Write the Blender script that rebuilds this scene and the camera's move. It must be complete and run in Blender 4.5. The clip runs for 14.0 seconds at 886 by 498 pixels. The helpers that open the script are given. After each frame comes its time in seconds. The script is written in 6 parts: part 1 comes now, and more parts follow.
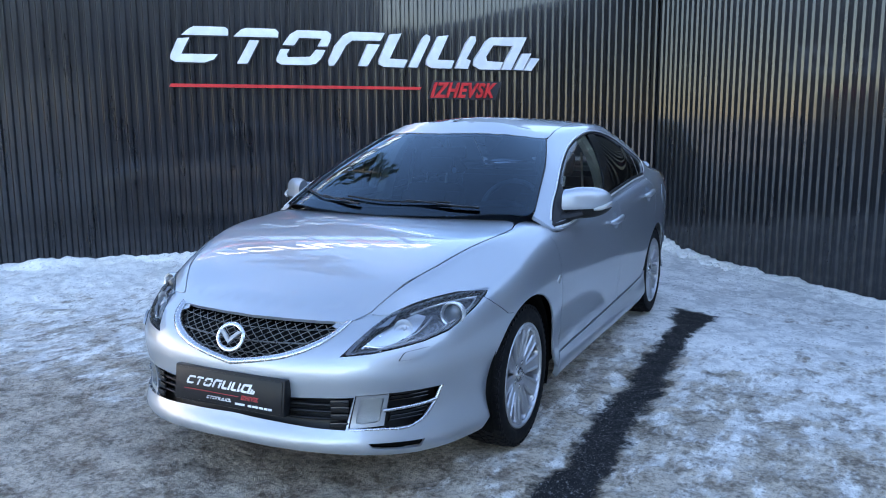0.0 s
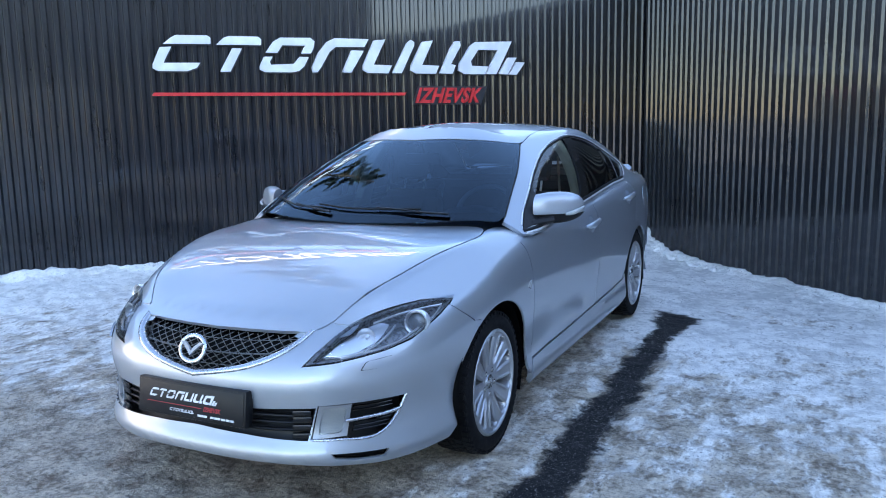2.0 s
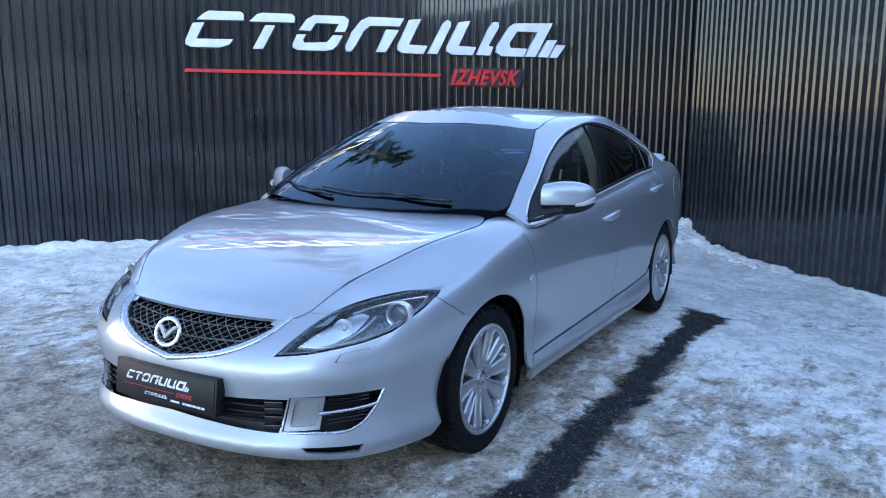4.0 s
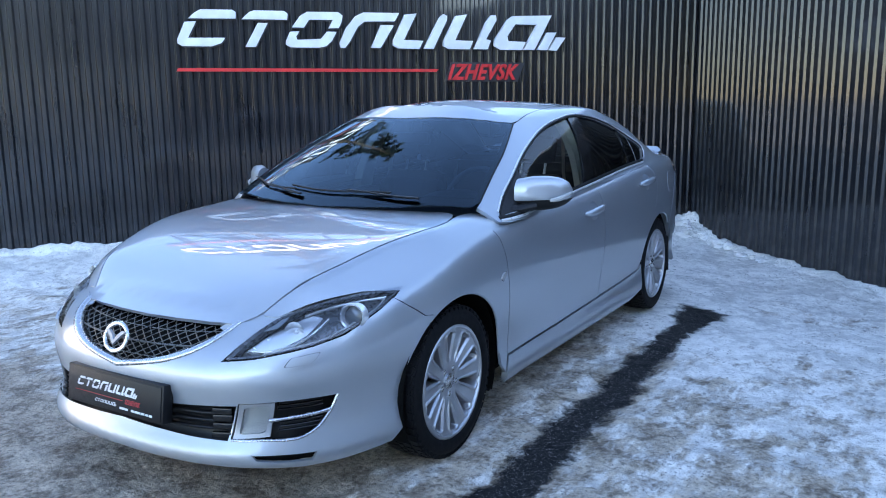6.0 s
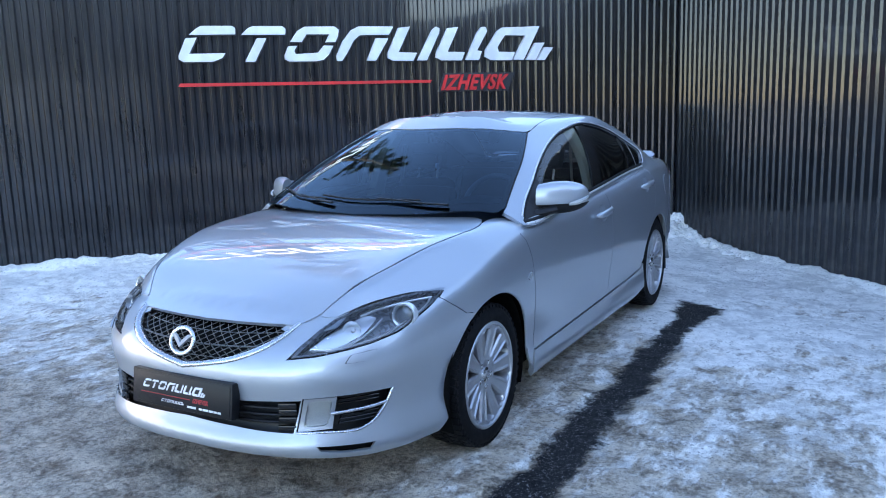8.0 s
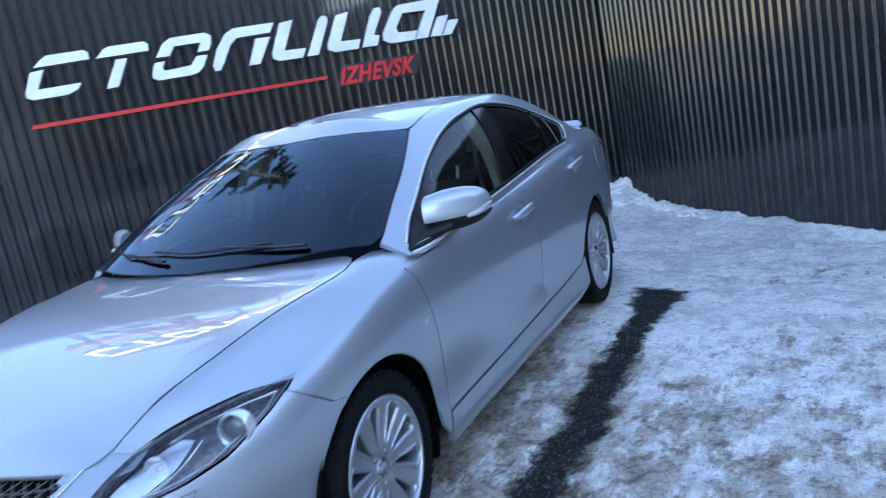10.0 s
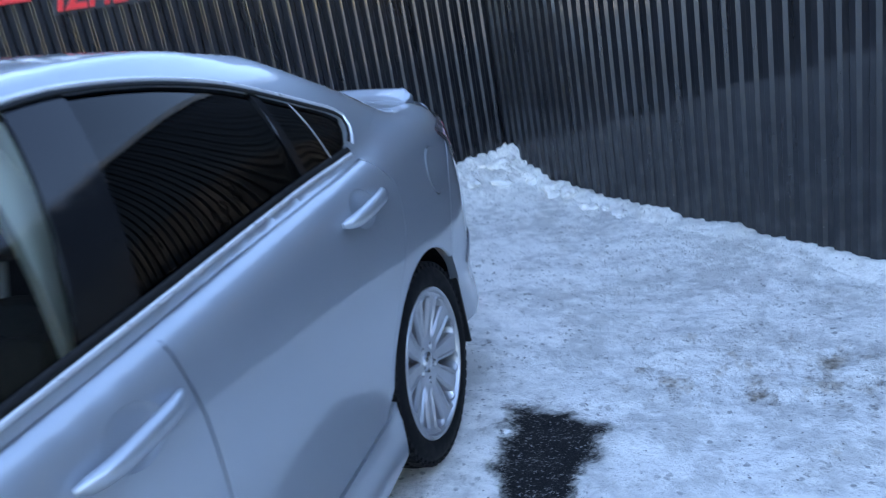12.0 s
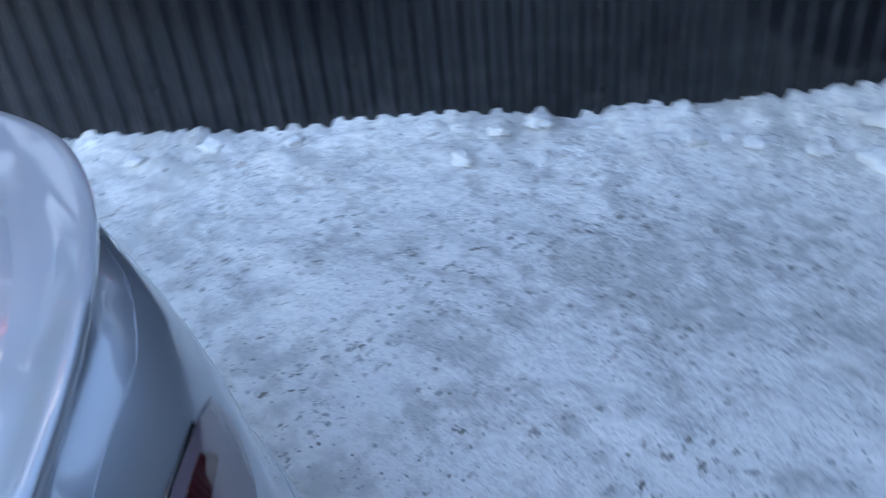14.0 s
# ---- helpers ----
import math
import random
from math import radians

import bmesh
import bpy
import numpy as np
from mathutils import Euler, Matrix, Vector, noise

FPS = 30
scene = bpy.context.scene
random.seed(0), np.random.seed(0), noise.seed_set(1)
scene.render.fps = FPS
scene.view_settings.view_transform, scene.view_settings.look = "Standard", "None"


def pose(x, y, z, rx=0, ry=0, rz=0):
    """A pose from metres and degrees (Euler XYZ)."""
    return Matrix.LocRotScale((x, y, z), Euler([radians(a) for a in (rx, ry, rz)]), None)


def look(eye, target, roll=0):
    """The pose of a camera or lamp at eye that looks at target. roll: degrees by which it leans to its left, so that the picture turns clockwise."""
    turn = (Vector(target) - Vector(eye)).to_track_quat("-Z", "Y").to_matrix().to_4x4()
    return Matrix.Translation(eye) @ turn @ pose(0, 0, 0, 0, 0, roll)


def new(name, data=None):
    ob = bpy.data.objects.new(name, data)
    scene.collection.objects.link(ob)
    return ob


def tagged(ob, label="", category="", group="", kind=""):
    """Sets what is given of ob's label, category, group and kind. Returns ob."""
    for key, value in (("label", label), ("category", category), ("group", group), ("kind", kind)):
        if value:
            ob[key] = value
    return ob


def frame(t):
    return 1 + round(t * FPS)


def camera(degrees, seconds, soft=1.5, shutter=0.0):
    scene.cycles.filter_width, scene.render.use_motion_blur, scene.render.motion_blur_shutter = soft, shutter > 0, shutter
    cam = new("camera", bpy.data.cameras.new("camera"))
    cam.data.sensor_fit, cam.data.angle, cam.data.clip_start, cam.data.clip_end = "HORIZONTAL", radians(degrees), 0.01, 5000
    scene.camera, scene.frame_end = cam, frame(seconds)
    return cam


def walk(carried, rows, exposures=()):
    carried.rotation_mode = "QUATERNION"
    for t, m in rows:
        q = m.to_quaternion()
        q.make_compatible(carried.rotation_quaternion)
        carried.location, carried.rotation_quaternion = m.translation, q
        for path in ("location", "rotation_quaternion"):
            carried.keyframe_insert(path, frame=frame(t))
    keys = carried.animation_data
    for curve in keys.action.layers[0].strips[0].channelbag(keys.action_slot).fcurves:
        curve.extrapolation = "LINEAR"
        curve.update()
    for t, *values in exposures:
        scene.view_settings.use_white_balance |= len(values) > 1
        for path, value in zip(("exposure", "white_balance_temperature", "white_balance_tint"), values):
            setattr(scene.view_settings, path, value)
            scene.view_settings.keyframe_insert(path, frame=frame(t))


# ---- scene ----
cam = camera(58.14, 14.0, soft=1.0, shutter=0.32)
PATH = [
    (0, (2.032, -3.272, 1.458), (1.17, -1.496, 1.138), -0.3),
    (0.5, (2.019, -3.289, 1.463), (1.183, -1.5, 1.147), -0.4),
    (1, (2.015, -3.303, 1.46), (1.187, -1.509, 1.149), -0.7),
    (1.5, (2.061, -3.276, 1.464), (1.223, -1.487, 1.152), -0.9),
    (2, (2.156, -3.19, 1.467), (1.292, -1.413, 1.157), -1.1),
    (2.5, (2.263, -3.121, 1.474), (1.365, -1.362, 1.158), -0.9),
    (3, (2.315, -3.079, 1.474), (1.382, -1.34, 1.153), -0.5),
    (3.2, (2.306, -3.072, 1.474), (1.361, -1.34, 1.149), -0.2),
    (5.3, (2.391, -2.666, 1.46), (1.378, -0.983, 1.082), -0.3),
    (5.5, (2.437, -2.661, 1.463), (1.419, -0.981, 1.089), -0.4),
    (6, (2.458, -2.712, 1.454), (1.433, -1.033, 1.095), -0.7),
    (6.5, (2.424, -2.881, 1.472), (1.405, -1.193, 1.131), -0.6),
    (7, (2.372, -3.036, 1.477), (1.364, -1.34, 1.149), -0.5),
    (7.2, (2.342, -3.071, 1.487), (1.345, -1.37, 1.154), -0.5),
    (9.3, (2.386, -2.69, 1.471), (1.445, -0.961, 1.117), -6.7),
    (9.5, (2.406, -2.554, 1.48), (1.461, -0.828, 1.119), -7.9),
    (10, (2.239, -2.037, 1.491), (1.343, -0.291, 1.103), -10.7),
    (10.5, (2.17, -1.422, 1.491), (1.384, 0.367, 1.07), -14.3),
    (11, (1.944, -0.762, 1.461), (1.201, 1.042, 1.022), -12.5),
    (11.5, (1.861, -0.079, 1.458), (1.177, 1.74, 0.984), -14.0),
    (12, (1.778, 0.633, 1.431), (1.091, 2.41, 0.821), -10.2),
    (12.5, (1.623, 1.418, 1.381), (1.102, 3.14, 0.507), -12.7),
    (13, (1.478, 2.174, 1.366), (0.853, 3.847, 0.466), -7.9),
    (13.3, (1.400, 2.566, 1.343), (0.664, 4.171, 0.401), -6.9),
    (13.5, (1.358, 2.814, 1.387), (0.546, 4.339, 0.387), -6.8),
    (13.6, (1.323, 2.958, 1.391), (0.421, 4.433, 0.385), -7.7),
    (13.7, (1.297, 3.099, 1.396), (0.287, 4.506, 0.391), -8.4),
    (13.8, (1.269, 3.237, 1.422), (0.127, 4.530, 0.408), -8.7),
    (13.9, (1.224, 3.367, 1.482), (-0.027, 4.516, 0.426), -8.0),
    (14, (1.186, 3.454, 1.564), (-0.136, 4.473, 0.463), -6.2),
]
walk(cam, [(t, look(eye, target, roll)) for t, eye, target, roll in PATH], exposures=[(0.0, 2.71, 7350, 17), (10.5, 2.80, 7150, 17), (12.5, 3.15, 7250, 17), (13.5, 3.04, 7150, 17), (14.0, 2.95, 7700, 17)])

SUN_AZ, SUN_EL = 325.0, 20.0      # degrees: compass turn from +x towards +y, and height
world = bpy.data.worlds.new("sky")
scene.world = world
world.use_nodes = True
wn = world.node_tree.nodes
sky = wn.new("ShaderNodeTexSky")
sky.sky_type, sky.sun_disc = 'NISHITA', False
sky.sun_elevation, sky.sun_rotation = radians(SUN_EL), radians(90.0 - SUN_AZ)
sky.air_density, sky.dust_density, sky.ozone_density = 1.0, 0.1, 3.2
wn["Background"].inputs["Strength"].default_value = 0.13
world.node_tree.links.new(sky.outputs["Color"], wn["Background"].inputs["Color"])
sun = new("sun", bpy.data.lights.new("sun", 'SUN'))
sun.data.energy, sun.data.angle, sun.data.color = 3.0, radians(0.6), (1.0, 0.95, 0.88)
_d = Vector((math.cos(radians(SUN_AZ)) * math.cos(radians(SUN_EL)), math.sin(radians(SUN_AZ)) * math.cos(radians(SUN_EL)), math.sin(radians(SUN_EL))))
sun.matrix_world = look(tuple(_d * 40), (0, 0, 0))


# ---- materials ----
class Mat:
    """A small helper round one node material."""

    def __init__(self, name, **values):
        self.m = bpy.data.materials.new(name)
        self.m.use_nodes = True
        self.t = self.m.node_tree
        self.b = self.t.nodes["Principled BSDF"]
        for key, value in values.items():
            self.put(key, value)

    def put(self, key, value):
        socket = self.b.inputs[key.replace("_", " ")]
        if isinstance(value, bpy.types.NodeSocket):
            self.t.links.new(value, socket)
        elif isinstance(value, tuple) and len(value) == 3 and socket.type == 'RGBA':
            socket.default_value = (*value, 1)
        else:
            socket.default_value = value

    def node(self, kind, **values):
        n = self.t.nodes.new("ShaderNode" + kind)
        for key, value in values.items():
            s = n.inputs[key.replace("_", " ")]
            if isinstance(value, bpy.types.NodeSocket):
                self.t.links.new(value, s)
            else:
                s.default_value = value
        return n

    def coord(self):
        return self.node("TexCoord").outputs["Object"]

    def stretch(self, scale):
        n = self.node("Mapping", Vector=self.coord())
        n.inputs["Scale"].default_value = scale
        return n.outputs["Vector"]

    def noise(self, scale, detail=4.0, rough=0.55, vector=None):
        return self.node("TexNoise", Vector=vector or self.coord(), Scale=scale, Detail=detail, Roughness=rough).outputs["Fac"]

    def math(self, op, a, b=0.0, clamp=False):
        n = self.t.nodes.new("ShaderNodeMath")
        n.operation, n.use_clamp = op, clamp
        for s, v in zip(n.inputs, (a, b)):
            if isinstance(v, bpy.types.NodeSocket):
                self.t.links.new(v, s)
            else:
                s.default_value = v
        return n.outputs[0]

    def span(self, value, lo, hi, a=0.0, b=1.0):
        n = self.t.nodes.new("ShaderNodeMapRange")
        n.interpolation_type = 'SMOOTHSTEP'
        self.t.links.new(value, n.inputs[0])
        for i, v in zip((1, 2, 3, 4), (lo, hi, a, b)):
            n.inputs[i].default_value = v
        return n.outputs[0]

    def mix(self, fac, a, b):
        n = self.t.nodes.new("ShaderNodeMix")
        n.data_type = 'RGBA'
        for s, v in zip((n.inputs[0], n.inputs[6], n.inputs[7]), (fac, a, b)):
            if isinstance(v, bpy.types.NodeSocket):
                self.t.links.new(v, s)
            elif isinstance(v, tuple):
                s.default_value = (*v, 1)
            else:
                s.default_value = v
        return n.outputs[2]

    def bump(self, height, strength=0.3, distance=0.005):
        n = self.node("Bump", Strength=strength, Distance=distance, Height=height)
        self.put("Normal", n.outputs["Normal"])


def paint():
    m = Mat("silver_paint", Metallic=0.66, Roughness=0.42, Coat_Weight=1.0, Coat_Roughness=0.012, Coat_IOR=1.62)
    dirt = m.span(m.noise(2.0, 5.0), 0.30, 0.75)
    low = m.span(m.node("SeparateXYZ", Vector=m.coord()).outputs["Z"], 0.45, 0.2)
    film = m.math('MULTIPLY', m.math('MULTIPLY', dirt, low), 0.22)
    m.put("Base_Color", m.mix(film, (0.395, 0.43, 0.468), (0.30, 0.29, 0.27)))
    m.put("Roughness", m.span(film, 0.0, 0.5, 0.40, 0.56))
    flakes = m.node("TexVoronoi", Vector=m.coord(), Scale=900.0).outputs["Color"]
    m.bump(flakes, 0.05, 0.0005)
    return m.m


def plain(name, color, rough=0.5, metal=0.0, grain=60.0, depth=0.15, **more):
    """One colour with a light mottle and grain."""
    m = Mat(name, Metallic=metal, **more)
    n = m.noise(grain, 3.0)
    dark = tuple(c * 0.8 for c in color)
    m.put("Base_Color", m.mix(m.span(m.noise(grain * 0.08), 0.3, 0.7), dark, color))
    m.put("Roughness", m.span(n, 0.25, 0.75, max(0.0, rough - 0.06), min(1.0, rough + 0.06)))
    if depth:
        m.bump(n, depth, 0.002)
    return m.m


def pane(name, tint, gloss=0.02, gain=1.9, cast=(1, 1, 1)):
    """Thin glass: clear or tinted light through it, and a mirror image by Fresnel."""
    m = Mat(name)
    clear = m.node("BsdfTransparent", Color=(*tint, 1))
    shine = m.node("BsdfGlossy", Color=(*cast, 1), Roughness=gloss)
    fres = m.node("Fresnel", IOR=1.52)
    fac = m.math('MULTIPLY', fres.outputs[0], gain, True)
    mix = m.t.nodes.new("ShaderNodeMixShader")
    m.t.links.new(fac, mix.inputs[0])
    m.t.links.new(clear.outputs[0], mix.inputs[1])
    m.t.links.new(shine.outputs[0], mix.inputs[2])
    m.t.links.new(mix.outputs[0], m.t.nodes["Material Output"].inputs["Surface"])
    return m.m


def sheet_metal():
    m = Mat("dark_profiled_sheet", Metallic=0.0, Specular_IOR_Level=0.25, Coat_Weight=0.58, Coat_Roughness=0.06, Coat_IOR=1.6)
    smear = m.noise(2.2, 6.0, 0.6, m.stretch((3.0, 3.0, 0.5)))
    z = m.node("SeparateXYZ", Vector=m.coord()).outputs["Z"]
    splash = m.math('MULTIPLY', m.span(z, 0.9, 0.0), m.span(m.noise(9.0, 6.0), 0.42, 0.72))
    body = m.mix(m.span(smear, 0.35, 0.7), (0.008, 0.009, 0.012), (0.012, 0.0135, 0.0175))
    specks = m.span(m.noise(55.0, 2.0), 0.74, 0.78)
    body = m.mix(m.math('MULTIPLY', specks, 0.35), body, (0.35, 0.34, 0.33))
    m.put("Base_Color", m.mix(m.math('MULTIPLY', splash, 0.12), body, (0.16, 0.16, 0.165)))
    m.put("Roughness", m.span(smear, 0.3, 0.75, 0.26, 0.4))
    m.bump(m.noise(7.0, 2.0), 0.08, 0.004)
    return m.m


def ground_mat():
    """Trodden snow and ice over asphalt, with a bare strip and gritty patches."""
    m = Mat("icy_yard")
    xyz = m.node("SeparateXYZ", Vector=m.coord())
    x, y = xyz.outputs[0], xyz.outputs[1]
    big, mid, fine = m.noise(0.7, 5.0), m.noise(4.5, 8.0, 0.65), m.noise(38.0, 6.0, 0.7)
    streak = m.noise(9.0, 7.0, 0.65, m.stretch((1.0, 0.45, 1.0)))
    # how dirty: worst in front of and under the car, clean towards the walls
    def hill(cx, cy, rx, ry):
        dx = m.math('DIVIDE', m.math('SUBTRACT', x, cx), rx)
        dy = m.math('DIVIDE', m.math('SUBTRACT', y, cy), ry)
        d = m.math('ADD', m.math('MULTIPLY', dx, dx), m.math('MULTIPLY', dy, dy))
        return m.span(d, 1.0, 0.0)
    worn = m.math('MAXIMUM', hill(-0.3, -1.3, 2.9, 1.9), m.math('MULTIPLY', hill(1.0, -0.2, 1.5, 3.0), 0.80))
    worn = m.math('MAXIMUM', worn, m.math('MULTIPLY', hill(-2.0, -1.5, 2.8, 2.2), 0.95))
    worn = m.math('MAXIMUM', worn, m.math('MULTIPLY', hill(2.0, 1.4, 0.7, 1.9), 0.50))
    worn = m.math('MAXIMUM', worn, m.math('MULTIPLY', hill(0.2, 1.4, 1.05, 2.4), 0.9))
    worn = m.math('MAXIMUM', worn, m.math('MAXIMUM', m.math('MULTIPLY', hill(-2.3, 0.2, 3.4, 2.6), 0.62), m.math('MULTIPLY', hill(2.2, -0.6, 2.0, 2.4), 0.75)))
    worn = m.math('MAXIMUM', worn, m.math('MULTIPLY', hill(1.87, 3.52, 0.85, 0.5), 0.62))
    dirty = m.math('ADD', m.math('ADD', m.math('MULTIPLY', worn, 0.50), m.math('SUBTRACT', m.math('MULTIPLY', hill(0.4, -1.0, 5.0, 4.6), 0.24), 0.10)), m.math('MULTIPLY', m.math('SUBTRACT', big, 0.5), 0.6))
    dirty = m.math('ADD', dirty, m.math('MULTIPLY', hill(-1.5, -1.8, 3.4, 2.1), 0.30))
    grime = m.math('ADD', dirty, m.math('MULTIPLY', m.math('SUBTRACT', streak, 0.5), 1.7))
    grime = m.math('ADD', grime, m.math('MULTIPLY', m.math('SUBTRACT', mid, 0.5), 1.1))
    grime = m.math('ADD', grime, m.math('MULTIPLY', m.math('SUBTRACT', m.noise(24.0, 6.0, 0.7, m.stretch((1.0, 0.5, 1.0))), 0.5), 1.0))
    patch = m.span(grime, 0.16, 0.60)
    crust = m.math('ADD', m.math('MULTIPLY', mid, 0.35), m.math('MULTIPLY', m.noise(12.0, 4.0, 0.6), 0.65))
    drift = m.math('ADD', m.math('MULTIPLY', crust, 0.6), m.math('MULTIPLY', m.noise(2.2, 6.0, 0.6), 0.4))
    snow = m.mix(m.span(drift, 0.41, 0.55), (0.70, 0.675, 0.625), (1.0, 0.965, 0.90))
    ice = m.mix(m.span(m.math('ADD', m.math('MULTIPLY', fine, 0.45), m.math('MULTIPLY', m.noise(7.0, 7.0, 0.7), 0.55)), 0.38, 0.60), (0.145, 0.100, 0.066), (0.66, 0.565, 0.45))
    base = m.mix(patch, snow, ice)
    crumbs = m.noise(52.0, 5.0, 0.8)
    grit = m.math('MULTIPLY', m.span(crumbs, 0.56, 0.64), m.span(grime, -0.25, 0.35))
    base = m.mix(m.math('MULTIPLY', grit, 0.75), base, (0.075, 0.062, 0.048))
    pepper = m.math('MULTIPLY', m.span(m.noise(140.0, 3.0, 0.7), 0.60, 0.68), m.span(mid, 0.35, 0.6))
    base = m.mix(m.math('MULTIPLY', pepper, 0.22), base, (0.15, 0.135, 0.115))
    spot = m.node("TexVoronoi", Vector=m.coord(), Scale=17.0)
    crumb = m.math('MULTIPLY', m.span(m.math('ADD', spot.outputs["Distance"], m.math('MULTIPLY', m.math('SUBTRACT', fine, 0.5), 0.75)), 0.19, 0.10), m.span(m.noise(3.0, 3.0), 0.42, 0.56))
    base = m.mix(m.math('MULTIPLY', crumb, 0.55), base, (0.085, 0.075, 0.062))
    litter = m.math('MULTIPLY', m.span(m.noise(26.0, 6.0, 0.72, m.stretch((1.0, 0.6, 1.0))), 0.585, 0.635), m.math('MULTIPLY', hill(0.2, 4.6, 2.8, 2.6), m.span(m.noise(2.4, 4.0), 0.40, 0.56)))
    base = m.mix(m.math('MULTIPLY', litter, 0.85), base, (0.13, 0.11, 0.075))
    seed = m.node("TexVoronoi", Vector=m.coord(), Scale=36.0)
    flake = m.math('MULTIPLY', m.span(m.math('ADD', seed.outputs["Distance"], m.math('MULTIPLY', m.math('SUBTRACT', m.noise(90.0, 3.0), 0.5), 0.9)), 0.17, 0.09), m.span(m.noise(5.0, 4.0), 0.46, 0.60))
    base = m.mix(m.math('MULTIPLY', flake, 0.75), base, (0.10, 0.085, 0.07))
    soot = m.math('MULTIPLY', m.span(m.noise(16.0, 5.0, 0.7), 0.66, 0.74), m.span(big, 0.35, 0.6))
    base = m.mix(m.math('MULTIPLY', soot, 0.6), base, (0.16, 0.13, 0.10))
    # the bare asphalt strip beside the car
    wob = m.math('MULTIPLY', m.math('SUBTRACT', m.noise(1.6, 2.0, 0.5), 0.5), 0.22)
    mid_x = m.math('ADD', 1.160, m.math('ADD', wob, m.math('MULTIPLY', m.math('SUBTRACT', m.noise(11.0, 4.0, 0.6), 0.5), 0.15)))
    off = m.math('ABSOLUTE', m.math('SUBTRACT', x, mid_x))
    half = m.math('ADD', m.span(y, 0.9, -1.2, 0.100, 0.135), m.math('MULTIPLY', m.math('SUBTRACT', mid, 0.5), 0.14))
    half = m.math('ADD', half, m.math('MULTIPLY', m.span(y, 2.4, 2.8), 0.05))
    half = m.math('ADD', half, m.math('MULTIPLY', m.math('SUBTRACT', crumbs, 0.5), 0.14))
    strip = m.span(m.math('SUBTRACT', half, off), -0.025, 0.03)
    ends = m.span(m.math('ADD', y, m.math('MULTIPLY', m.math('SUBTRACT', mid, 0.5), 0.6)), 3.14, 3.0)
    bare = m.math('MULTIPLY', strip, ends)
    flecks = m.math('MAXIMUM', m.span(crumbs, 0.585, 0.63), m.math('MULTIPLY', m.span(m.noise(95.0, 3.0, 0.7), 0.61, 0.65), 0.9))
    tar = m.mix(m.math('MULTIPLY', flecks, 0.75), (0.008, 0.0085, 0.010), (0.46, 0.44, 0.41))
    base = m.mix(bare, base, tar)
    m.put("Base_Color", base)
    rough = m.mix(patch, (0.46, 0.46, 0.46), (0.36, 0.36, 0.36))
    m.put("Roughness", m.mix(bare, rough, (0.55, 0.55, 0.55)))
    m.put("Specular_IOR_Level", m.mix(bare, (0.5, 0.5, 0.5), (0.22, 0.22, 0.22)))
    lift = m.math('ADD', m.math('ADD', m.math('MULTIPLY', mid, 0.5), m.math('MULTIPLY', crust, 0.5)), m.math('ADD', m.math('MULTIPLY', fine, 0.22), m.math('MULTIPLY', crumbs, 0.15)))
    lift = m.math('SUBTRACT', lift, m.math('MULTIPLY', bare, 0.35))
    m.bump(lift, 1.0, 0.045)
    return m.m


def snow_mat():
    m = Mat("banked_snow", Roughness=0.6, Subsurface_Weight=0.0)
    n = m.noise(12.0, 6.0, 0.6)
    grit = m.span(m.noise(60.0, 4.0, 0.7), 0.64, 0.72)
    base = m.mix(m.span(n, 0.3, 0.7), (0.80, 0.77, 0.72), (0.93, 0.91, 0.87))
    m.put("Base_Color", m.mix(m.math('MULTIPLY', grit, 0.4), base, (0.25, 0.22, 0.19)))
    m.bump(m.math('ADD', n, m.math('MULTIPLY', m.noise(45.0, 5.0, 0.7), 0.5)), 0.6, 0.03)
    return m.m


PAINT = paint()
GLASS_CLEAR = pane("windscreen_glass", (0.24, 0.35, 0.45), gain=1.25, cast=(0.62, 0.84, 1.0))
GLASS_SIDE = pane("side_glass", (0.74, 0.80, 0.76), gain=0.8)
GLASS_DARK = pane("tinted_glass", (0.006, 0.0065, 0.008), gain=0.75)
LENS = pane("lamp_lens", (0.93, 0.95, 0.97), gain=0.9)
BLACK = plain("black_plastic", (0.007, 0.007, 0.008), 0.45, Specular_IOR_Level=0.3)
GLOSS_BLACK = plain("black_gloss_trim", (0.005, 0.005, 0.006), 0.12, depth=0.0)
SEAL = plain("rubber_seal", (0.006, 0.006, 0.006), 0.6, Specular_IOR_Level=0.3)
GRILLE_BAR = plain("grille_plastic", (0.13, 0.128, 0.122), 0.3, 0.5)
# near-black of hidden black parts, also used for deep shade behind openings
VOID = plain("plastic_and_shade_black", (0.003, 0.003, 0.003), 0.9, Specular_IOR_Level=0.1)
CHROME = plain("chrome", (0.78, 0.79, 0.8), 0.08, 1.0, depth=0.0)
BRIGHT_TRIM = plain("bright_trim", (0.80, 0.81, 0.83), 0.32, 0.5, depth=0.0)
SATIN = plain("satin_chrome", (0.62, 0.63, 0.65), 0.25, 1.0, depth=0.0)
ALLOY = plain("alloy_wheel_paint", (0.45, 0.46, 0.48), 0.34, 0.65, depth=0.02, Coat_Weight=0.4, Coat_Roughness=0.2)
TYRE = plain("tyre_rubber", (0.006, 0.006, 0.007), 0.72, 0.0, 40.0, 0.3, Specular_IOR_Level=0.16)
DISC = plain("brake_iron", (0.12, 0.11, 0.105), 0.5, 0.8)
REFLECTOR = plain("lamp_reflector", (0.92, 0.93, 0.95), 0.22, 0.65, depth=0.0)
BEZEL = plain("lamp_bezel", (0.11, 0.113, 0.12), 0.28, 0.5)
SILVER_BEZEL = plain("silver_bezel", (0.36, 0.37, 0.385), 0.35, 0.5)
FOG = plain("fog_lens_cloudy", (0.50, 0.51, 0.50), 0.2, 0.0, 30.0, 0.2)
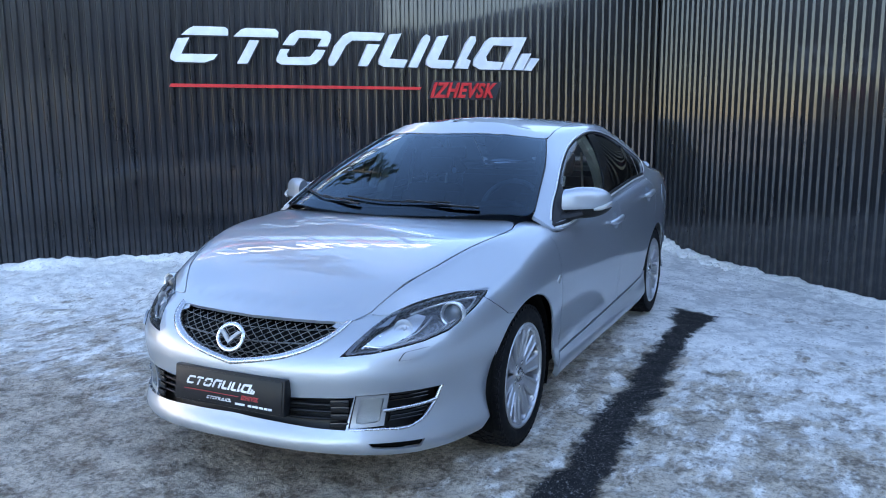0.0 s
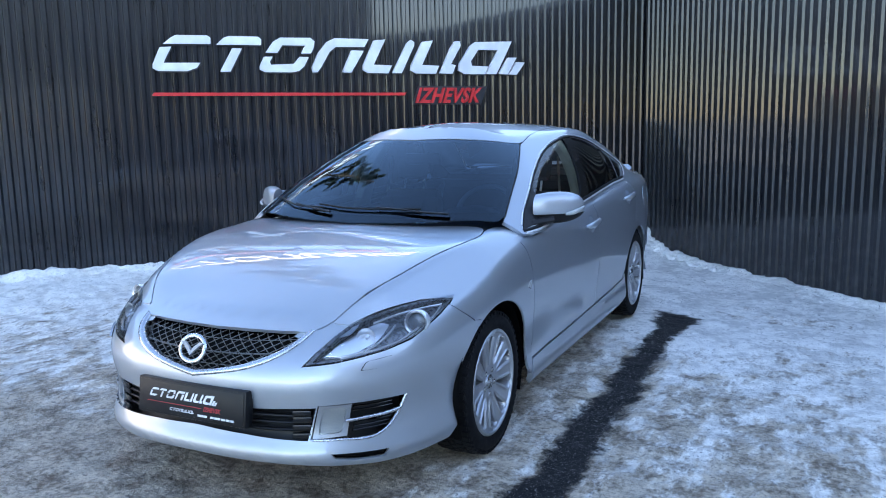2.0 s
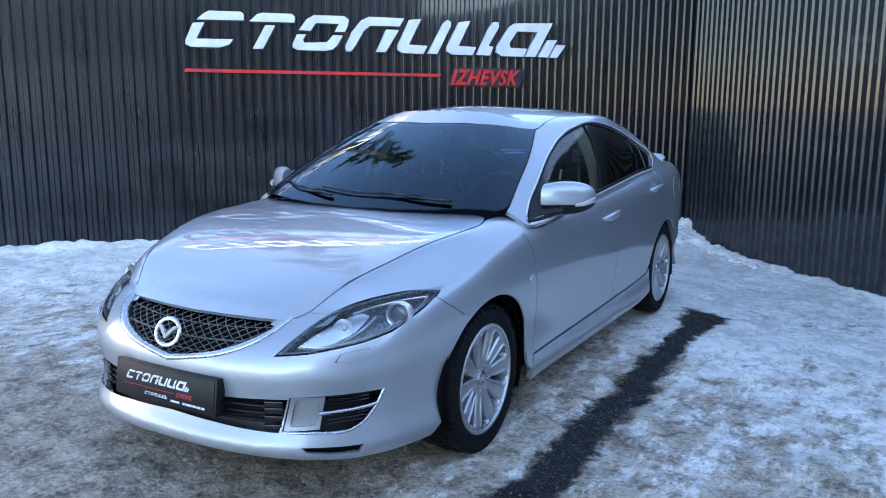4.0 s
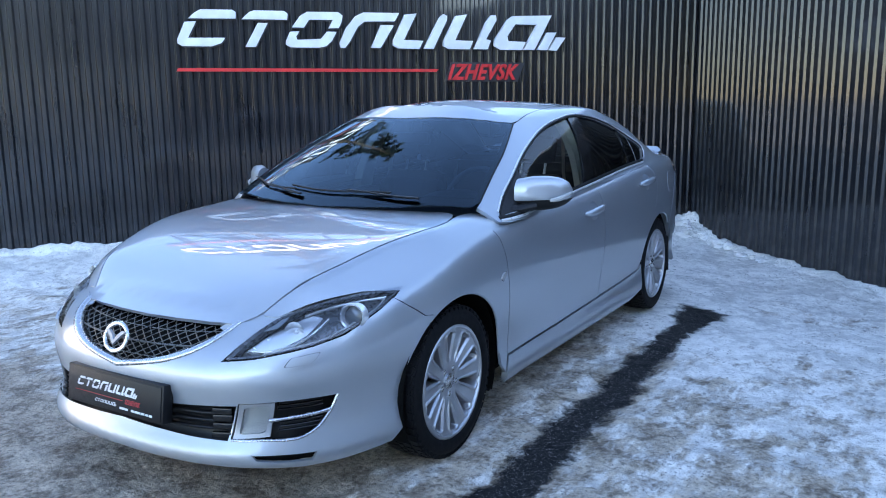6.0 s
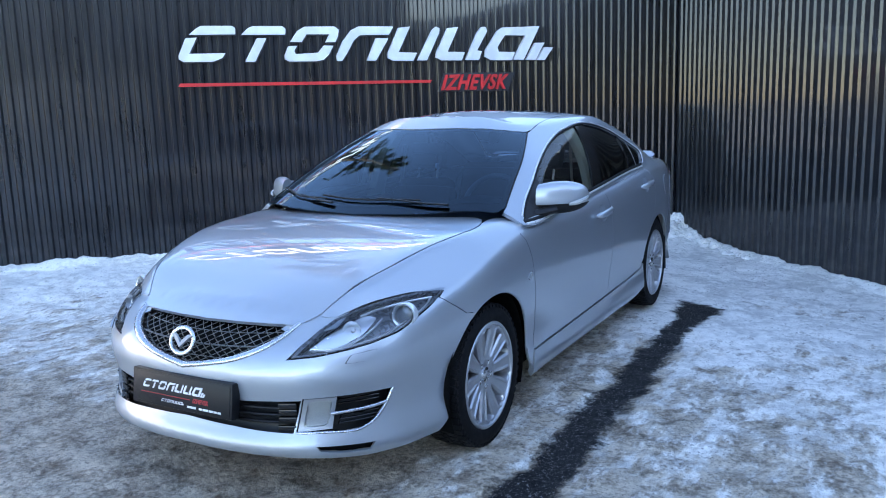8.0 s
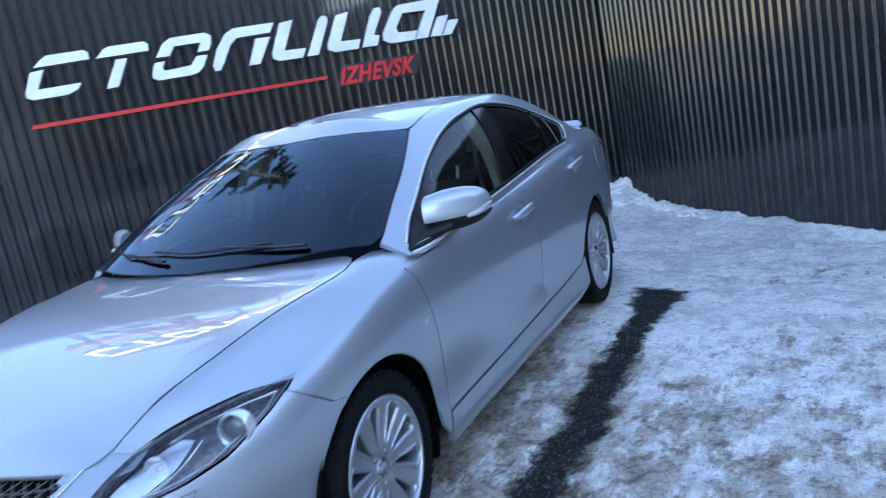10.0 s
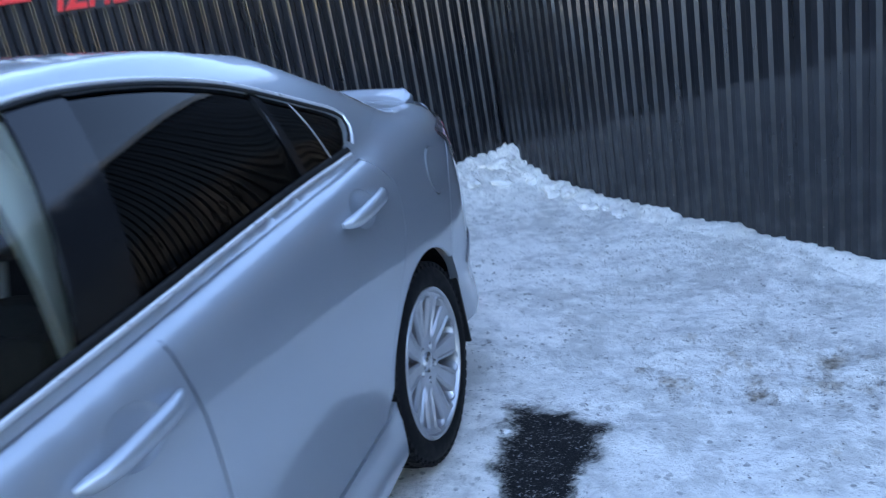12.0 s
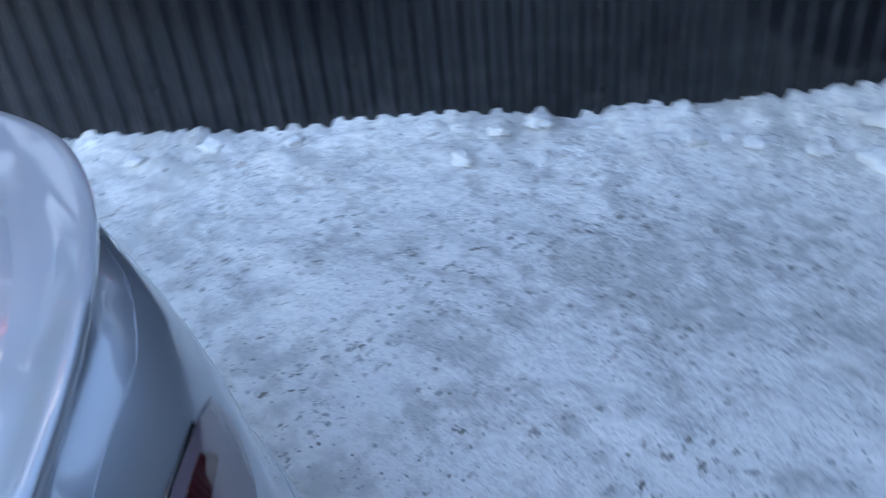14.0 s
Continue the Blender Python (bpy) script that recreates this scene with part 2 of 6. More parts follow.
RED_LENS = plain("red_lens", (0.36, 0.012, 0.02), 0.1, 0.0, 30.0, 0.0, Coat_Weight=1.0)
WHITE_LENS = plain("clear_tail_lens", (0.20, 0.145, 0.165), 0.1, 0.0, 30.0, 0.0, Coat_Weight=1.0)
PINK_LENS = plain("pale_red_lens", (0.34, 0.12, 0.14), 0.1, 0.0, 30.0, 0.0, Coat_Weight=1.0)
DARK_RED_LENS = plain("dark_red_lens", (0.06, 0.004, 0.007), 0.1, 0.0, 30.0, 0.0, Coat_Weight=1.0)
AMBER = plain("side_lamp_lens", (0.42, 0.43, 0.43), 0.15, 0.0, 30.0, 0.0, Coat_Weight=1.0)
TRIM_BEIGE = plain("beige_trim", (0.74, 0.72, 0.63), 0.7)
CLOTH = plain("dark_seat_cloth", (0.011, 0.011, 0.012), 0.85, 0.0, 120.0, 0.5)
DASH = plain("dark_dashboard", (0.012, 0.013, 0.015), 0.6, 0.0, 150.0, 0.4)
SIGN_WHITE = plain("white_sign_face", (0.80, 0.82, 0.84), 0.35)
SIGN_EDGE = plain("dark_sign_edge", (0.035, 0.036, 0.04), 0.5)
SIGN_RED = plain("red_sign_face", (0.74, 0.04, 0.04), 0.35)
PLATE_WHITE = plain("plate_white", (0.75, 0.76, 0.77), 0.4)
PLATE_RED = plain("plate_red", (0.45, 0.02, 0.03), 0.4)
SHEET = sheet_metal()
FLASHING = plain("pale_flashing", (0.62, 0.63, 0.64), 0.35)
PALE_PLASTER = plain("pale_plaster", (0.56, 0.54, 0.51), 0.85, 0.0, 4.0, 0.2)
PLASTER = plain("grey_plaster", (0.17, 0.165, 0.16), 0.85, 0.0, 4.0, 0.2)
DARK_BOARD = plain("dark_boards", (0.06, 0.062, 0.066), 0.9, 0.0, 4.0, 0.2)
YARD = ground_mat()
SNOW = snow_mat()
BARK = plain("conifer_bark", (0.10, 0.075, 0.055), 0.9)
NEEDLES = plain("conifer_needles", (0.045, 0.075, 0.05), 0.7, 0.0, 5.0, 0.0)


# ---- building helpers ----
def mesh_of(bm, name):
    me = bpy.data.meshes.new(name)
    bm.to_mesh(me)
    bm.free()
    return me


def part(name, bm, material, parent=None, label="", smooth=True, sharp=35):
    """Links a bmesh (or mesh) as one object under a thing or a part."""
    me = bm if isinstance(bm, bpy.types.Mesh) else mesh_of(bm, name)
    for mat in material if isinstance(material, (list, tuple)) else (material,):
        me.materials.append(mat)
    if smooth and not me.has_custom_normals:
        me.shade_smooth()
        me.set_sharp_from_angle(angle=radians(sharp))
    ob = new(name, me)
    ob.parent = parent
    if label:
        ob["label"] = label
    return ob


def thing(name, label, category, at=(0, 0, 0), group="", kind=""):
    ob = new(name)
    ob.empty_display_size = 0.1
    ob.location = at
    return tagged(ob, label, category, group, kind)


def box(bm, lo, hi, bevel=0.0, m=None):
    r = bmesh.ops.create_cube(bm, size=1.0)
    vs = r["verts"]
    for v in vs:
        v.co = Vector([lo[i] + (v.co[i] + 0.5) * (hi[i] - lo[i]) for i in range(3)])
    if bevel:
        es = list({e for v in vs for e in v.link_edges})
        vs = bmesh.ops.bevel(bm, geom=es, offset=bevel, segments=2, affect='EDGES', profile=0.5)["verts"]
    if m is not None:
        seen = {v for v in vs}
        for f in {f for v in vs for f in v.link_faces}:
            seen.update(f.verts)
        for v in seen:
            v.co = m @ v.co
    return vs


def tube(bm, pts, radius, sides=8, closed=False, flat=1.0, up=(0, 0, 1)):
    """A round bar along points; radius may be a list. flat squeezes it along up."""
    pts = [Vector(p) for p in pts]
    n = len(pts)
    rings = []
    for i, p in enumerate(pts):
        a = pts[(i - 1) % n] if closed or i > 0 else p
        b = pts[(i + 1) % n] if closed or i < n - 1 else p
        d = (b - a).normalized()
        s = d.cross(Vector(up))
        s = s.normalized() if s.length > 1e-5 else d.orthogonal().normalized()
        u = s.cross(d).normalized()
        r = radius[i] if isinstance(radius, (list, tuple)) else radius
        rings.append([bm.verts.new(p + (s * math.cos(k * math.tau / sides) + u * (flat * math.sin(k * math.tau / sides))) * r) for k in range(sides)])
    for i in range(n if closed else n - 1):
        a, b = rings[i], rings[(i + 1) % n]
        for k in range(sides):
            bm.faces.new((a[k], a[(k + 1) % sides], b[(k + 1) % sides], b[k]))
    if not closed:
        bm.faces.new(rings[0][::-1])
        bm.faces.new(rings[-1])
    return rings


def lathe(bm, profile, sides=48, axis='X', centre=(0, 0, 0)):
    """Turns (radius, along) pairs round the axis."""
    rings = []
    for r, h in profile:
        ring = []
        for k in range(sides):
            a = k * math.tau / sides
            c, s = r * math.cos(a), r * math.sin(a)
            ring.append(bm.verts.new(Vector((h, c, s) if axis == 'X' else (c, s, h)) + Vector(centre)))
        rings.append(ring)
    for a, b in zip(rings, rings[1:]):
        for k in range(sides):
            bm.faces.new((a[k], a[(k + 1) % sides], b[(k + 1) % sides], b[k]))
    return rings


def slab(bm, outline, depth, m, holes=()):
    """A flat plate with this outline (counter-clockwise in x, y) from z 0 to depth, placed by m."""
    loops = [outline, *holes]
    pts, edges = [], []
    for lp in loops:
        k = len(pts)
        pts += [Vector(p) for p in lp]
        edges += [(k + i, k + (i + 1) % len(lp)) for i in range(len(lp))]
    vs, es, fs, *_ = cdt(pts, edges)
    keep = []
    for f in fs:
        c = sum((vs[i] for i in f), Vector((0, 0))) / 3
        if inside(c, outline) and not any(inside(c, h) for h in holes):
            keep.append(f)
    top = [bm.verts.new(m @ Vector((*v, depth))) for v in vs]
    low = [bm.verts.new(m @ Vector((*v, 0))) for v in vs]
    count = {}
    for f in keep:
        bm.faces.new([top[i] for i in f])
        bm.faces.new([low[i] for i in reversed(f)])
        for a, b in zip(f, (*f[1:], f[0])):
            count[(a, b)] = 1
    for a, b in count:
        if (b, a) not in count:
            bm.faces.new((top[b], top[a], low[a], low[b]))
    loose = [v for v in bm.verts if not v.link_faces]
    bmesh.ops.delete(bm, geom=loose, context='VERTS')


def cdt(pts, edges):
    from mathutils import geometry
    return geometry.delaunay_2d_cdt([Vector(p) for p in pts], edges, [], 0, 1e-6)


def inside(p, poly):
    x, y, hit = p[0], p[1], False
    for (x0, y0), (x1, y1) in zip(poly, (*poly[1:], poly[0])):
        if (y0 > y) != (y1 > y) and x < (x1 - x0) * (y - y0) / (y1 - y0) + x0:
            hit = not hit
    return hit


def hermite(points, t):
    """A smooth curve through points (rows: parameter, values...) at the parameters t."""
    p = np.array(points, float)
    u, v = p[:, 0], p[:, 1:]
    d = np.diff(v, axis=0) / np.diff(u)[:, None]
    m = np.vstack([d[:1], (d[:-1] * np.diff(u)[1:, None] + d[1:] * np.diff(u)[:-1, None]) / (u[2:] - u[:-2])[:, None], d[-1:]]) if len(p) > 2 else np.vstack([d, d])
    t = np.clip(np.atleast_1d(np.asarray(t, float)), u[0], u[-1])
    i = np.clip(np.searchsorted(u, t) - 1, 0, len(u) - 2)
    h = (u[i + 1] - u[i])[:, None]
    s = ((t - u[i])[:, None]) / h
    return (2 * s**3 - 3 * s**2 + 1) * v[i] + (s**3 - 2 * s**2 + s) * h * m[i] + (-2 * s**3 + 3 * s**2) * v[i + 1] + (s**3 - s**2) * h * m[i + 1]


def smooth_line(pts, n=60, closed=False):
    """Points along a smooth curve through pts."""
    p = np.array(pts, float)
    if closed:
        p = np.vstack([p[-2:], p, p[:3]])
    u = np.concatenate([[0], np.cumsum(np.linalg.norm(np.diff(p, axis=0), axis=1))])
    a, b = (u[2], u[-3]) if closed else (u[0], u[-1])
    t = np.linspace(a, b, n + 1 if closed else n)[:n]
    return hermite(np.column_stack([u, p]), t)


def smooth_half(pts, n):
    """As smooth_line, for half of a symmetric curve that meets x = 0 squarely at both ends."""
    p = np.array(pts, float)
    flip = np.ones(p.shape[1])
    flip[0] = -1
    p = np.vstack([p[2:0:-1] * flip, p, p[-2:-4:-1] * flip])
    u = np.concatenate([[0], np.cumsum(np.linalg.norm(np.diff(p, axis=0), axis=1))])
    return hermite(np.column_stack([u, p]), np.linspace(u[2], u[-3], n))


def bspline_rows(rows, n):
    """A clamped uniform cubic B-spline across rows of points, at n places."""
    k = len(rows)
    knots = np.concatenate([[0] * 3, np.arange(k - 2), [k - 3] * 3]).astype(float)
    out = []
    for t in np.linspace(0, k - 3 - 1e-9, n):
        b = np.array([1.0 if knots[i] <= t < knots[i + 1] else 0.0 for i in range(len(knots) - 1)])
        for d in range(1, 4):
            nb = np.zeros(len(b) - 1)
            for i in range(len(nb)):
                if knots[i + d] > knots[i]:
                    nb[i] += (t - knots[i]) / (knots[i + d] - knots[i]) * b[i]
                if knots[i + d + 1] > knots[i + 1]:
                    nb[i] += (knots[i + d + 1] - t) / (knots[i + d + 1] - knots[i + 1]) * b[i + 1]
            b = nb
        out.append(np.tensordot(b[:k], rows, axes=(0, 0)))
    return np.array(out)


class Skin:
    """A smooth surface, on to which panels are laid from a given side."""

    def __init__(self, grid):
        from mathutils.bvhtree import BVHTree
        g = np.array(grid)
        du = np.gradient(g, axis=1)
        dv = np.gradient(g, axis=0)
        nrm = np.cross(du, dv)
        nrm /= np.maximum(np.linalg.norm(nrm, axis=2, keepdims=True), 1e-9)
        self.r, self.c = g.shape[:2]
        self.g, self.n = g.reshape(-1, 3), nrm.reshape(-1, 3)
        faces = [(i * self.c + j, i * self.c + j + 1, (i + 1) * self.c + j + 1, (i + 1) * self.c + j) for i in range(self.r - 1) for j in range(self.c - 1)]
        self.faces = faces
        self.tree = BVHTree.FromPolygons([Vector(p) for p in self.g], faces)

    def lay(self, p, d):
        """Where the line through p along d first meets the skin, coming from outside."""
        d = Vector(d).normalized()
        co, no, i, _ = self.tree.ray_cast(Vector(p) - d * 3.0, d)
        if co is None:
            co, no, i, _ = self.tree.find_nearest(Vector(p))
        idx = list(self.faces[i])
        w = 1.0 / (np.linalg.norm(self.g[idx] - np.array(co), axis=1) ** 2 + 1e-7)
        n = Vector((self.n[idx] * w[:, None]).sum(0)).normalized()
        if n.dot(no) < 0 and n.dot(d) > 0:
            n = -n
        return co, (n if n.dot(d) <= 0.25 else -n)


def resample(pts, step, closed=True):
    out = []
    n = len(pts)
    for i in range(n if closed else n - 1):
        a, b = Vector(pts[i]), Vector(pts[(i + 1) % n])
        k = max(1, int(math.ceil((b - a).length / step)))
        out += [a.lerp(b, j / k) for j in range(k)]
    if not closed:
        out.append(Vector(pts[-1]))
    return out


def panel_mesh(skin, outline, d, holes=(), step=0.03, thick=0.014, lift=0.0, flip=False, hole_depth=None, dome=None):
    """A thin shell laid on a skin: outline and holes in space, seen along d. flip: its mirror image across x = 0."""
    if d == "wrap":
        flat, onto = wrap_flat, lambda v: skin.lay(*wrap_ray(v))
    elif d == "wrap_rear":
        far = PLAN_LEN[-1]
        turn = lambda v: Vector((math.copysign(far - abs(v[0]), v[0]), v[1]))
        flat, onto = lambda p: turn(wrap_flat(p)), lambda v: skin.lay(*wrap_ray(turn(v)))
    else:
        d = Vector(d).normalized()
        a = d.orthogonal().normalized() if abs(d.x) < 0.99 else Vector((0, 1, 0))
        b = d.cross(a).normalized()
        base = Vector(outline[0])
        flat = lambda p: Vector((Vector(p).dot(a), Vector(p).dot(b)))
        onto = lambda v: skin.lay(a * v.x + b * v.y + d * base.dot(d), d)
    loops = [[flat(p) for p in resample(lp, step)] for lp in (outline, *holes)]
    pts, edges = [], []
    for lp in loops:
        k = len(pts)
        pts += lp
        edges += [(k + i, k + (i + 1) % len(lp)) for i in range(len(lp))]
    border = np.array([tuple(p) for p in pts])
    lo, hi = border.min(0), border.max(0)
    for i, u in enumerate(np.arange(lo[0] + step / 2, hi[0], step)):
        for v in np.arange(lo[1] + step / 2 * (1 + i % 2), hi[1], step):
            if inside((u, v), loops[0]) and not any(inside((u, v), h) for h in loops[1:]) and np.min(np.hypot(border[:, 0] - u, border[:, 1] - v)) > step * 0.45:
                pts.append(Vector((u, v)))
    vs, es, fs, *_ = cdt(pts, edges)
    keep = []
    for f in fs:
        c = sum((vs[i] for i in f), Vector((0, 0))) / len(f)
        if inside(c, loops[0]) and not any(inside(c, h) for h in loops[1:]):
            keep.append(f)
    co, no = [], []
    for v in vs:
        p, n = onto(v)
        co.append(p + n * lift)
        no.append(n)
    faces, count = [], set()
    for f in keep:
        p, q, r = (co[i] for i in f)
        if (q - p).cross(r - p).dot(no[f[0]]) < 0:
            f = f[::-1]
        faces.append(tuple(f))
        for s, t in zip(f, (*f[1:], f[0])):
            count.add((s, t))
    verts, normals = list(co), list(no)
    deep = {}
    for s, t in [e for e in count if (e[1], e[0]) not in count]:
        for k in (s, t):
            if k not in deep:
                deep[k] = len(verts)
                verts += [co[k], co[k] - no[k] * thick]
                normals += [Vector(), Vector()]
        side = (co[t] - co[s]).cross(no[s])
        for k in (s, t):
            normals[deep[k]] = normals[deep[k]] + side
            normals[deep[k] + 1] = normals[deep[k]]
        faces.append((deep[t], deep[s], deep[s] + 1, deep[t] + 1))
    if flip:
        verts = [Vector((-v.x, v.y, v.z)) for v in verts]
        normals = [Vector((-v.x, v.y, v.z)) for v in normals]
        faces = [f[::-1] for f in faces]
    me = bpy.data.meshes.new("panel")
    me.from_pydata(verts, [], faces)
    me.shade_smooth()
    me.normals_split_custom_set_from_vertices([tuple(n.normalized()) if n.length > 1e-9 else (0, 0, 1) for n in normals])
    return me


def on_skin(skin, pts, d, lift=0.0, n=40, closed=False):
    """A smooth line of points on the skin, with their normals."""
    line = smooth_line(pts, n, closed)
    return [(p + q * lift, q) for p, q in (skin.lay(Vector(v), d) for v in line)]


def strip_mesh(line, width, height, flip=False, across=None):
    """A low moulding of half-round section along (point, normal) pairs."""
    bm = bmesh.new()
    rings = []
    n = len(line)
    for i, (p, q) in enumerate(line):
        t = (line[min(i + 1, n - 1)][0] - line[max(i - 1, 0)][0]).normalized()
        s = t.cross(q).normalized()
        ring = []
        for k in range(7):
            ang = math.pi * k / 6
            v = p + s * (width / 2 * math.cos(ang)) + q * (height * math.sin(ang) - 0.002)
            ring.append(bm.verts.new((-v.x, v.y, v.z) if flip else v))
        rings.append(ring)
    for a, b in zip(rings, rings[1:]):
        for k in range(6):
            bm.faces.new((a[k], a[k + 1], b[k + 1], b[k]))
    for r in (rings[0], rings[-1]):
        bm.faces.new(r)
    bmesh.ops.recalc_face_normals(bm, faces=bm.faces)
    return bm


# ---- the yard ----
CORNER = Vector((0.0, 7.12, 0.0))
BACK = pose(CORNER.x, CORNER.y, 0, 0, 0, 50.0)        # local x runs along the wall, -y faces the yard
SIDE = pose(CORNER.x, CORNER.y, 0, 0, 0, -46.0)
WALL_TOP, SIDE_TOP = 3.15, 3.15
BACK_IN, SIDE_IN = BACK.to_3x3() @ Vector((0, -1, 0)), SIDE.to_3x3() @ Vector((0, -1, 0))


def bump01(t):
    t = max(0.0, min(1.0, t))
    return t * t * (3 - 2 * t)


def ground_z(x, y):
    p = Vector((x, y, 0)) - CORNER
    to_back, to_side = p.dot(BACK_IN), p.dot(SIDE_IN)
    z = -0.17 * bump01((2.6 - to_side) / 2.2) * bump01((7.0 - to_back) / 4.0)
    z += 0.10 * bump01((1.8 - to_back) / 1.6) * bump01((to_side - 2.4) / 3.0)
    if abs(x) < 12 and -12 < y < 12:
        q = Vector((x, y, 0))
        along, over = p.dot(BACK.to_3x3() @ Vector((1, 0, 0))), p.dot(SIDE.to_3x3() @ Vector((1, 0, 0)))
        rough = 1 + 0.14 * noise.noise(q * 2.6) + 0.22 * noise.noise(q * 6.5 + Vector((3, 0, 0))) + 0.2 * noise.noise(q * 15.0)
        high = 0.055 + 0.085 * bump01((along + 5.0) / 1.5) + 0.085 * bump01((along + 1.9) / 1.2)
        z += high * rough * max(0.0, 1 - to_back / (0.30 + 0.35 * bump01((along + 5.0) / 1.5))) ** 1.3
        high = 0.015 + 0.05 * bump01((0.7 - over) / 0.55) + 0.05 * bump01(1 - abs(over - 0.95) / 0.25)
        z += high * rough * max(0.0, 1 - to_side / (0.25 + 0.3 * bump01((1.0 - over) / 1.0))) ** 1.3
        rel = 0.010 * (noise.noise(q * 1.1) + 0.8 * noise.noise(q * 2.7 + Vector((5, 1, 0))))
        rel += (0.013 + 0.010 * bump01((2.6 - min(to_back, to_side)) / 2.0)) * noise.noise(q * 7.0) + 0.010 * noise.noise(q * 15.0)
        rel += 0.020 * max(0.0, noise.noise(q * 2.1 + Vector((9, 4, 0)))) * bump01((3.8 - min(to_back, to_side)) / 2.0)
        rel += 0.012 * abs(noise.noise(q * 4.3 + Vector((2, 7, 0)))) * bump01((4.5 - min(to_back, to_side)) / 2.0)
        bare = bump01((0.2 - abs(x - 1.165 - 0.05 * noise.noise(Vector((0, y * 1.4, 3))))) / 0.1) * bump01((3.15 - y) / 0.25)
        near_tyre = min((Vector((x - s * 0.77, (y - c) * 0.8, 0)).length for s in (-1, 1) for c in (0.0, 2.75)))
        z += (rel - 0.014 * bare) * bump01((near_tyre - 0.05) / 0.45) - 0.004
    return z


def build_ground():
    def ticks(lo, hi, step):
        core = list(np.arange(lo, hi, step))
        far = [0.3, 0.8, 1.6, 3, 6, 12, 25, 60, 150, 400, 1200]
        return [lo - f for f in reversed(far)] + core + [hi + f for f in far]
    xs, ys = ticks(-6.6, 5.6, 0.055), ticks(-4.2, 7.6, 0.055)
    n = len(xs)
    verts = [(x, y, ground_z(x, y)) for y in ys for x in xs]
    faces = [(j * n + i, j * n + i + 1, (j + 1) * n + i + 1, (j + 1) * n + i) for j in range(len(ys) - 1) for i in range(n - 1)]
    me = bpy.data.meshes.new("ground")
    me.from_pydata(verts, [], faces)
    me.materials.append(YARD)
    me.shade_smooth()
    tagged(new("ground", me), "trodden snow and gritty ice over asphalt", "ground", kind="structure")


build_ground()


def sheet_mesh(width, top, flank=0.014, deep=0.020):
    """One profiled sheet: trapezoid ribs every ten centimetres, turned back at its edges."""
    bm = bmesh.new()
    line = []
    k = 0
    while k * 0.1 < width - 1e-6:
        o = k * 0.1
        line += [(o, 0.0), (o + 0.048 - flank, 0.0), (o + 0.050 - flank, -0.001), (o + 0.050, 0.001 - deep), (o + 0.052, -deep), (o + 0.097 - flank, -deep), (o + 0.099 - flank, 0.001 - deep), (o + 0.099, -0.001)]
        k += 1
    line += [(width, 0.0), (width + 0.02, 0.0005)]
    rows = []
    for z in (-0.35, 0.4, 1.2, 2.1, top):
        rows.append([bm.verts.new((x, y + 0.0006 * math.sin(x * 9 + z * 5), z)) for x, y in line])
    back = [[bm.verts.new((x, 0.03, z)) for x, y in (line[0], line[-1])] for z in (-0.35, top)]
    for a, b in zip(rows, rows[1:]):
        for i in range(len(line) - 1):
            bm.faces.new((a[i], a[i + 1], b[i + 1], b[i]))
    bm.faces.new((back[0][1], back[0][0], back[1][0], back[1][1]))
    bm.faces.new([*rows[-1], back[1][1], back[1][0]])
    me = mesh_of(bm, "sheet")
    me.materials.append(SHEET)
    return me


SHEET_MESH, TALL_SHEET = sheet_mesh(1.1, WALL_TOP), sheet_mesh(1.1, SIDE_TOP, 0.0105, 0.018)


def build_wall(name, m, start, count, top, label):
    wall = thing(name, label, "wall", kind="structure")
    wall.matrix_world = m
    for k in range(count):
        ob = new("sheet", SHEET_MESH if top == WALL_TOP else TALL_SHEET)
        ob.parent = wall
        ob.location = (start + 1.1 * k, -0.001 * (k % 2), 0)
    x0, x1 = start, start + 1.1 * count
    bm = bmesh.new()
    box(bm, (x0, -0.03, top - 0.01), (x1, 0.06, top + 0.012), 0.003)
    box(bm, (x0, -0.034, top - 0.09), (x1, -0.026, top + 0.012), 0.002)
    part("cap_flashing", bm, FLASHING, wall, "folded pale metal flashing")
    return wall


build_wall("wall_back", BACK, -11.0, 10, WALL_TOP, "dark grey profiled metal sheet wall")
build_wall("wall_side", SIDE, 0.0, 9, SIDE_TOP, "dark grey profiled metal sheet fence wall")


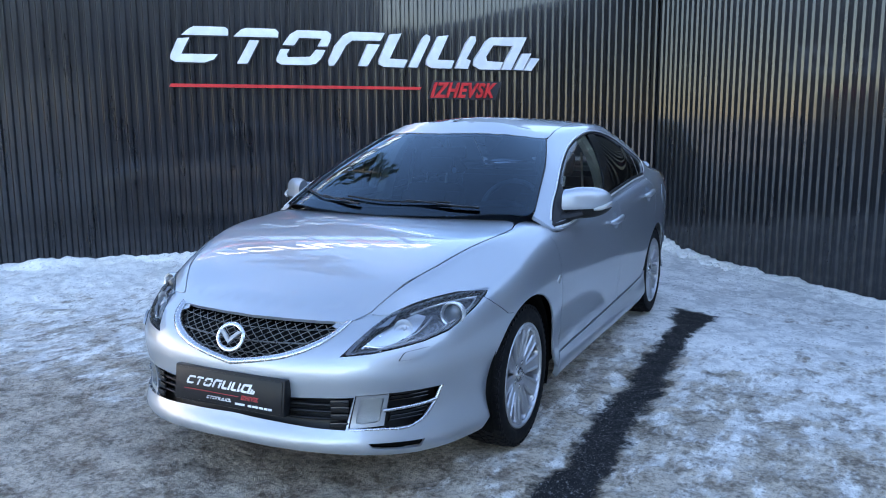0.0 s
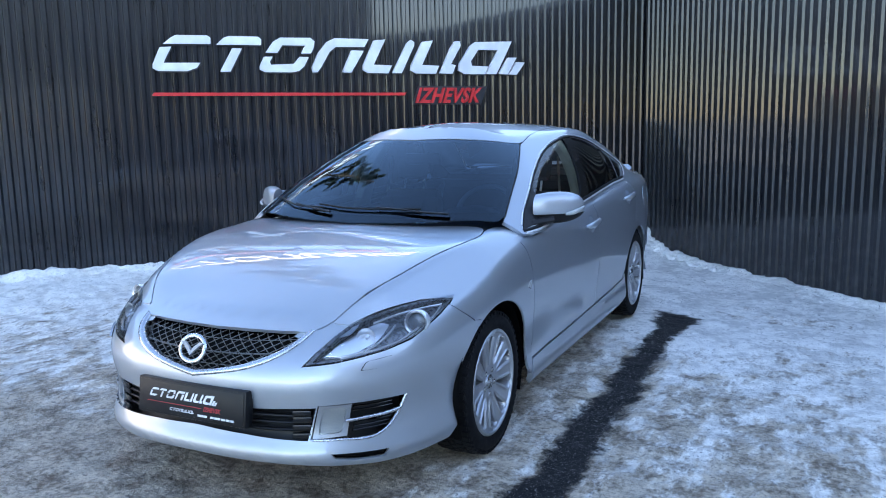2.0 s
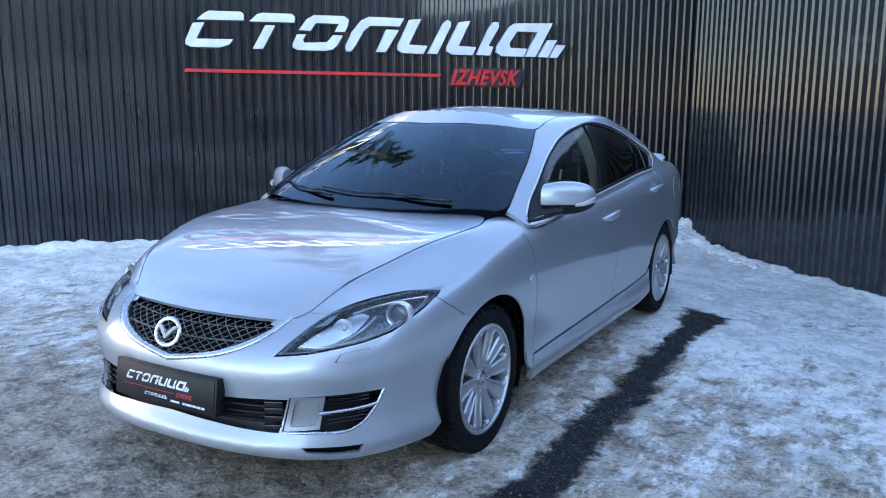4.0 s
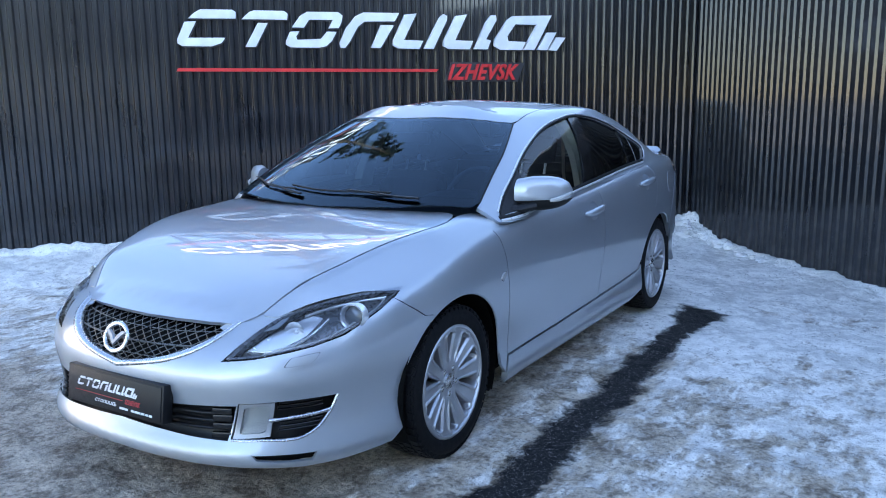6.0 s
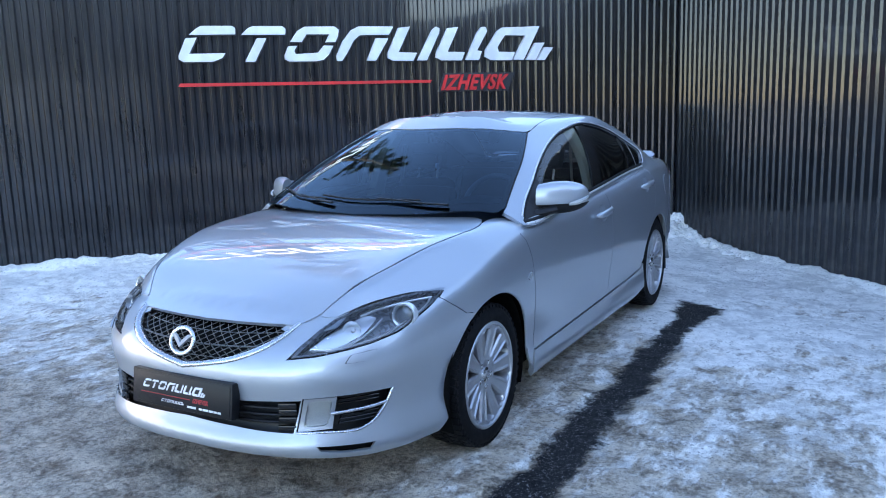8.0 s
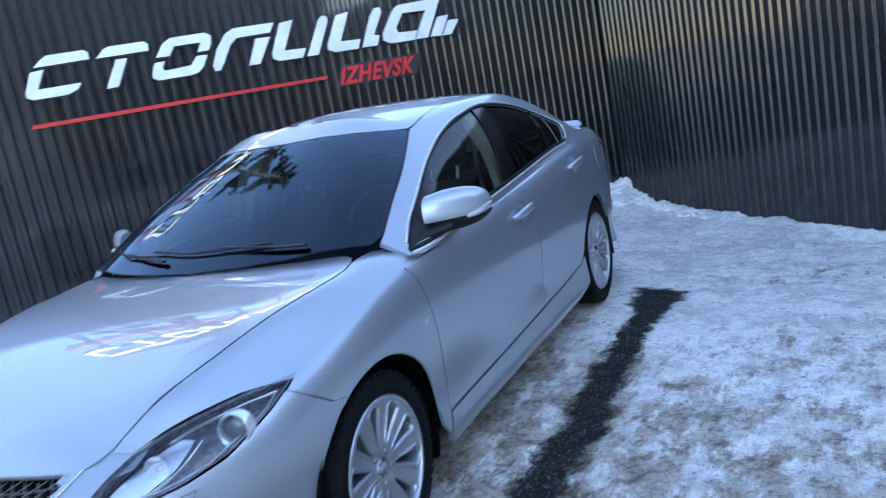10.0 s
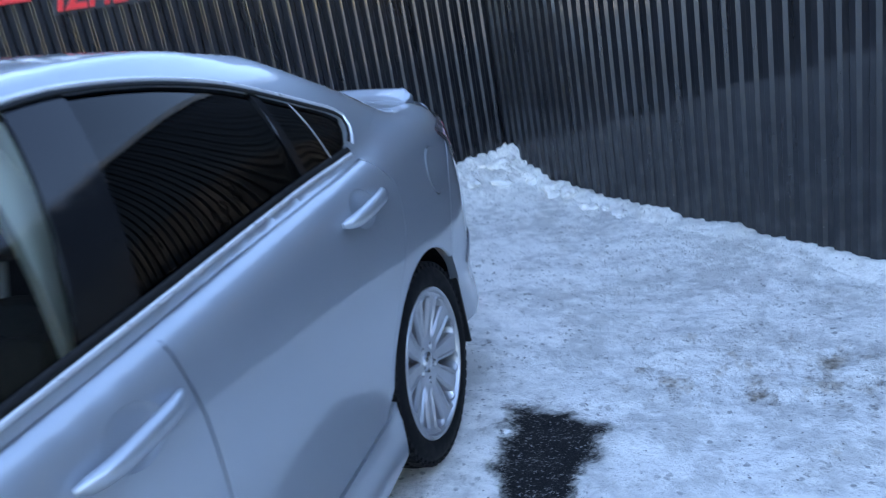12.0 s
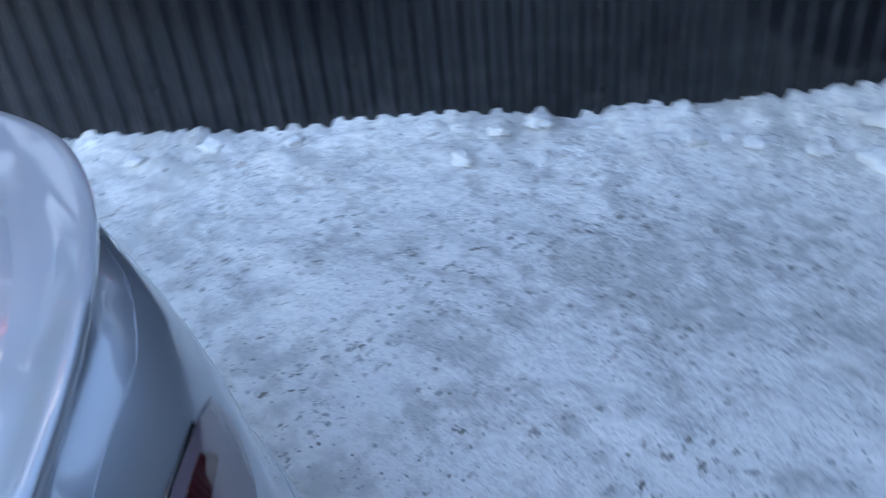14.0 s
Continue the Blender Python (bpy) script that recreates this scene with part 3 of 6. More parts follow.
def closing_wall():
    """Added unseen walls; the tall one across the yard keeps off the low sun."""
    bm = bmesh.new()
    box(bm, (-9, 0, -0.5), (9, 0.5, 13.35))
    ob = part("sun_blocker_wall", bm, PLASTER, smooth=False)
    ob.matrix_world = pose(18.0, -12.6, 0, 0, 0, 235.0)
    tagged(ob, "unseen tall plain grey plastered wall added to block the low sun", "wall", kind="structure")

    # unseen pale wall, added so that sunlit plaster throws warm light back
    bm = bmesh.new()
    box(bm, (0, 0, -0.5), (40, 0.5, 3.0))
    ob = part("bounce_wall", bm, PALE_PLASTER, smooth=False)
    ob.matrix_world = pose(13.0, -11.5, 0, 0, 0, -90.0)
    tagged(ob, "unseen plain pale plastered wall added beside the yard to bounce sunlight", "wall", kind="structure")
    # unseen sunlit wall added beyond the back wall, to brighten the side wall's reflections
    bm = bmesh.new()
    box(bm, (-16, 0, -0.5), (14, 0.5, 6.4))
    ob = part("sunlit_reflection_wall", bm, PALE_PLASTER, smooth=False)
    ob.matrix_world = pose(-17.0, 2.0, 0, 0, 0, 90.0)
    tagged(ob, "unseen plain pale plastered wall added beyond the fence for bright reflections", "wall", kind="structure")
    # unseen dark screen, added to keep the warm horizon out of the car's reflections
    bm = bmesh.new()
    box(bm, (0, 0, -0.5), (28.8, 0.1, 4.2))
    ob = part("horizon_screen", bm, DARK_BOARD, smooth=False)
    ob.matrix_world = pose(13.0, 17.4, 0, 0, 0, -90.0)
    tagged(ob, "unseen tall dark fence added beside the yard to screen the low sky", "fence", kind="structure")


closing_wall()


# ---- snow banked against the walls ----
def snow_bank(name, m, a, b, seed, dip=0.0):
    """A low uneven heap along the foot of a wall, level where it touches the ribs."""
    verts, faces = [], []
    prof = ((0.0, 1.0), (0.045, 1.0), (0.06, 0.92), (0.08, 0.70), (0.10, 0.46), (0.125, 0.26), (0.15, 0.10), (0.19, -0.10))
    xs = np.arange(a, b, 0.035)
    for x in xs:
        q = Vector((x, seed, 0))
        h = 0.030 + 0.022 * noise.noise(q * 1.3) + 0.030 * max(0.0, noise.noise(q * 3.7)) + 0.014 * noise.noise(q * 11.0)
        h -= dip * bump01((-x - 0.9) / 1.2) * bump01((6.0 + x) / 1.5)
        reach = 1 + 0.35 * noise.noise(q * 2.3 + Vector((4, 0, 0)))
        foot = m @ Vector((x, -0.055, 0))
        top = ground_z(foot.x, foot.y) + max(0.006, h)
        for u, v in prof:
            p = m @ Vector((x, 0.012 - u * (reach if u > 0.05 else 1), 0))
            g = ground_z(p.x, p.y)
            w = noise.noise(Vector((x * 14, u * 30, seed))) * 0.012 * (1 if u > 0.06 else 0.2)
            verts.append((p.x, p.y, g + (top - g) * v + w if v > 0 else g - 0.02))
    n = len(prof)
    for i in range(len(xs) - 1):
        faces += [(i * n + k, i * n + k + 1, (i + 1) * n + k + 1, (i + 1) * n + k) for k in range(n - 1)]
    me = bpy.data.meshes.new(name)
    me.from_pydata(verts, [], [f[::-1] for f in faces])
    me.materials.append(YARD)
    me.shade_smooth()
    tagged(new(name, me), "white snow banked unevenly along the foot of the wall", "snow", kind="stuff")


snow_bank("snow_bank", BACK, -10.5, 0.0, 3.0, 0.03)
snow_bank("snow_bank", SIDE, 0.0, 9.5, 8.0)


# ---- snow clods by the walls ----
def snow_lump(at, size, seed):
    bm = bmesh.new()
    bmesh.ops.create_icosphere(bm, subdivisions=3, radius=1.0)
    for v in bm.verts:
        k = 1 + 0.6 * noise.noise(v.co * 1.3 + Vector((seed, 0, 0))) + 0.3 * noise.noise(v.co * 3.0 + Vector((seed, 3, 0))) + 0.12 * noise.noise(v.co * 8.0 + Vector((seed, 3, 0)))
        v.co = Vector((v.co.x * size[0], v.co.y * size[1], v.co.z * size[2])) * k
    ob = part("snow_lump", bm, SNOW, sharp=80)
    ob.matrix_world = pose(at[0], at[1], ground_z(at[0], at[1]) + size[2] * 0.02, 0, 0, seed * 40)
    return tagged(ob, "clod of white snow lying by the wall", "snow", group="snow clods by the walls")


for k, (x, y, s) in enumerate(((0.55, -0.10, 0.07), (0.88, -0.12, 0.10), (1.05, -0.1, 0.08), (0.25, -0.2, 0.06))):
    p = SIDE @ Vector((x, y, 0))
    snow_lump((p.x, p.y), (s, s * 0.8, s * 0.8), k + 1.0)
for k, (x, s) in enumerate(((-0.55, 0.06), (-1.7, 0.05), (-2.05, 0.06))):
    p = BACK @ Vector((x, -0.28, 0))
    snow_lump((p.x, p.y), (s, s * 0.8, s * 0.6), k + 11.0)
_r = random.Random(12)
for k in range(26):
    wall, along = (BACK, -0.15 - 3.4 * _r.random() ** 1.3) if k % 3 else (SIDE, 0.15 + 2.6 * _r.random())
    p = wall @ Vector((along, -0.09 - 0.22 * _r.random() ** 2, 0))
    s = 0.028 + 0.05 * _r.random() ** 2
    snow_lump((p.x, p.y), (s * 1.3, s, s * 0.62), k + 31.0)


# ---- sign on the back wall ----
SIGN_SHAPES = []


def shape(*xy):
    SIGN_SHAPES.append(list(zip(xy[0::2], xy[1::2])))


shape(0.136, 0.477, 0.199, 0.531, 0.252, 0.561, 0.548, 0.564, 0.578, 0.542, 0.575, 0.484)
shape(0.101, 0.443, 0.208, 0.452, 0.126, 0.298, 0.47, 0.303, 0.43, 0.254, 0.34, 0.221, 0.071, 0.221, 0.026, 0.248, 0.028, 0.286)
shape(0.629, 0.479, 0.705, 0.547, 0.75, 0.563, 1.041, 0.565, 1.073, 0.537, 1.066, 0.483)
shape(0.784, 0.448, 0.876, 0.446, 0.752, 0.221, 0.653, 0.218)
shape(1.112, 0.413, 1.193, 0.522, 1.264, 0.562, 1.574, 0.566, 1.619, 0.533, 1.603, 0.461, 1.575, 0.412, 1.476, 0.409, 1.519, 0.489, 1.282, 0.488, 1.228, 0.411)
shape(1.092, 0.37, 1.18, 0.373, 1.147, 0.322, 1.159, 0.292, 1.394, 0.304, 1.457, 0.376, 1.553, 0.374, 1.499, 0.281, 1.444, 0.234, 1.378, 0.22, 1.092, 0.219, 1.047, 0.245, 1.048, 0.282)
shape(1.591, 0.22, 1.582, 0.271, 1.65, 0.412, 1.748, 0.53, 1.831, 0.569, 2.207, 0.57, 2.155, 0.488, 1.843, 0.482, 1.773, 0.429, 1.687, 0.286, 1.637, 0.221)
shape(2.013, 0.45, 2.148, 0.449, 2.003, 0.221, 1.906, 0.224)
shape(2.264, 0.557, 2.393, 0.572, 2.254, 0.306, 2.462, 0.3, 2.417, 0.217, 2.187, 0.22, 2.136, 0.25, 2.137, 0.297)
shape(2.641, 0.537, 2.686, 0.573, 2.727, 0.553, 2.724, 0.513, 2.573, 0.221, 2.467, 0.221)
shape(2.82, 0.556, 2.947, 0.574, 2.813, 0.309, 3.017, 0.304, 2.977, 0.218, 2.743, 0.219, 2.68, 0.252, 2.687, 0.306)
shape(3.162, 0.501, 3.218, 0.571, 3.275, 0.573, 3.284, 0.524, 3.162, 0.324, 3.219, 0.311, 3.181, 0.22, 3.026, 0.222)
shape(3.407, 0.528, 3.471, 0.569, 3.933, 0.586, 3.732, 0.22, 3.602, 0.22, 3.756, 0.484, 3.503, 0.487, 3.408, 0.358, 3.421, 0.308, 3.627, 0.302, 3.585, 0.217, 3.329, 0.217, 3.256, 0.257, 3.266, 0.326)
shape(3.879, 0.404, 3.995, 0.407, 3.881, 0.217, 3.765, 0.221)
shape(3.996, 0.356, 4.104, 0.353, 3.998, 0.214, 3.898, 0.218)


def rounded(poly):
    """The same outline, counter-clockwise."""
    area = sum(a[0] * b[1] - b[0] * a[1] for a, b in zip(poly, (*poly[1:], poly[0])))
    return poly if area > 0 else poly[::-1]


def word_mesh(text, height, depth, shear):
    """Letters in the built-in font as a solid mesh, from x 0, in the x, y plane."""
    cu = bpy.data.curves.new("word", 'FONT')
    cu.body, cu.size, cu.extrude, cu.shear, cu.offset, cu.space_character = text, height / 0.70, depth, shear, height * 0.044, 1.10
    ob = bpy.data.objects.new("word", cu)
    scene.collection.objects.link(ob)
    bpy.context.view_layer.update()
    me = bpy.data.meshes.new_from_object(ob.evaluated_get(bpy.context.evaluated_depsgraph_get()))
    bpy.data.objects.remove(ob)
    return me


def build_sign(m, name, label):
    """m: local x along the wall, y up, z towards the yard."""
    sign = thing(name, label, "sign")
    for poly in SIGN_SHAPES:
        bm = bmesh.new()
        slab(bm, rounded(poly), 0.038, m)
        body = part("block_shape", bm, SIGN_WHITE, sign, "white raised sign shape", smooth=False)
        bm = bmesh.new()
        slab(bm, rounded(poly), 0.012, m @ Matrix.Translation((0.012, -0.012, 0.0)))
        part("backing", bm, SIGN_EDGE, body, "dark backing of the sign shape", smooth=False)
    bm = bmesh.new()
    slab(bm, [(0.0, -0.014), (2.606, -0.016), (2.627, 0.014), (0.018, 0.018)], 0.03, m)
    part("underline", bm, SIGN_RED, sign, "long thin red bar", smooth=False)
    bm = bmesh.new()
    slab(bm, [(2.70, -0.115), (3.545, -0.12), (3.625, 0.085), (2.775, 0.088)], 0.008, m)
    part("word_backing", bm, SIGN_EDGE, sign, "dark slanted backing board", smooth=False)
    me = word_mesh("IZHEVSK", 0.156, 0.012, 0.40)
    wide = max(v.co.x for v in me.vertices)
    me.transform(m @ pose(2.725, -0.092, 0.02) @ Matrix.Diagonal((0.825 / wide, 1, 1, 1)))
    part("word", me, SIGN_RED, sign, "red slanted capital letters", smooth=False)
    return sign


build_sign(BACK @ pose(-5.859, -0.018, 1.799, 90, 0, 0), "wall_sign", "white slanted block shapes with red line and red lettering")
# a larger copy of the sign stands on a frame just behind the wall, above its top
_l = BACK @ Vector((-7.0, 0.22, 0))
ROOF = pose(_l.x, _l.y, 3.68, 0, 0, 50.0)
ROOF_LONG = 3.7
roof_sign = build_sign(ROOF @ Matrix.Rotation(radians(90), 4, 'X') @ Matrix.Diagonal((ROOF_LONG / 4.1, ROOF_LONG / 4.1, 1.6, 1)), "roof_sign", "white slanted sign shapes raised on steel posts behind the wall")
for k in range(6):
    bm = bmesh.new()
    x = 0.3 + (ROOF_LONG - 0.6) * k / 5
    tube(bm, [ROOF @ Vector((x, 0.06, -4.3)), ROOF @ Vector((x, 0.06, 0.66))], 0.03, 8)
    tube(bm, [ROOF @ Vector((x, 0.08, 0.4)), ROOF @ Vector((x + 0.3, 1.5, -4.3))], 0.025, 6)
    part("post", bm, SIGN_EDGE, roof_sign, "dark steel post with a strut")
for z in (-0.05, 0.30, 0.60):
    bm = bmesh.new()
    tube(bm, [ROOF @ Vector((0.05, 0.03, z)), ROOF @ Vector((ROOF_LONG, 0.03, z))], 0.022, 6)
    part("rail", bm, SIGN_EDGE, roof_sign, "dark steel rail")


# ---- spruce behind the back wall ----
def build_spruce(at, height, seed):
    rng = random.Random(seed)
    tree = thing("spruce_tree", "dark green spruce standing behind the back wall", "tree", at)
    bm = bmesh.new()
    tube(bm, [(0.04 * math.sin(k), 0.03 * math.cos(k * 1.7), height * k / 8) for k in range(9)], [0.17 * (1 - k / 8.6) + 0.012 for k in range(9)], 9)
    part("trunk", bm, BARK, tree)
    limbs, leaf = bmesh.new(), bmesh.new()
    z = 1.2
    while z < height - 0.2:
        reach = (0.35 + 2.0 * (1 - z / height) ** 0.8) * rng.uniform(0.75, 1.15)
        a = rng.uniform(0, math.tau)
        d = Vector((math.cos(a), math.sin(a), 0))
        line = [Vector((0, 0, z)) + d * reach * t + Vector((0, 0, 0.18 * reach * t - 0.42 * reach * t * t)) for t in (0, 0.25, 0.5, 0.75, 1)]
        tube(limbs, line, [0.03, 0.022, 0.016, 0.01, 0.004], 5)
        for k in range(int(16 + 30 * reach)):
            t = rng.uniform(0.12, 1.0)
            i = min(3, int(t * 4))
            p = line[i].lerp(line[i + 1], t * 4 - i)
            side = d.cross(Vector((0, 0, 1))) * rng.choice((-1, 1))
            w = (side * rng.uniform(0.4, 1) + d * rng.uniform(0.2, 0.9) + Vector((0, 0, rng.uniform(-0.7, 0.1)))).normalized()
            ln = rng.uniform(0.10, 0.30) * (1.15 - 0.5 * t)
            u = w.cross(Vector((rng.uniform(-1, 1), rng.uniform(-1, 1), 1))).normalized() * rng.uniform(0.02, 0.045)
            q = p + w * ln
            vs = [leaf.verts.new(v) for v in (p - u * 0.5, p + w * ln * 0.5 - u, q, p + w * ln * 0.5 + u, p + u * 0.5)]
            leaf.faces.new(vs)
        z += rng.uniform(0.05, 0.13)
    part("limbs", limbs, BARK, tree)
    part("crown", leaf, NEEDLES, tree, "drooping dark green needles", smooth=False)


_p = BACK @ Vector((-5.7, 2.6, 0))
build_spruce((_p.x, _p.y, 0), 9.6, 5)


# ---- the car: its two master surfaces ----
def plan_outline(n=260):
    """Widest outline of the car in plan, from the middle of the nose along its left side to the tail."""
    pts = [(0, -0.985), (0.2, -0.977), (0.38, -0.945), (0.54, -0.875), (0.66, -0.775), (0.75, -0.64), (0.81, -0.47), (0.85, -0.27), (0.88, -0.05),
           (0.888, 0.25), (0.885, 0.7), (0.89, 1.3), (0.895, 1.8), (0.897, 2.3), (0.895, 2.75), (0.88, 3.1), (0.845, 3.35), (0.77, 3.55), (0.63, 3.68),
           (0.42, 3.76), (0.2, 3.785), (0, 3.79)]
    line = smooth_half(pts, n)
    t = np.gradient(line, axis=0)
    t /= np.linalg.norm(t, axis=1, keepdims=True)
    out = np.column_stack([t[:, 1], -t[:, 0]])
    out[0], out[-1] = (0, -1), (0, 1)
    return line, out


PLAN, PLAN_OUT = plan_outline()
PLAN_LEN = np.concatenate([[0], np.cumsum(np.linalg.norm(np.diff(PLAN, axis=0), axis=1))])


def wrap_flat(p):
    """Unrolls a point of the car's flank: length round the plan outline, and height."""
    q = np.array((abs(p[0]), p[1]))
    i = int(np.clip(np.argmin(np.hypot(*(PLAN - q).T)), 1, len(PLAN) - 2))
    t = PLAN[i + 1] - PLAN[i - 1]
    s = PLAN_LEN[i] + float((q - PLAN[i]) @ t / np.linalg.norm(t))
    return Vector((math.copysign(s, p[0]), p[2]))


def wrap_ray(v):
    s, k = abs(v[0]), -1.0 if v[0] < 0 else 1.0
    x, y = np.interp(s, PLAN_LEN, PLAN[:, 0]), np.interp(s, PLAN_LEN, PLAN[:, 1])
    nx, ny = np.interp(s, PLAN_LEN, PLAN_OUT[:, 0]), np.interp(s, PLAN_LEN, PLAN_OUT[:, 1])
    d = Vector((-k * nx, -ny, 0)).normalized()
    return Vector((k * x, y, v[1])) + d * 2.4, d


def body_skin():
    line, out = plan_outline()
    wf, ws, wr = np.clip(-out[:, 1], 0, 1) ** 2, out[:, 0] ** 2, np.clip(out[:, 1], 0, 1) ** 2
    # inset and height of each level: nose, flank, tail
    levels = (((0.10, 0.19), (0.12, 0.14), (0.14, 0.24)), ((0.03, 0.212), (0.035, 0.165), (0.03, 0.27)), ((-0.014, 0.238), (0.010, 0.208), (0.0, 0.33)),
              ((-0.010, 0.29), (0.012, 0.27), (-0.005, 0.42)), ((0.034, 0.345), (0.030, 0.335), (-0.005, 0.50)), ((0.030, 0.43), (0.020, 0.46), (0.01, 0.60)),
              ((0.012, 0.50), (0.004, 0.58), (0.04, 0.68)), ((0.02, 0.565), (0.0, 0.68), (0.055, 0.76)), ((0.065, 0.63), (0.002, 0.77), (0.065, 0.86)),
              ((0.13, 0.68), (0.012, 0.86), (0.085, 0.95)), ((0.19, 0.705), (0.03, 0.93), (0.112, 1.03)), ((0.235, 0.72), (0.062, 0.965), (0.145, 1.065)))
    belt = hermite([(-0.9, 0.70), (-0.6, 0.725), (-0.3, 0.785), (0, 0.863), (0.35, 0.918), (0.8, 0.937), (1.6, 0.970), (2.4, 1.018), (2.8, 1.045), (3.2, 1.062), (3.7, 1.05)], line[:, 1])[:, 0]
    rows = []
    for (fi, fz), (si, sz), (ri, rz) in levels:
        rise = np.clip((sz - 0.45) / (0.965 - 0.45), 0, 1)
        side_z = sz + rise * (belt - 0.965)
        inset = wf * fi + ws * si + wr * ri + 4 * ws * wr * (out[:, 1] > 0) * float(np.interp(sz, [0.6, 0.77, 0.86, 0.93, 0.965], [0.0, 0.02, 0.045, 0.065, 0.075]))
        z = wf * fz + ws * side_z + wr * rz
        rows.append(np.column_stack([line - out * inset[:, None], z]))
    rim = rows[-1]
    mid_y = rim[:, 1] + 0.06 * wf - 0.05 * wr
    crown = hermite([(-0.85, 0.687), (-0.7, 0.760), (-0.5, 0.847), (-0.3, 0.908), (0, 0.956), (0.3, 0.980), (0.7, 0.985), (2.6, 1.055), (2.85, 1.080), (3.2, 1.105), (3.5, 1.10), (3.75, 1.075)], mid_y)[:, 0]
    # crest of the front wings, along the hood's edges
    rail = hermite([(-0.86, 0.389, 0.666), (-0.77, 0.441, 0.711), (-0.6, 0.554, 0.810), (-0.4, 0.622, 0.880), (-0.2, 0.672, 0.926), (0.0, 0.713, 0.947), (0.15, 0.740, 0.960), (0.3, 0.750, 0.976), (0.6, 0.74, 0.97), (1.2, 0.74, 0.97)], rim[:, 1])
    wide = np.clip((rim[:, 1] + 0.93) / 0.36, 0, 1) * np.clip((0.85 - rim[:, 1]) / 0.5, 0, 1) * np.clip((rim[:, 0] - rail[:, 0]) / 0.12, 0, 1)
    wide = (wide * wide * (3 - 2 * wide))[:, None]
    for f, across, up in ((0.06, 0.40, 0.44), (0.16, 0.78, 0.84), (0.3, 1.0, 1.0), (0.5, 0.42, 0.62), (0.75, 0.75, 0.92), (1.0, 1.0, 1.0)):
        y = rim[:, 1] + (mid_y - rim[:, 1]) * f
        low = np.column_stack([rim[:, 0] * (1 - f), y, rim[:, 2] + (crown - rim[:, 2]) * (1 - (1 - f) ** 2.3)])
        if f <= 0.3:
            humped = np.column_stack([rim[:, 0] + (rail[:, 0] - rim[:, 0]) * across, y, rim[:, 2] + (rail[:, 1] - rim[:, 2]) * up])
        else:
            humped = np.column_stack([rail[:, 0] * (1 - across), y, rail[:, 1] + (crown - rail[:, 1]) * up])
        rows.append(low + (humped - low) * wide)
    half = bspline_rows(np.array(rows), 150)
    return Skin(np.concatenate([half, (half * np.array([-1, 1, 1]))[::-1][1:]], axis=0))


def cabin_skin():
    foot = smooth_half([(0.0, 0.155, 0.952), (0.365, 0.191, 0.961), (0.666, 0.29, 0.975), (0.826, 0.467, 0.946), (0.837, 0.929, 0.945), (0.827, 1.594, 0.97), (0.804, 2.31, 1.019),
                        (0.811, 2.776, 1.048), (0.742, 3.066, 1.066), (0.521, 3.193, 1.07), (0.229, 3.215, 1.075), (0.0, 3.22, 1.075)], 200)
    edge = smooth_half([(0.0, 1.066, 1.451), (0.3, 1.103, 1.44), (0.487, 1.181, 1.387), (0.576, 1.358, 1.378), (0.6, 1.562, 1.397), (0.613, 1.827, 1.417), (0.61, 2.143, 1.411),
                        (0.593, 2.378, 1.379), (0.565, 2.515, 1.362), (0.399, 2.565, 1.366), (0.181, 2.571, 1.359), (0.0, 2.572, 1.352)], 200)
    t = np.gradient(foot[:, :2], axis=0)
    t /= np.linalg.norm(t, axis=1, keepdims=True)
    out = np.column_stack([t[:, 1], -t[:, 0], np.zeros(len(t))])
    out[0], out[-1] = (0, -1, 0), (0, 1, 0)
    rows = []
    for f in (-0.12, 0.0, 0.2, 0.4, 0.6, 0.8, 0.93, 1.0):
        rows.append(foot + (edge - foot) * f + out * (0.03 * 4 * f * (1 - f)) + np.array([0, 0, 0.02 * 4 * max(f, 0) * (1 - f)]))
    crown = hermite([(1.1, 1.444), (1.4, 1.473), (1.75, 1.473), (2.1, 1.459), (2.55, 1.362)], edge[:, 1])[:, 0]
    for f in (0.06, 0.15, 0.35, 0.6, 0.85, 1.0):
        rows.append(np.column_stack([edge[:, 0] * (1 - f), edge[:, 1], edge[:, 2] + (crown - edge[:, 2]) * (1 - (1 - f) ** 2.2)]))
    half = bspline_rows(np.array(rows), 110)
    return Skin(np.concatenate([half, (half * np.array([-1, 1, 1]))[::-1][1:]], axis=0))


BODY, CABIN = body_skin(), cabin_skin()


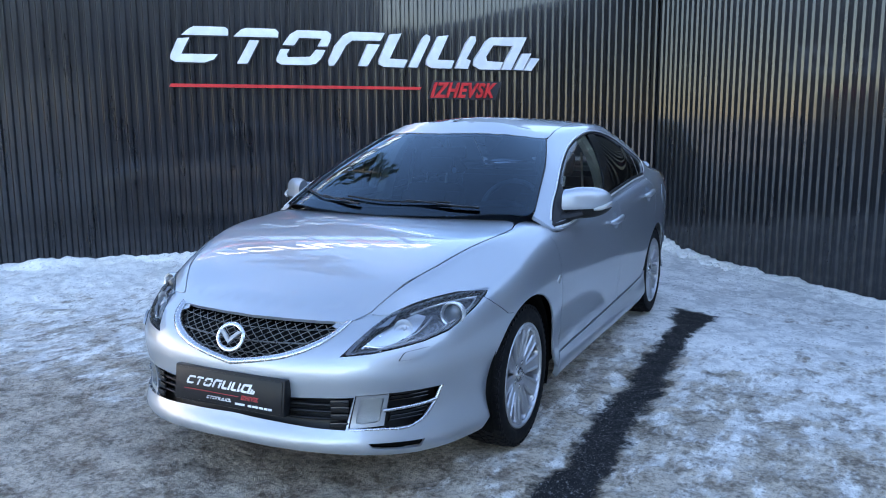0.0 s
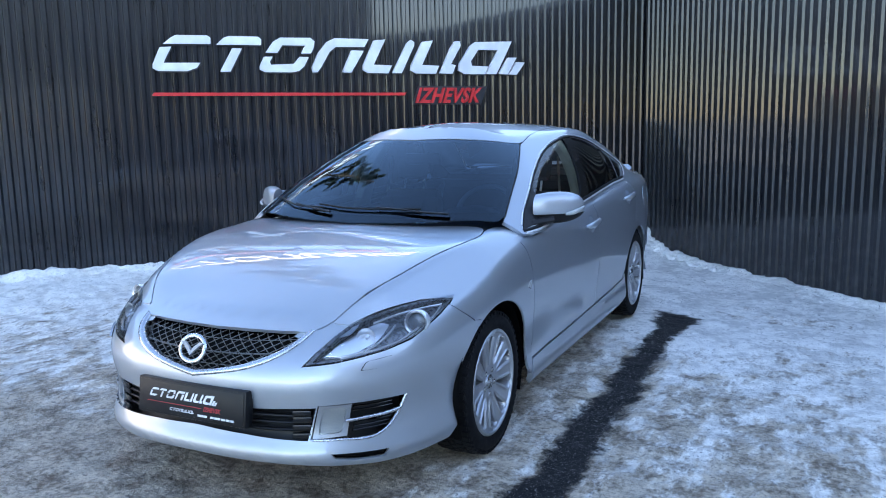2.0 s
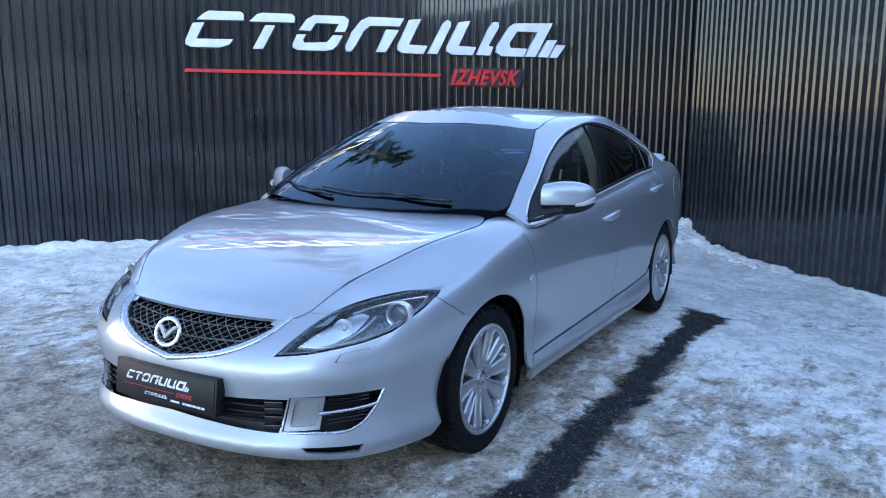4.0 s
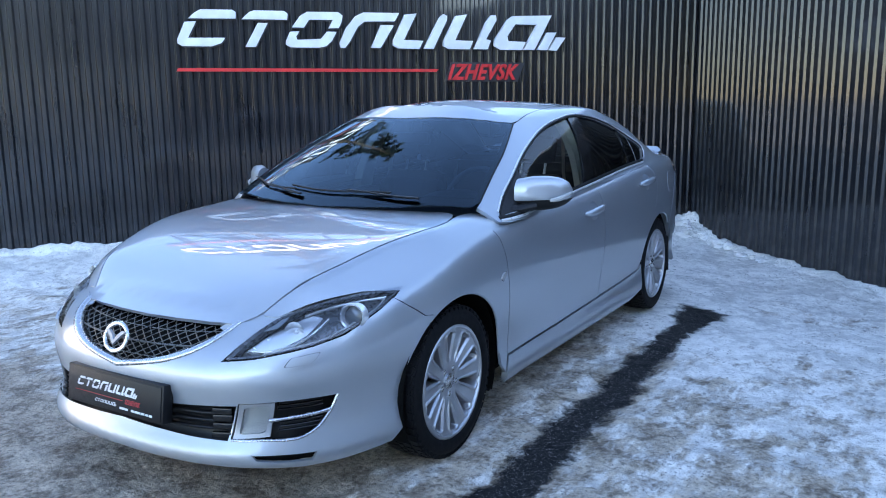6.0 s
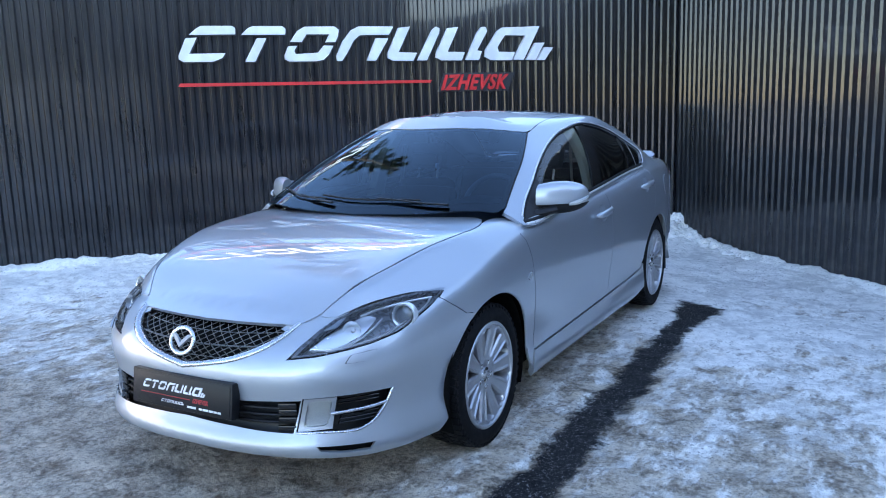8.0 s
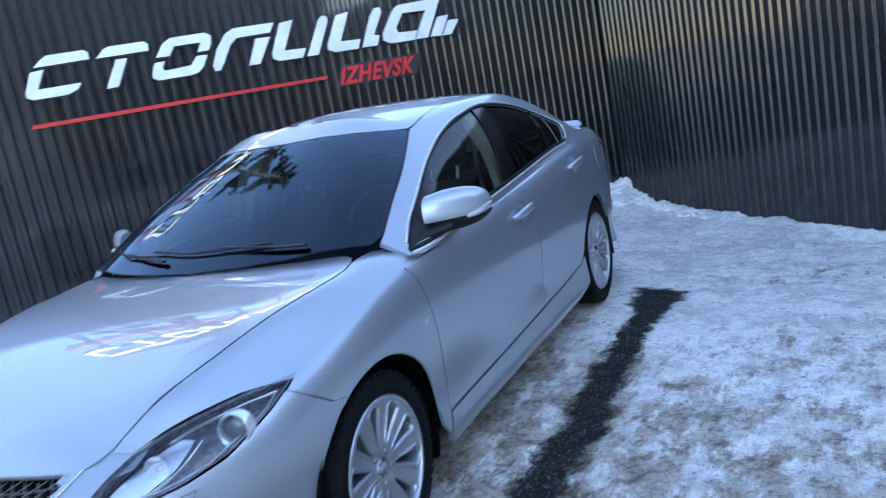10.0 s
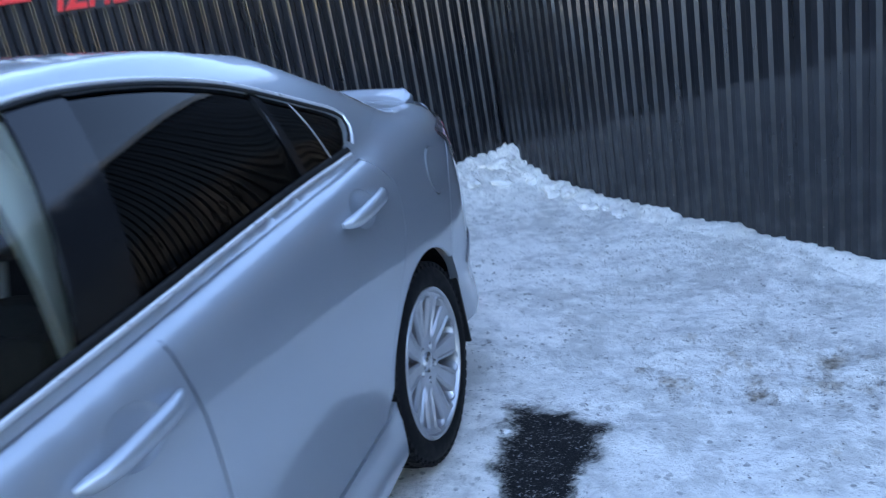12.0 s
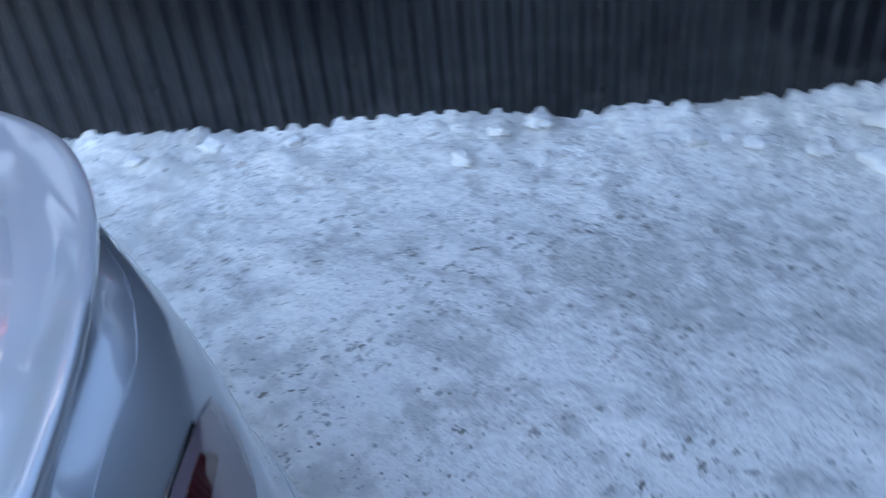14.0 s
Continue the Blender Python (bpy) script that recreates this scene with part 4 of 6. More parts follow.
def flank_skin():
    """Body and cabin from the side as one surface, run together softly behind the rear doors."""
    d = Vector((-0.78, 0, -0.62)).normalized()
    b = Vector((-d.z, 0, d.x))
    vs, ys = np.arange(-0.44, 1.08, 0.0125), np.arange(0.30, 3.58, 0.022)
    deep = np.zeros((len(vs), len(ys)))
    for r, v in enumerate(vs):
        for c, y in enumerate(ys):
            start = Vector((0, y, 0)) + b * float(-v) - d * 2.6
            far = []
            for skin in (BODY, CABIN):
                co, no, i, dist = skin.tree.ray_cast(start, d)
                far.append(9.0 if co is None else dist)
            soft = 0.0015 + 0.024 * bump01((y - 2.52) / 0.3)
            near = min(far)
            deep[r, c] = min(3.4, near - soft * math.log(sum(math.exp(-(f - near) / soft) for f in far)))
    ease = np.array([[bump01((y - 2.60) / 0.2) * bump01((v - 0.02) / 0.1) for y in ys] for v in vs])[1:-1, 1:-1]
    for k in range(14):
        mid = deep[1:-1, 1:-1]
        flat = (deep[:-2, 1:-1] + deep[2:, 1:-1] + deep[1:-1, :-2] + deep[1:-1, 2:]) / 4
        deep[1:-1, 1:-1] = np.where((np.abs(flat - mid) < 0.03) & (mid < 3.3), mid + (flat - mid) * ease * 0.8, mid)
    return Skin([[tuple(Vector((0, y, 0)) + b * float(-v) + d * (deep[r, c] - 2.6)) for c, y in enumerate(ys)] for r, v in enumerate(vs)])


FLANK = flank_skin()


# ---- the car: panels ----
SIDEWAYS, DOWN = (-1, 0, 0), (0, 0, -1)
OBLIQUE = (-0.78, 0, -0.62)


def cab(y, z):
    return CABIN.lay((0.7, y, z), SIDEWAYS)[0]


def cabtop(x, y):
    return CABIN.lay((x, y, 1.2), DOWN)[0]


def bod(y, z):
    return BODY.lay((0.85, y, z), SIDEWAYS)[0]


def bodtop(x, y):
    return BODY.lay((x, y, 0.9), DOWN)[0]


def arc(cy, cz, r, a0, a1, n=22):
    """Points of a wheel arch on the flank; angles from the front, over the top."""
    return [bod(cy - r * math.cos(radians(a0 + (a1 - a0) * k / n)), cz + r * math.sin(radians(a0 + (a1 - a0) * k / n))) for k in range(n + 1)]


PILLAR_JOINT = [FLANK.lay((0.82, 2.60, 1.035), SIDEWAYS)[0]] + [FLANK.lay((x, y, 1.1), DOWN)[0] for x, y in ((0.805, 2.70), (0.775, 2.84), (0.725, 2.97), (0.684, 3.06), (0.666, 3.12))]


def mirrored(half):
    """A closed outline from its left half, which runs from the middle to the middle."""
    return list(half) + [(-p[0], p[1], p[2]) for p in reversed(half) if abs(p[0]) > 1e-4]


car = thing("sedan_car", "silver metallic four-door sedan with tinted rear windows on winter tyres", "car")


def both(name, material, outline, d, skin, label="", parent=car, **more):
    """The same panel on the left and on the right flank."""
    return [part(name, panel_mesh(skin, outline, d, flip=f, **more), material, parent, label) for f in (False, True)]


HEADLIGHT = [(0.458, -0.874, 0.600), (0.48, -0.834, 0.636), (0.513, -0.757, 0.685), (0.537, -0.693, 0.712), (0.583, -0.593, 0.736), (0.634, -0.51, 0.751),
             (0.699, -0.419, 0.764), (0.795, -0.285, 0.775), (0.795, -0.336, 0.756), (0.789, -0.411, 0.727), (0.773, -0.495, 0.694), (0.748, -0.581, 0.663),
             (0.693, -0.679, 0.639), (0.629, -0.755, 0.624), (0.551, -0.822, 0.609)]
V_OUTER = [(0.0, -0.968, 0.533), (0.13, -0.96, 0.556), (0.235, -0.94, 0.578), (0.355, -0.884, 0.626), (0.40, -0.834, 0.658), (0.428, -0.757, 0.700)]
GRILLE_LOW = [(0.0, -0.963, 0.556), (0.105, -0.954, 0.573), (0.206, -0.936, 0.594), (0.323, -0.883, 0.637), (0.374, -0.836, 0.666), (0.402, -0.762, 0.700)]
LAMP_VIEW = (-0.62, 0.72, -0.30)
ARCH_F, ARCH_R = (0.02, 0.325, 0.366), (2.765, 0.332, 0.362)


def bumper_outline():
    right = list(V_OUTER) + [(0.474, -0.724, 0.708), (0.530, -0.700, 0.708)]
    right += [(0.505, -0.765, 0.680), (0.472, -0.838, 0.632), (0.446, -0.884, 0.594), (0.551, -0.83, 0.603), (0.632, -0.762, 0.618), (0.697, -0.683, 0.633),
              (0.754, -0.583, 0.657), (0.779, -0.497, 0.689), (0.795, -0.41, 0.722), (0.803, -0.352, 0.747), (0.829, -0.309, 0.714), (0.855, -0.224, 0.655)]
    right += [tuple(p) for p in arc(*ARCH_F, 60.6, -12, 12)]
    right += [(0.82, -0.40, 0.203), (0.76, -0.60, 0.203), (0.68, -0.74, 0.207), (0.60, -0.83, 0.216), (0.50, -0.89, 0.225), (0.35, -0.94, 0.234), (0.0, -0.98, 0.242)]
    return mirrored(right)


INTAKE = mirrored([(0, -0.955, 0.430), (0.241, -0.945, 0.431), (0.381, -0.918, 0.438), (0.497, -0.873, 0.441), (0.468, -0.89, 0.318), (0.344, -0.93, 0.324),
                   (0.233, -0.95, 0.330), (0, -0.955, 0.338)])
CHEEK = [(0.503, -0.871, 0.449), (0.60, -0.806, 0.452), (0.675, -0.72, 0.452), (0.740, -0.617, 0.449), (0.718, -0.644, 0.385), (0.695, -0.69, 0.336), (0.672, -0.725, 0.318),
         (0.57, -0.83, 0.317), (0.474, -0.884, 0.320)]
LIP_SLOT = [(0.544, -0.857, 0.270), (0.62, -0.80, 0.266), (0.703, -0.703, 0.258), (0.690, -0.716, 0.230), (0.62, -0.80, 0.238), (0.559, -0.85, 0.250)]
flip_x = lambda pts: [(-p[0], p[1], p[2]) for p in pts]


def cut_corners(pts, share=0.16):
    """The outline with small rounded corners."""
    out = []
    for i, p in enumerate(pts):
        a, p, b = Vector(pts[i - 1]), Vector(p), Vector(pts[(i + 1) % len(pts)])
        u, v = p.lerp(a, share), p.lerp(b, share)
        out += [tuple(u), tuple((u + v) * 0.22 + p * 0.56), tuple(v)]
    return out


def build_front():
    bumper = part("front_bumper", panel_mesh(BODY, bumper_outline(), "wrap", holes=(INTAKE, CHEEK, flip_x(CHEEK), LIP_SLOT, flip_x(LIP_SLOT)), step=0.026, thick=0.012), PAINT, car)
    core = mirrored([(0, -0.97, 0.66), (0.36, -0.88, 0.66), (0.62, -0.76, 0.55), (0.72, -0.62, 0.50), (0.74, -0.58, 0.25), (0.60, -0.83, 0.24), (0, -0.97, 0.27)])
    part("bumper_core", panel_mesh(BODY, core, "wrap", step=0.05, lift=-0.055, thick=0.01), BLACK, bumper, "black recess behind the openings")
    # bars of the lower intake
    for z in (0.356, 0.381, 0.406):
        line = on_skin(BODY, [(x, -0.9, z) for x in (-0.47, -0.3, -0.1, 0.1, 0.3, 0.47)], (0, 1, 0), -0.016, 40)
        part("intake_slat", strip_mesh(line, 0.014, 0.012), BLACK, bumper)
    for k in (1, -1):
        bm = bmesh.new()
        for z0 in (0.338, 0.366, 0.394, 0.418):
            p, n = BODY.lay((0.445 * k, -0.9, z0), (0, 1, 0))
            box(bm, (-0.035, -0.012, -0.011), (0.035, 0.004, 0.011), 0.003, Matrix.Translation(p - n * 0.012) @ Matrix.Rotation(0.42 * k, 4, 'Z'))
        part("intake_shutter", bm, GLOSS_BLACK, bumper)
    # fog lamps, vents and their bright surrounds
    for f in (False, True):
        flip = -1 if f else 1
        line = [BODY.lay(p, (-0.62 * flip, 0.78, 0)) for p in smooth_line([CHEEK[i][:1] and (CHEEK[i][0] * flip, CHEEK[i][1], CHEEK[i][2]) for i in (3, 4, 5, 6, 7, 8)], 40)]
        part("surround", strip_mesh([(p - n * 0.002, n) for p, n in line], 0.012, 0.006), SATIN, bumper, "satin silver surround")
        line = [BODY.lay(p, (-0.62 * flip, 0.78, 0)) for p in smooth_line([((x) * flip, y, z) for x, y, z in ((0.585, -0.81, 0.384), (0.64, -0.76, 0.388), (0.69, -0.69, 0.392), (0.722, -0.645, 0.398))], 24)]
        part("vane", strip_mesh([(p + n * 0.001, n) for p, n in line], 0.014, 0.007), SATIN, bumper, "satin silver vane")
        for lo, hi in ((0.404, 0.446), (0.336, 0.374)):
            slot = [(0.607, -0.795, lo), (0.622, -0.78, hi), (0.722, -0.65, hi), (0.705 if hi > 0.4 else 0.68, -0.69, lo)]
            slot = [(x * flip, y, z) for x, y, z in slot]
            part("vent", panel_mesh(BODY, slot, (-0.7 * flip, 0.7, 0), step=0.02, lift=-0.03, thick=0.02), BLACK, bumper, "black ribbed vent")
            for k in range(3):
                z = lo + (hi - lo) * (k + 0.5) / 3
                line = [BODY.lay(p, (-0.7 * flip, 0.7, 0)) for p in smooth_line([(x * flip, y, z) for x, y in ((0.61, -0.79), (0.66, -0.73), (0.71, -0.66))], 10)]
                part("vent_rib", strip_mesh([(p - n * 0.026, n) for p, n in line], 0.006, 0.006), GLOSS_BLACK, bumper)
        frame_pts = [(0.506, -0.868, 0.445), (0.606, -0.798, 0.446), (0.588, -0.811, 0.328), (0.480, -0.881, 0.324)]
        lens_pts = cut_corners([(0.519, -0.859, 0.435), (0.592, -0.808, 0.436), (0.575, -0.820, 0.341), (0.499, -0.872, 0.338)])
        fr = [(x * flip, y, z) for x, y, z in frame_pts]
        ln = [(x * flip, y, z) for x, y, z in lens_pts]
        part("fog_frame", panel_mesh(BODY, fr, (-0.5 * flip, 0.86, 0), holes=(ln,), step=0.02, lift=-0.004, thick=0.03), SILVER_BEZEL, bumper, "satin silver frame")
        fog = part("fog_lamp", panel_mesh(BODY, ln, (-0.5 * flip, 0.86, 0), step=0.02, lift=-0.012, thick=0.01), LENS, bumper, "square frosted fog lamp")
        part("fog_reflector", panel_mesh(BODY, ln, (-0.5 * flip, 0.86, 0), step=0.02, lift=-0.026, thick=0.01), FOG, fog, "whitish ribbed reflector")
        # lid of the lamp washer
        lid = [(0.636, -0.776, 0.574), (0.648, -0.753, 0.602), (0.712, -0.675, 0.613), (0.698, -0.708, 0.578)]
        lid = cut_corners(lid)
        mid = sum((Vector(v) for v in lid), Vector()) / len(lid)
        gap = [tuple(mid + (Vector(v) - mid) * 1.07) for v in lid]
        part("lid_gap", panel_mesh(BODY, [(x * flip, y, z) for x, y, z in gap], (-0.7 * flip, 0.7, 0), step=0.02, lift=0.002, thick=0.004), SEAL, bumper, "dark gap round the washer lid")
        part("washer_lid", panel_mesh(BODY, [(x * flip, y, z) for x, y, z in lid], (-0.7 * flip, 0.7, 0), step=0.02, lift=0.011, thick=0.014), PAINT, bumper)
        slot = [(x * flip, y, z) for x, y, z in ((0.530, -0.862, 0.280), (0.62, -0.80, 0.276), (0.718, -0.688, 0.266), (0.70, -0.704, 0.222), (0.62, -0.80, 0.230), (0.545, -0.855, 0.242))]
        part("lip_recess", panel_mesh(BODY, slot, (-0.7 * flip, 0.7, 0), step=0.03, lift=-0.022, thick=0.004), VOID, bumper, "black slot in the lower lip")
    # grille
    low = GRILLE_LOW
    top = [(0.402, -0.762, 0.701), (0.156, -0.806, 0.699), (0.0, -0.812, 0.698)]
    grille = part("grille", panel_mesh(BODY, mirrored(low + top[1:]), (0, 1, 0), step=0.03, lift=-0.045, thick=0.01), VOID, car, "black honeycomb grille")
    poly = [(p[0], p[2]) for p in mirrored(low + top[1:])]
    for fam in range(3):
        for k in range(-26, 27):
            pts = []
            for x in np.linspace(-0.42, 0.42, 85):
                bow = 0.10 * x * x
                z = 0.63 + (k * 0.021 + bow if fam == 0 else 0.0) + (0.52 * (x - k * 0.045) if fam == 1 else -0.52 * (x - k * 0.045) if fam == 2 else 0)
                if inside((x, z), poly):
                    p, n = BODY.lay((x, -0.9, z), (0, 1, 0))
                    pts.append(p - n * (0.018 if fam == 0 else 0.021))
            if len(pts) > 3 and (fam or k % 2 == 0):
                bm = bmesh.new()
                tube(bm, pts, 0.0036 if fam == 0 and k == 0 else 0.0019, 5)
                part("grille_bar", bm, GRILLE_BAR, grille)
    bm = bmesh.new()
    rows = []
    for side in (-1, 1):
        for po, pi in list(zip(smooth_line(V_OUTER, 30), smooth_line(GRILLE_LOW, 30)))[::side][(0 if side < 0 else 1):]:
            a, n = BODY.lay((side * po[0], po[1], po[2]), (0, 1, 0))
            b, _ = BODY.lay((side * pi[0], pi[1], pi[2]), (0, 1, 0))
            rows.append([bm.verts.new(v) for v in (a - n * 0.006, a + n * 0.002, a.lerp(b, 0.15) + n * 0.006, a.lerp(b, 0.5) + n * 0.007, a.lerp(b, 0.85) + n * 0.003, b - n * 0.006, b - n * 0.035)])
    for a, b in zip(rows, rows[1:]):
        for i in range(6):
            bm.faces.new((a[i], b[i], b[i + 1], a[i + 1]))
    bmesh.ops.recalc_face_normals(bm, faces=bm.faces)
    part("grille_surround", bm, SATIN, grille, "bright chrome v-shaped band", sharp=60)
    # round badge, as a ring with a plain winged shape
    m = Matrix.Translation((0, -0.958, 0.640)) @ Matrix.Rotation(radians(68), 4, 'X')
    bm = bmesh.new()
    tube(bm, [m @ Vector((0.059 * math.cos(a), 0.050 * math.sin(a), 0)) for a in np.linspace(0, math.tau, 40, False)], 0.0085, 8, True, 0.7, m.to_3x3() @ Vector((0, 0, 1)))
    badge = part("badge", bm, SATIN, grille, "chrome oval ring with a winged shape")
    bm = bmesh.new()
    wing = [(-0.060, 0.022), (-0.040, 0.026), (-0.014, 0.006), (0.0, -0.012), (0.014, 0.006), (0.040, 0.026), (0.060, 0.022), (0.040, 0.008), (0.016, -0.014), (0.0, -0.030), (-0.016, -0.014), (-0.040, 0.008)]
    slab(bm, rounded([(x * 0.9, y * 0.95) for x, y in wing]), 0.010, m)
    part("wing_shape", bm, SILVER_BEZEL, badge)
    # plate with its holder
    m = Matrix.Translation((0, -0.990, 0.439)) @ Matrix.Rotation(radians(-8), 4, 'X') @ Matrix.Rotation(radians(90), 4, 'X')
    bm = bmesh.new()
    box(bm, (-0.267, -0.070, -0.045), (0.267, 0.070, 0.0), 0.006, m)
    plate = part("plate_holder", bm, BLACK, car, "black advertising plate in a black holder")
    bm = bmesh.new()
    box(bm, (-0.258, -0.059, 0.0), (0.258, 0.061, 0.003), 0.001, m)
    part("plate_face", bm, plain("plate_dark", (0.007, 0.008, 0.010), 0.4, Specular_IOR_Level=0.3), plate)
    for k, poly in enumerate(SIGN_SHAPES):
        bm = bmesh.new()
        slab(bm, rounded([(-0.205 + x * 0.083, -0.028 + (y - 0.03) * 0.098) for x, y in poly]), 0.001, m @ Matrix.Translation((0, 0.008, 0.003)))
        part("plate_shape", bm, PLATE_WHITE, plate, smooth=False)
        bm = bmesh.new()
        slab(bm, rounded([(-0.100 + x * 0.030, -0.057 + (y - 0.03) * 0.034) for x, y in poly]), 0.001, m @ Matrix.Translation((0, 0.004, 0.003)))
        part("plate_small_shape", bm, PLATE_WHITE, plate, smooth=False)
    bm = bmesh.new()
    slab(bm, [(-0.215, -0.0215), (0.055, -0.0215), (0.057, -0.019), (-0.213, -0.019)], 0.001, m @ Matrix.Translation((0, 0.0, 0.003)))
    part("plate_line", bm, PLATE_RED, plate, smooth=False)
    me = word_mesh("IZHEVSK", 0.0165, 0.0005, 0.3)
    wide = max(v.co.x for v in me.vertices)
    me.transform(m @ pose(0.068, -0.029, 0.0035) @ Matrix.Diagonal((0.085 / wide, 1, 1, 1)))
    part("plate_word", me, PLATE_RED, plate, smooth=False)
    for x0, x1 in ((0.042, 0.088), (0.104, 0.120), (0.124, 0.152), (0.156, 0.176), (0.180, 0.196), (0.200, 0.216)):
        bm = bmesh.new()
        slab(bm, [(x0, -0.052), (x1, -0.052), (x1, -0.044), (x0, -0.044)], 0.001, m @ Matrix.Translation((0, 0, 0.003)))
        part("plate_bar", bm, PLATE_WHITE, plate, smooth=False)


HOOD_SIDE = [(0.415, -0.768), (0.472, -0.69), (0.532, -0.60), (0.578, -0.50), (0.615, -0.40), (0.642, -0.30), (0.665, -0.20), (0.685, -0.10), (0.700, 0.0), (0.710, 0.10), (0.708, 0.19), (0.694, 0.255)]


def build_upper_body():
    rear = [(0.694, 0.255), (0.674, 0.300), (0.625, 0.330), (0.45, 0.283), (0.25, 0.245), (0.0, 0.230)]
    front = [(0.0, -0.820), (0.156, -0.813), (0.30, -0.795), (0.415, -0.770)]
    half = [bodtop(x, y) for x, y in front + HOOD_SIDE[1:] + rear[1:]]
    part("hood", panel_mesh(BODY, mirrored([tuple(p) for p in half]), DOWN, step=0.035, lift=0.001), PAINT, car)
    # fenders
    seam = [(0.799, -0.305, 0.767), (0.806, -0.347, 0.752), (0.832, -0.303, 0.718), (0.858, -0.218, 0.658)]
    wheel = [tuple(p) for p in arc(*ARCH_F, 61.4, 186, 24)]
    back = [tuple(bod(y, z)) for y, z in ((0.415, 0.24), (0.456, 0.312), (0.464, 0.425), (0.4385, 0.6), (0.4085, 0.78), (0.3795, 0.865), (0.356, 0.900))]
    crest = [tuple(cab_or_body(x, y)) for x, y in ((0.818, 0.43), (0.77, 0.47), (0.73, 0.46), (0.70, 0.40), (0.698, 0.30))]
    line = [tuple(bodtop(x + 0.006, y)) for x, y in reversed(HOOD_SIDE[1:])]
    nose = [tuple(BODY.lay(p, LAMP_VIEW)[0] + Vector((-0.003, 0.006, 0.005))) for p in HEADLIGHT[3:7]]
    nose = [tuple(bodtop(0.478, -0.70))] + nose
    both("front_fender", PAINT, seam + wheel + back + crest + line + nose, (-0.7, 0.12, -0.70), BODY, step=0.03)
    # doors
    front_door = [bod(y, z) for y, z in ((0.470, 0.425), (0.462, 0.312), (1.0, 0.320), (1.628, 0.338), (1.634, 0.42), (1.650, 0.61), (1.648, 0.80), (1.641, 0.880), (1.636, 0.952),
                                         (1.3, 0.936), (0.9, 0.917), (0.60, 0.905), (0.362, 0.898), (0.385, 0.865), (0.414, 0.78), (0.444, 0.60))]
    rear_door = [bod(y, z) for y, z in ((1.640, 0.42), (1.634, 0.340), (2.0, 0.350), (2.345, 0.366), (2.405, 0.46), (2.455, 0.56), (2.53, 0.65), (2.60, 0.72), (2.655, 0.81), (2.678, 0.90), (2.672, 0.945),
                                        (2.625, 0.992), (2.52, 1.005), (2.2, 0.987), (1.9, 0.967), (1.642, 0.953), (1.647, 0.883), (1.654, 0.80), (1.656, 0.61))]
    for name, outline, (hy, hz) in (("front_door", front_door, (1.485, 0.858)), ("rear_door", rear_door, (2.435, 0.936))):
        hole = [bod(hy + 0.012 + 0.068 * math.cos(a), hz - 0.004 + 0.052 * math.sin(a)) for a in np.linspace(0, math.tau, 28, False)]
        doors = both(name, PAINT, outline, SIDEWAYS, BODY, holes=(hole,), step=0.032)
        for door, f in zip(doors, (1, -1)):
            bowl_and_handle(door, hy, hz, f, hole)
    # shoulder under the windows, between doors and cabin
    foot = [(0.70, 0.32), (0.83, 0.335), (0.851, 0.40), (0.853, 0.56), (0.80, 0.56), (0.72, 0.53), (0.70, 0.44)]
    both("fender_shoulder", PAINT, [tuple(bodtop(x, y)) for x, y in foot], DOWN, BODY, step=0.03, lift=-0.006, thick=0.004)
    top = [(0.50, 0.901), (0.60, 0.905), (0.9, 0.917), (1.3, 0.936), (1.605, 0.950), (1.9, 0.967), (2.2, 0.987), (2.52, 1.005), (2.64, 0.995)]
    edge = [bod(y, z - 0.010) for y, z in top]
    inner = [bodtop(x, y) for x, y in ((0.70, 2.66), (0.74, 2.3), (0.755, 1.6), (0.745, 1.0), (0.70, 0.52))]
    both("belt_shoulder", PAINT, [tuple(p) for p in edge + inner], (-0.6, 0, -0.8), BODY, step=0.03, lift=-0.0025, thick=0.004)
    corner = [(0.36, -0.80), (0.45, -0.82), (0.56, -0.72), (0.58, -0.60), (0.46, -0.60), (0.40, -0.70)]
    both("nose_corner", PAINT, [tuple(bodtop(x, y)) for x, y in corner], DOWN, BODY, step=0.03, lift=-0.006, thick=0.004)
    gap = [(0.64, 3.09), (0.695, 3.10), (0.70, 3.25), (0.705, 3.43), (0.67, 3.43), (0.66, 3.25)]
    both("lid_gutter", SEAL, [tuple(bodtop(x, y)) for x, y in gap], DOWN, BODY, step=0.05, lift=-0.012, thick=0.004)
    corner = [(0.60, 3.475), (0.672, 3.435), (0.74, 3.420), (0.735, 3.462), (0.703, 3.502), (0.60, 3.568)]
    both("tail_corner", PAINT, [tuple(bodtop(x, y)) for x, y in corner], DOWN, BODY, step=0.02, lift=-0.004, thick=0.004)
    # what lies behind the shut lines
    for f in (False, True):
        back = [bod(y, z) for y, z in ((0.40, 0.31), (2.36, 0.345), (2.5, 0.62), (2.72, 0.80), (2.72, 0.97), (1.6, 0.93), (0.38, 0.88))]
        part("door_opening", panel_mesh(BODY, back, SIDEWAYS, step=0.08, lift=-0.016, flip=f, thick=0.005), PAINT, car, "silver body behind the door gaps")
    # sills
    sill = [bod(y, z) for y, z in ((0.428, 0.235), (0.460, 0.303), (1.0, 0.311), (1.632, 0.329), (2.0, 0.340), (2.345, 0.357), (2.405, 0.385), (2.415, 0.32), (2.39, 0.225), (2.2, 0.190), (1.4, 0.176), (0.7, 0.174), (0.44, 0.178))]
    both("sill", PAINT, sill, SIDEWAYS, BODY, step=0.03, thick=0.03, lift=0.004)
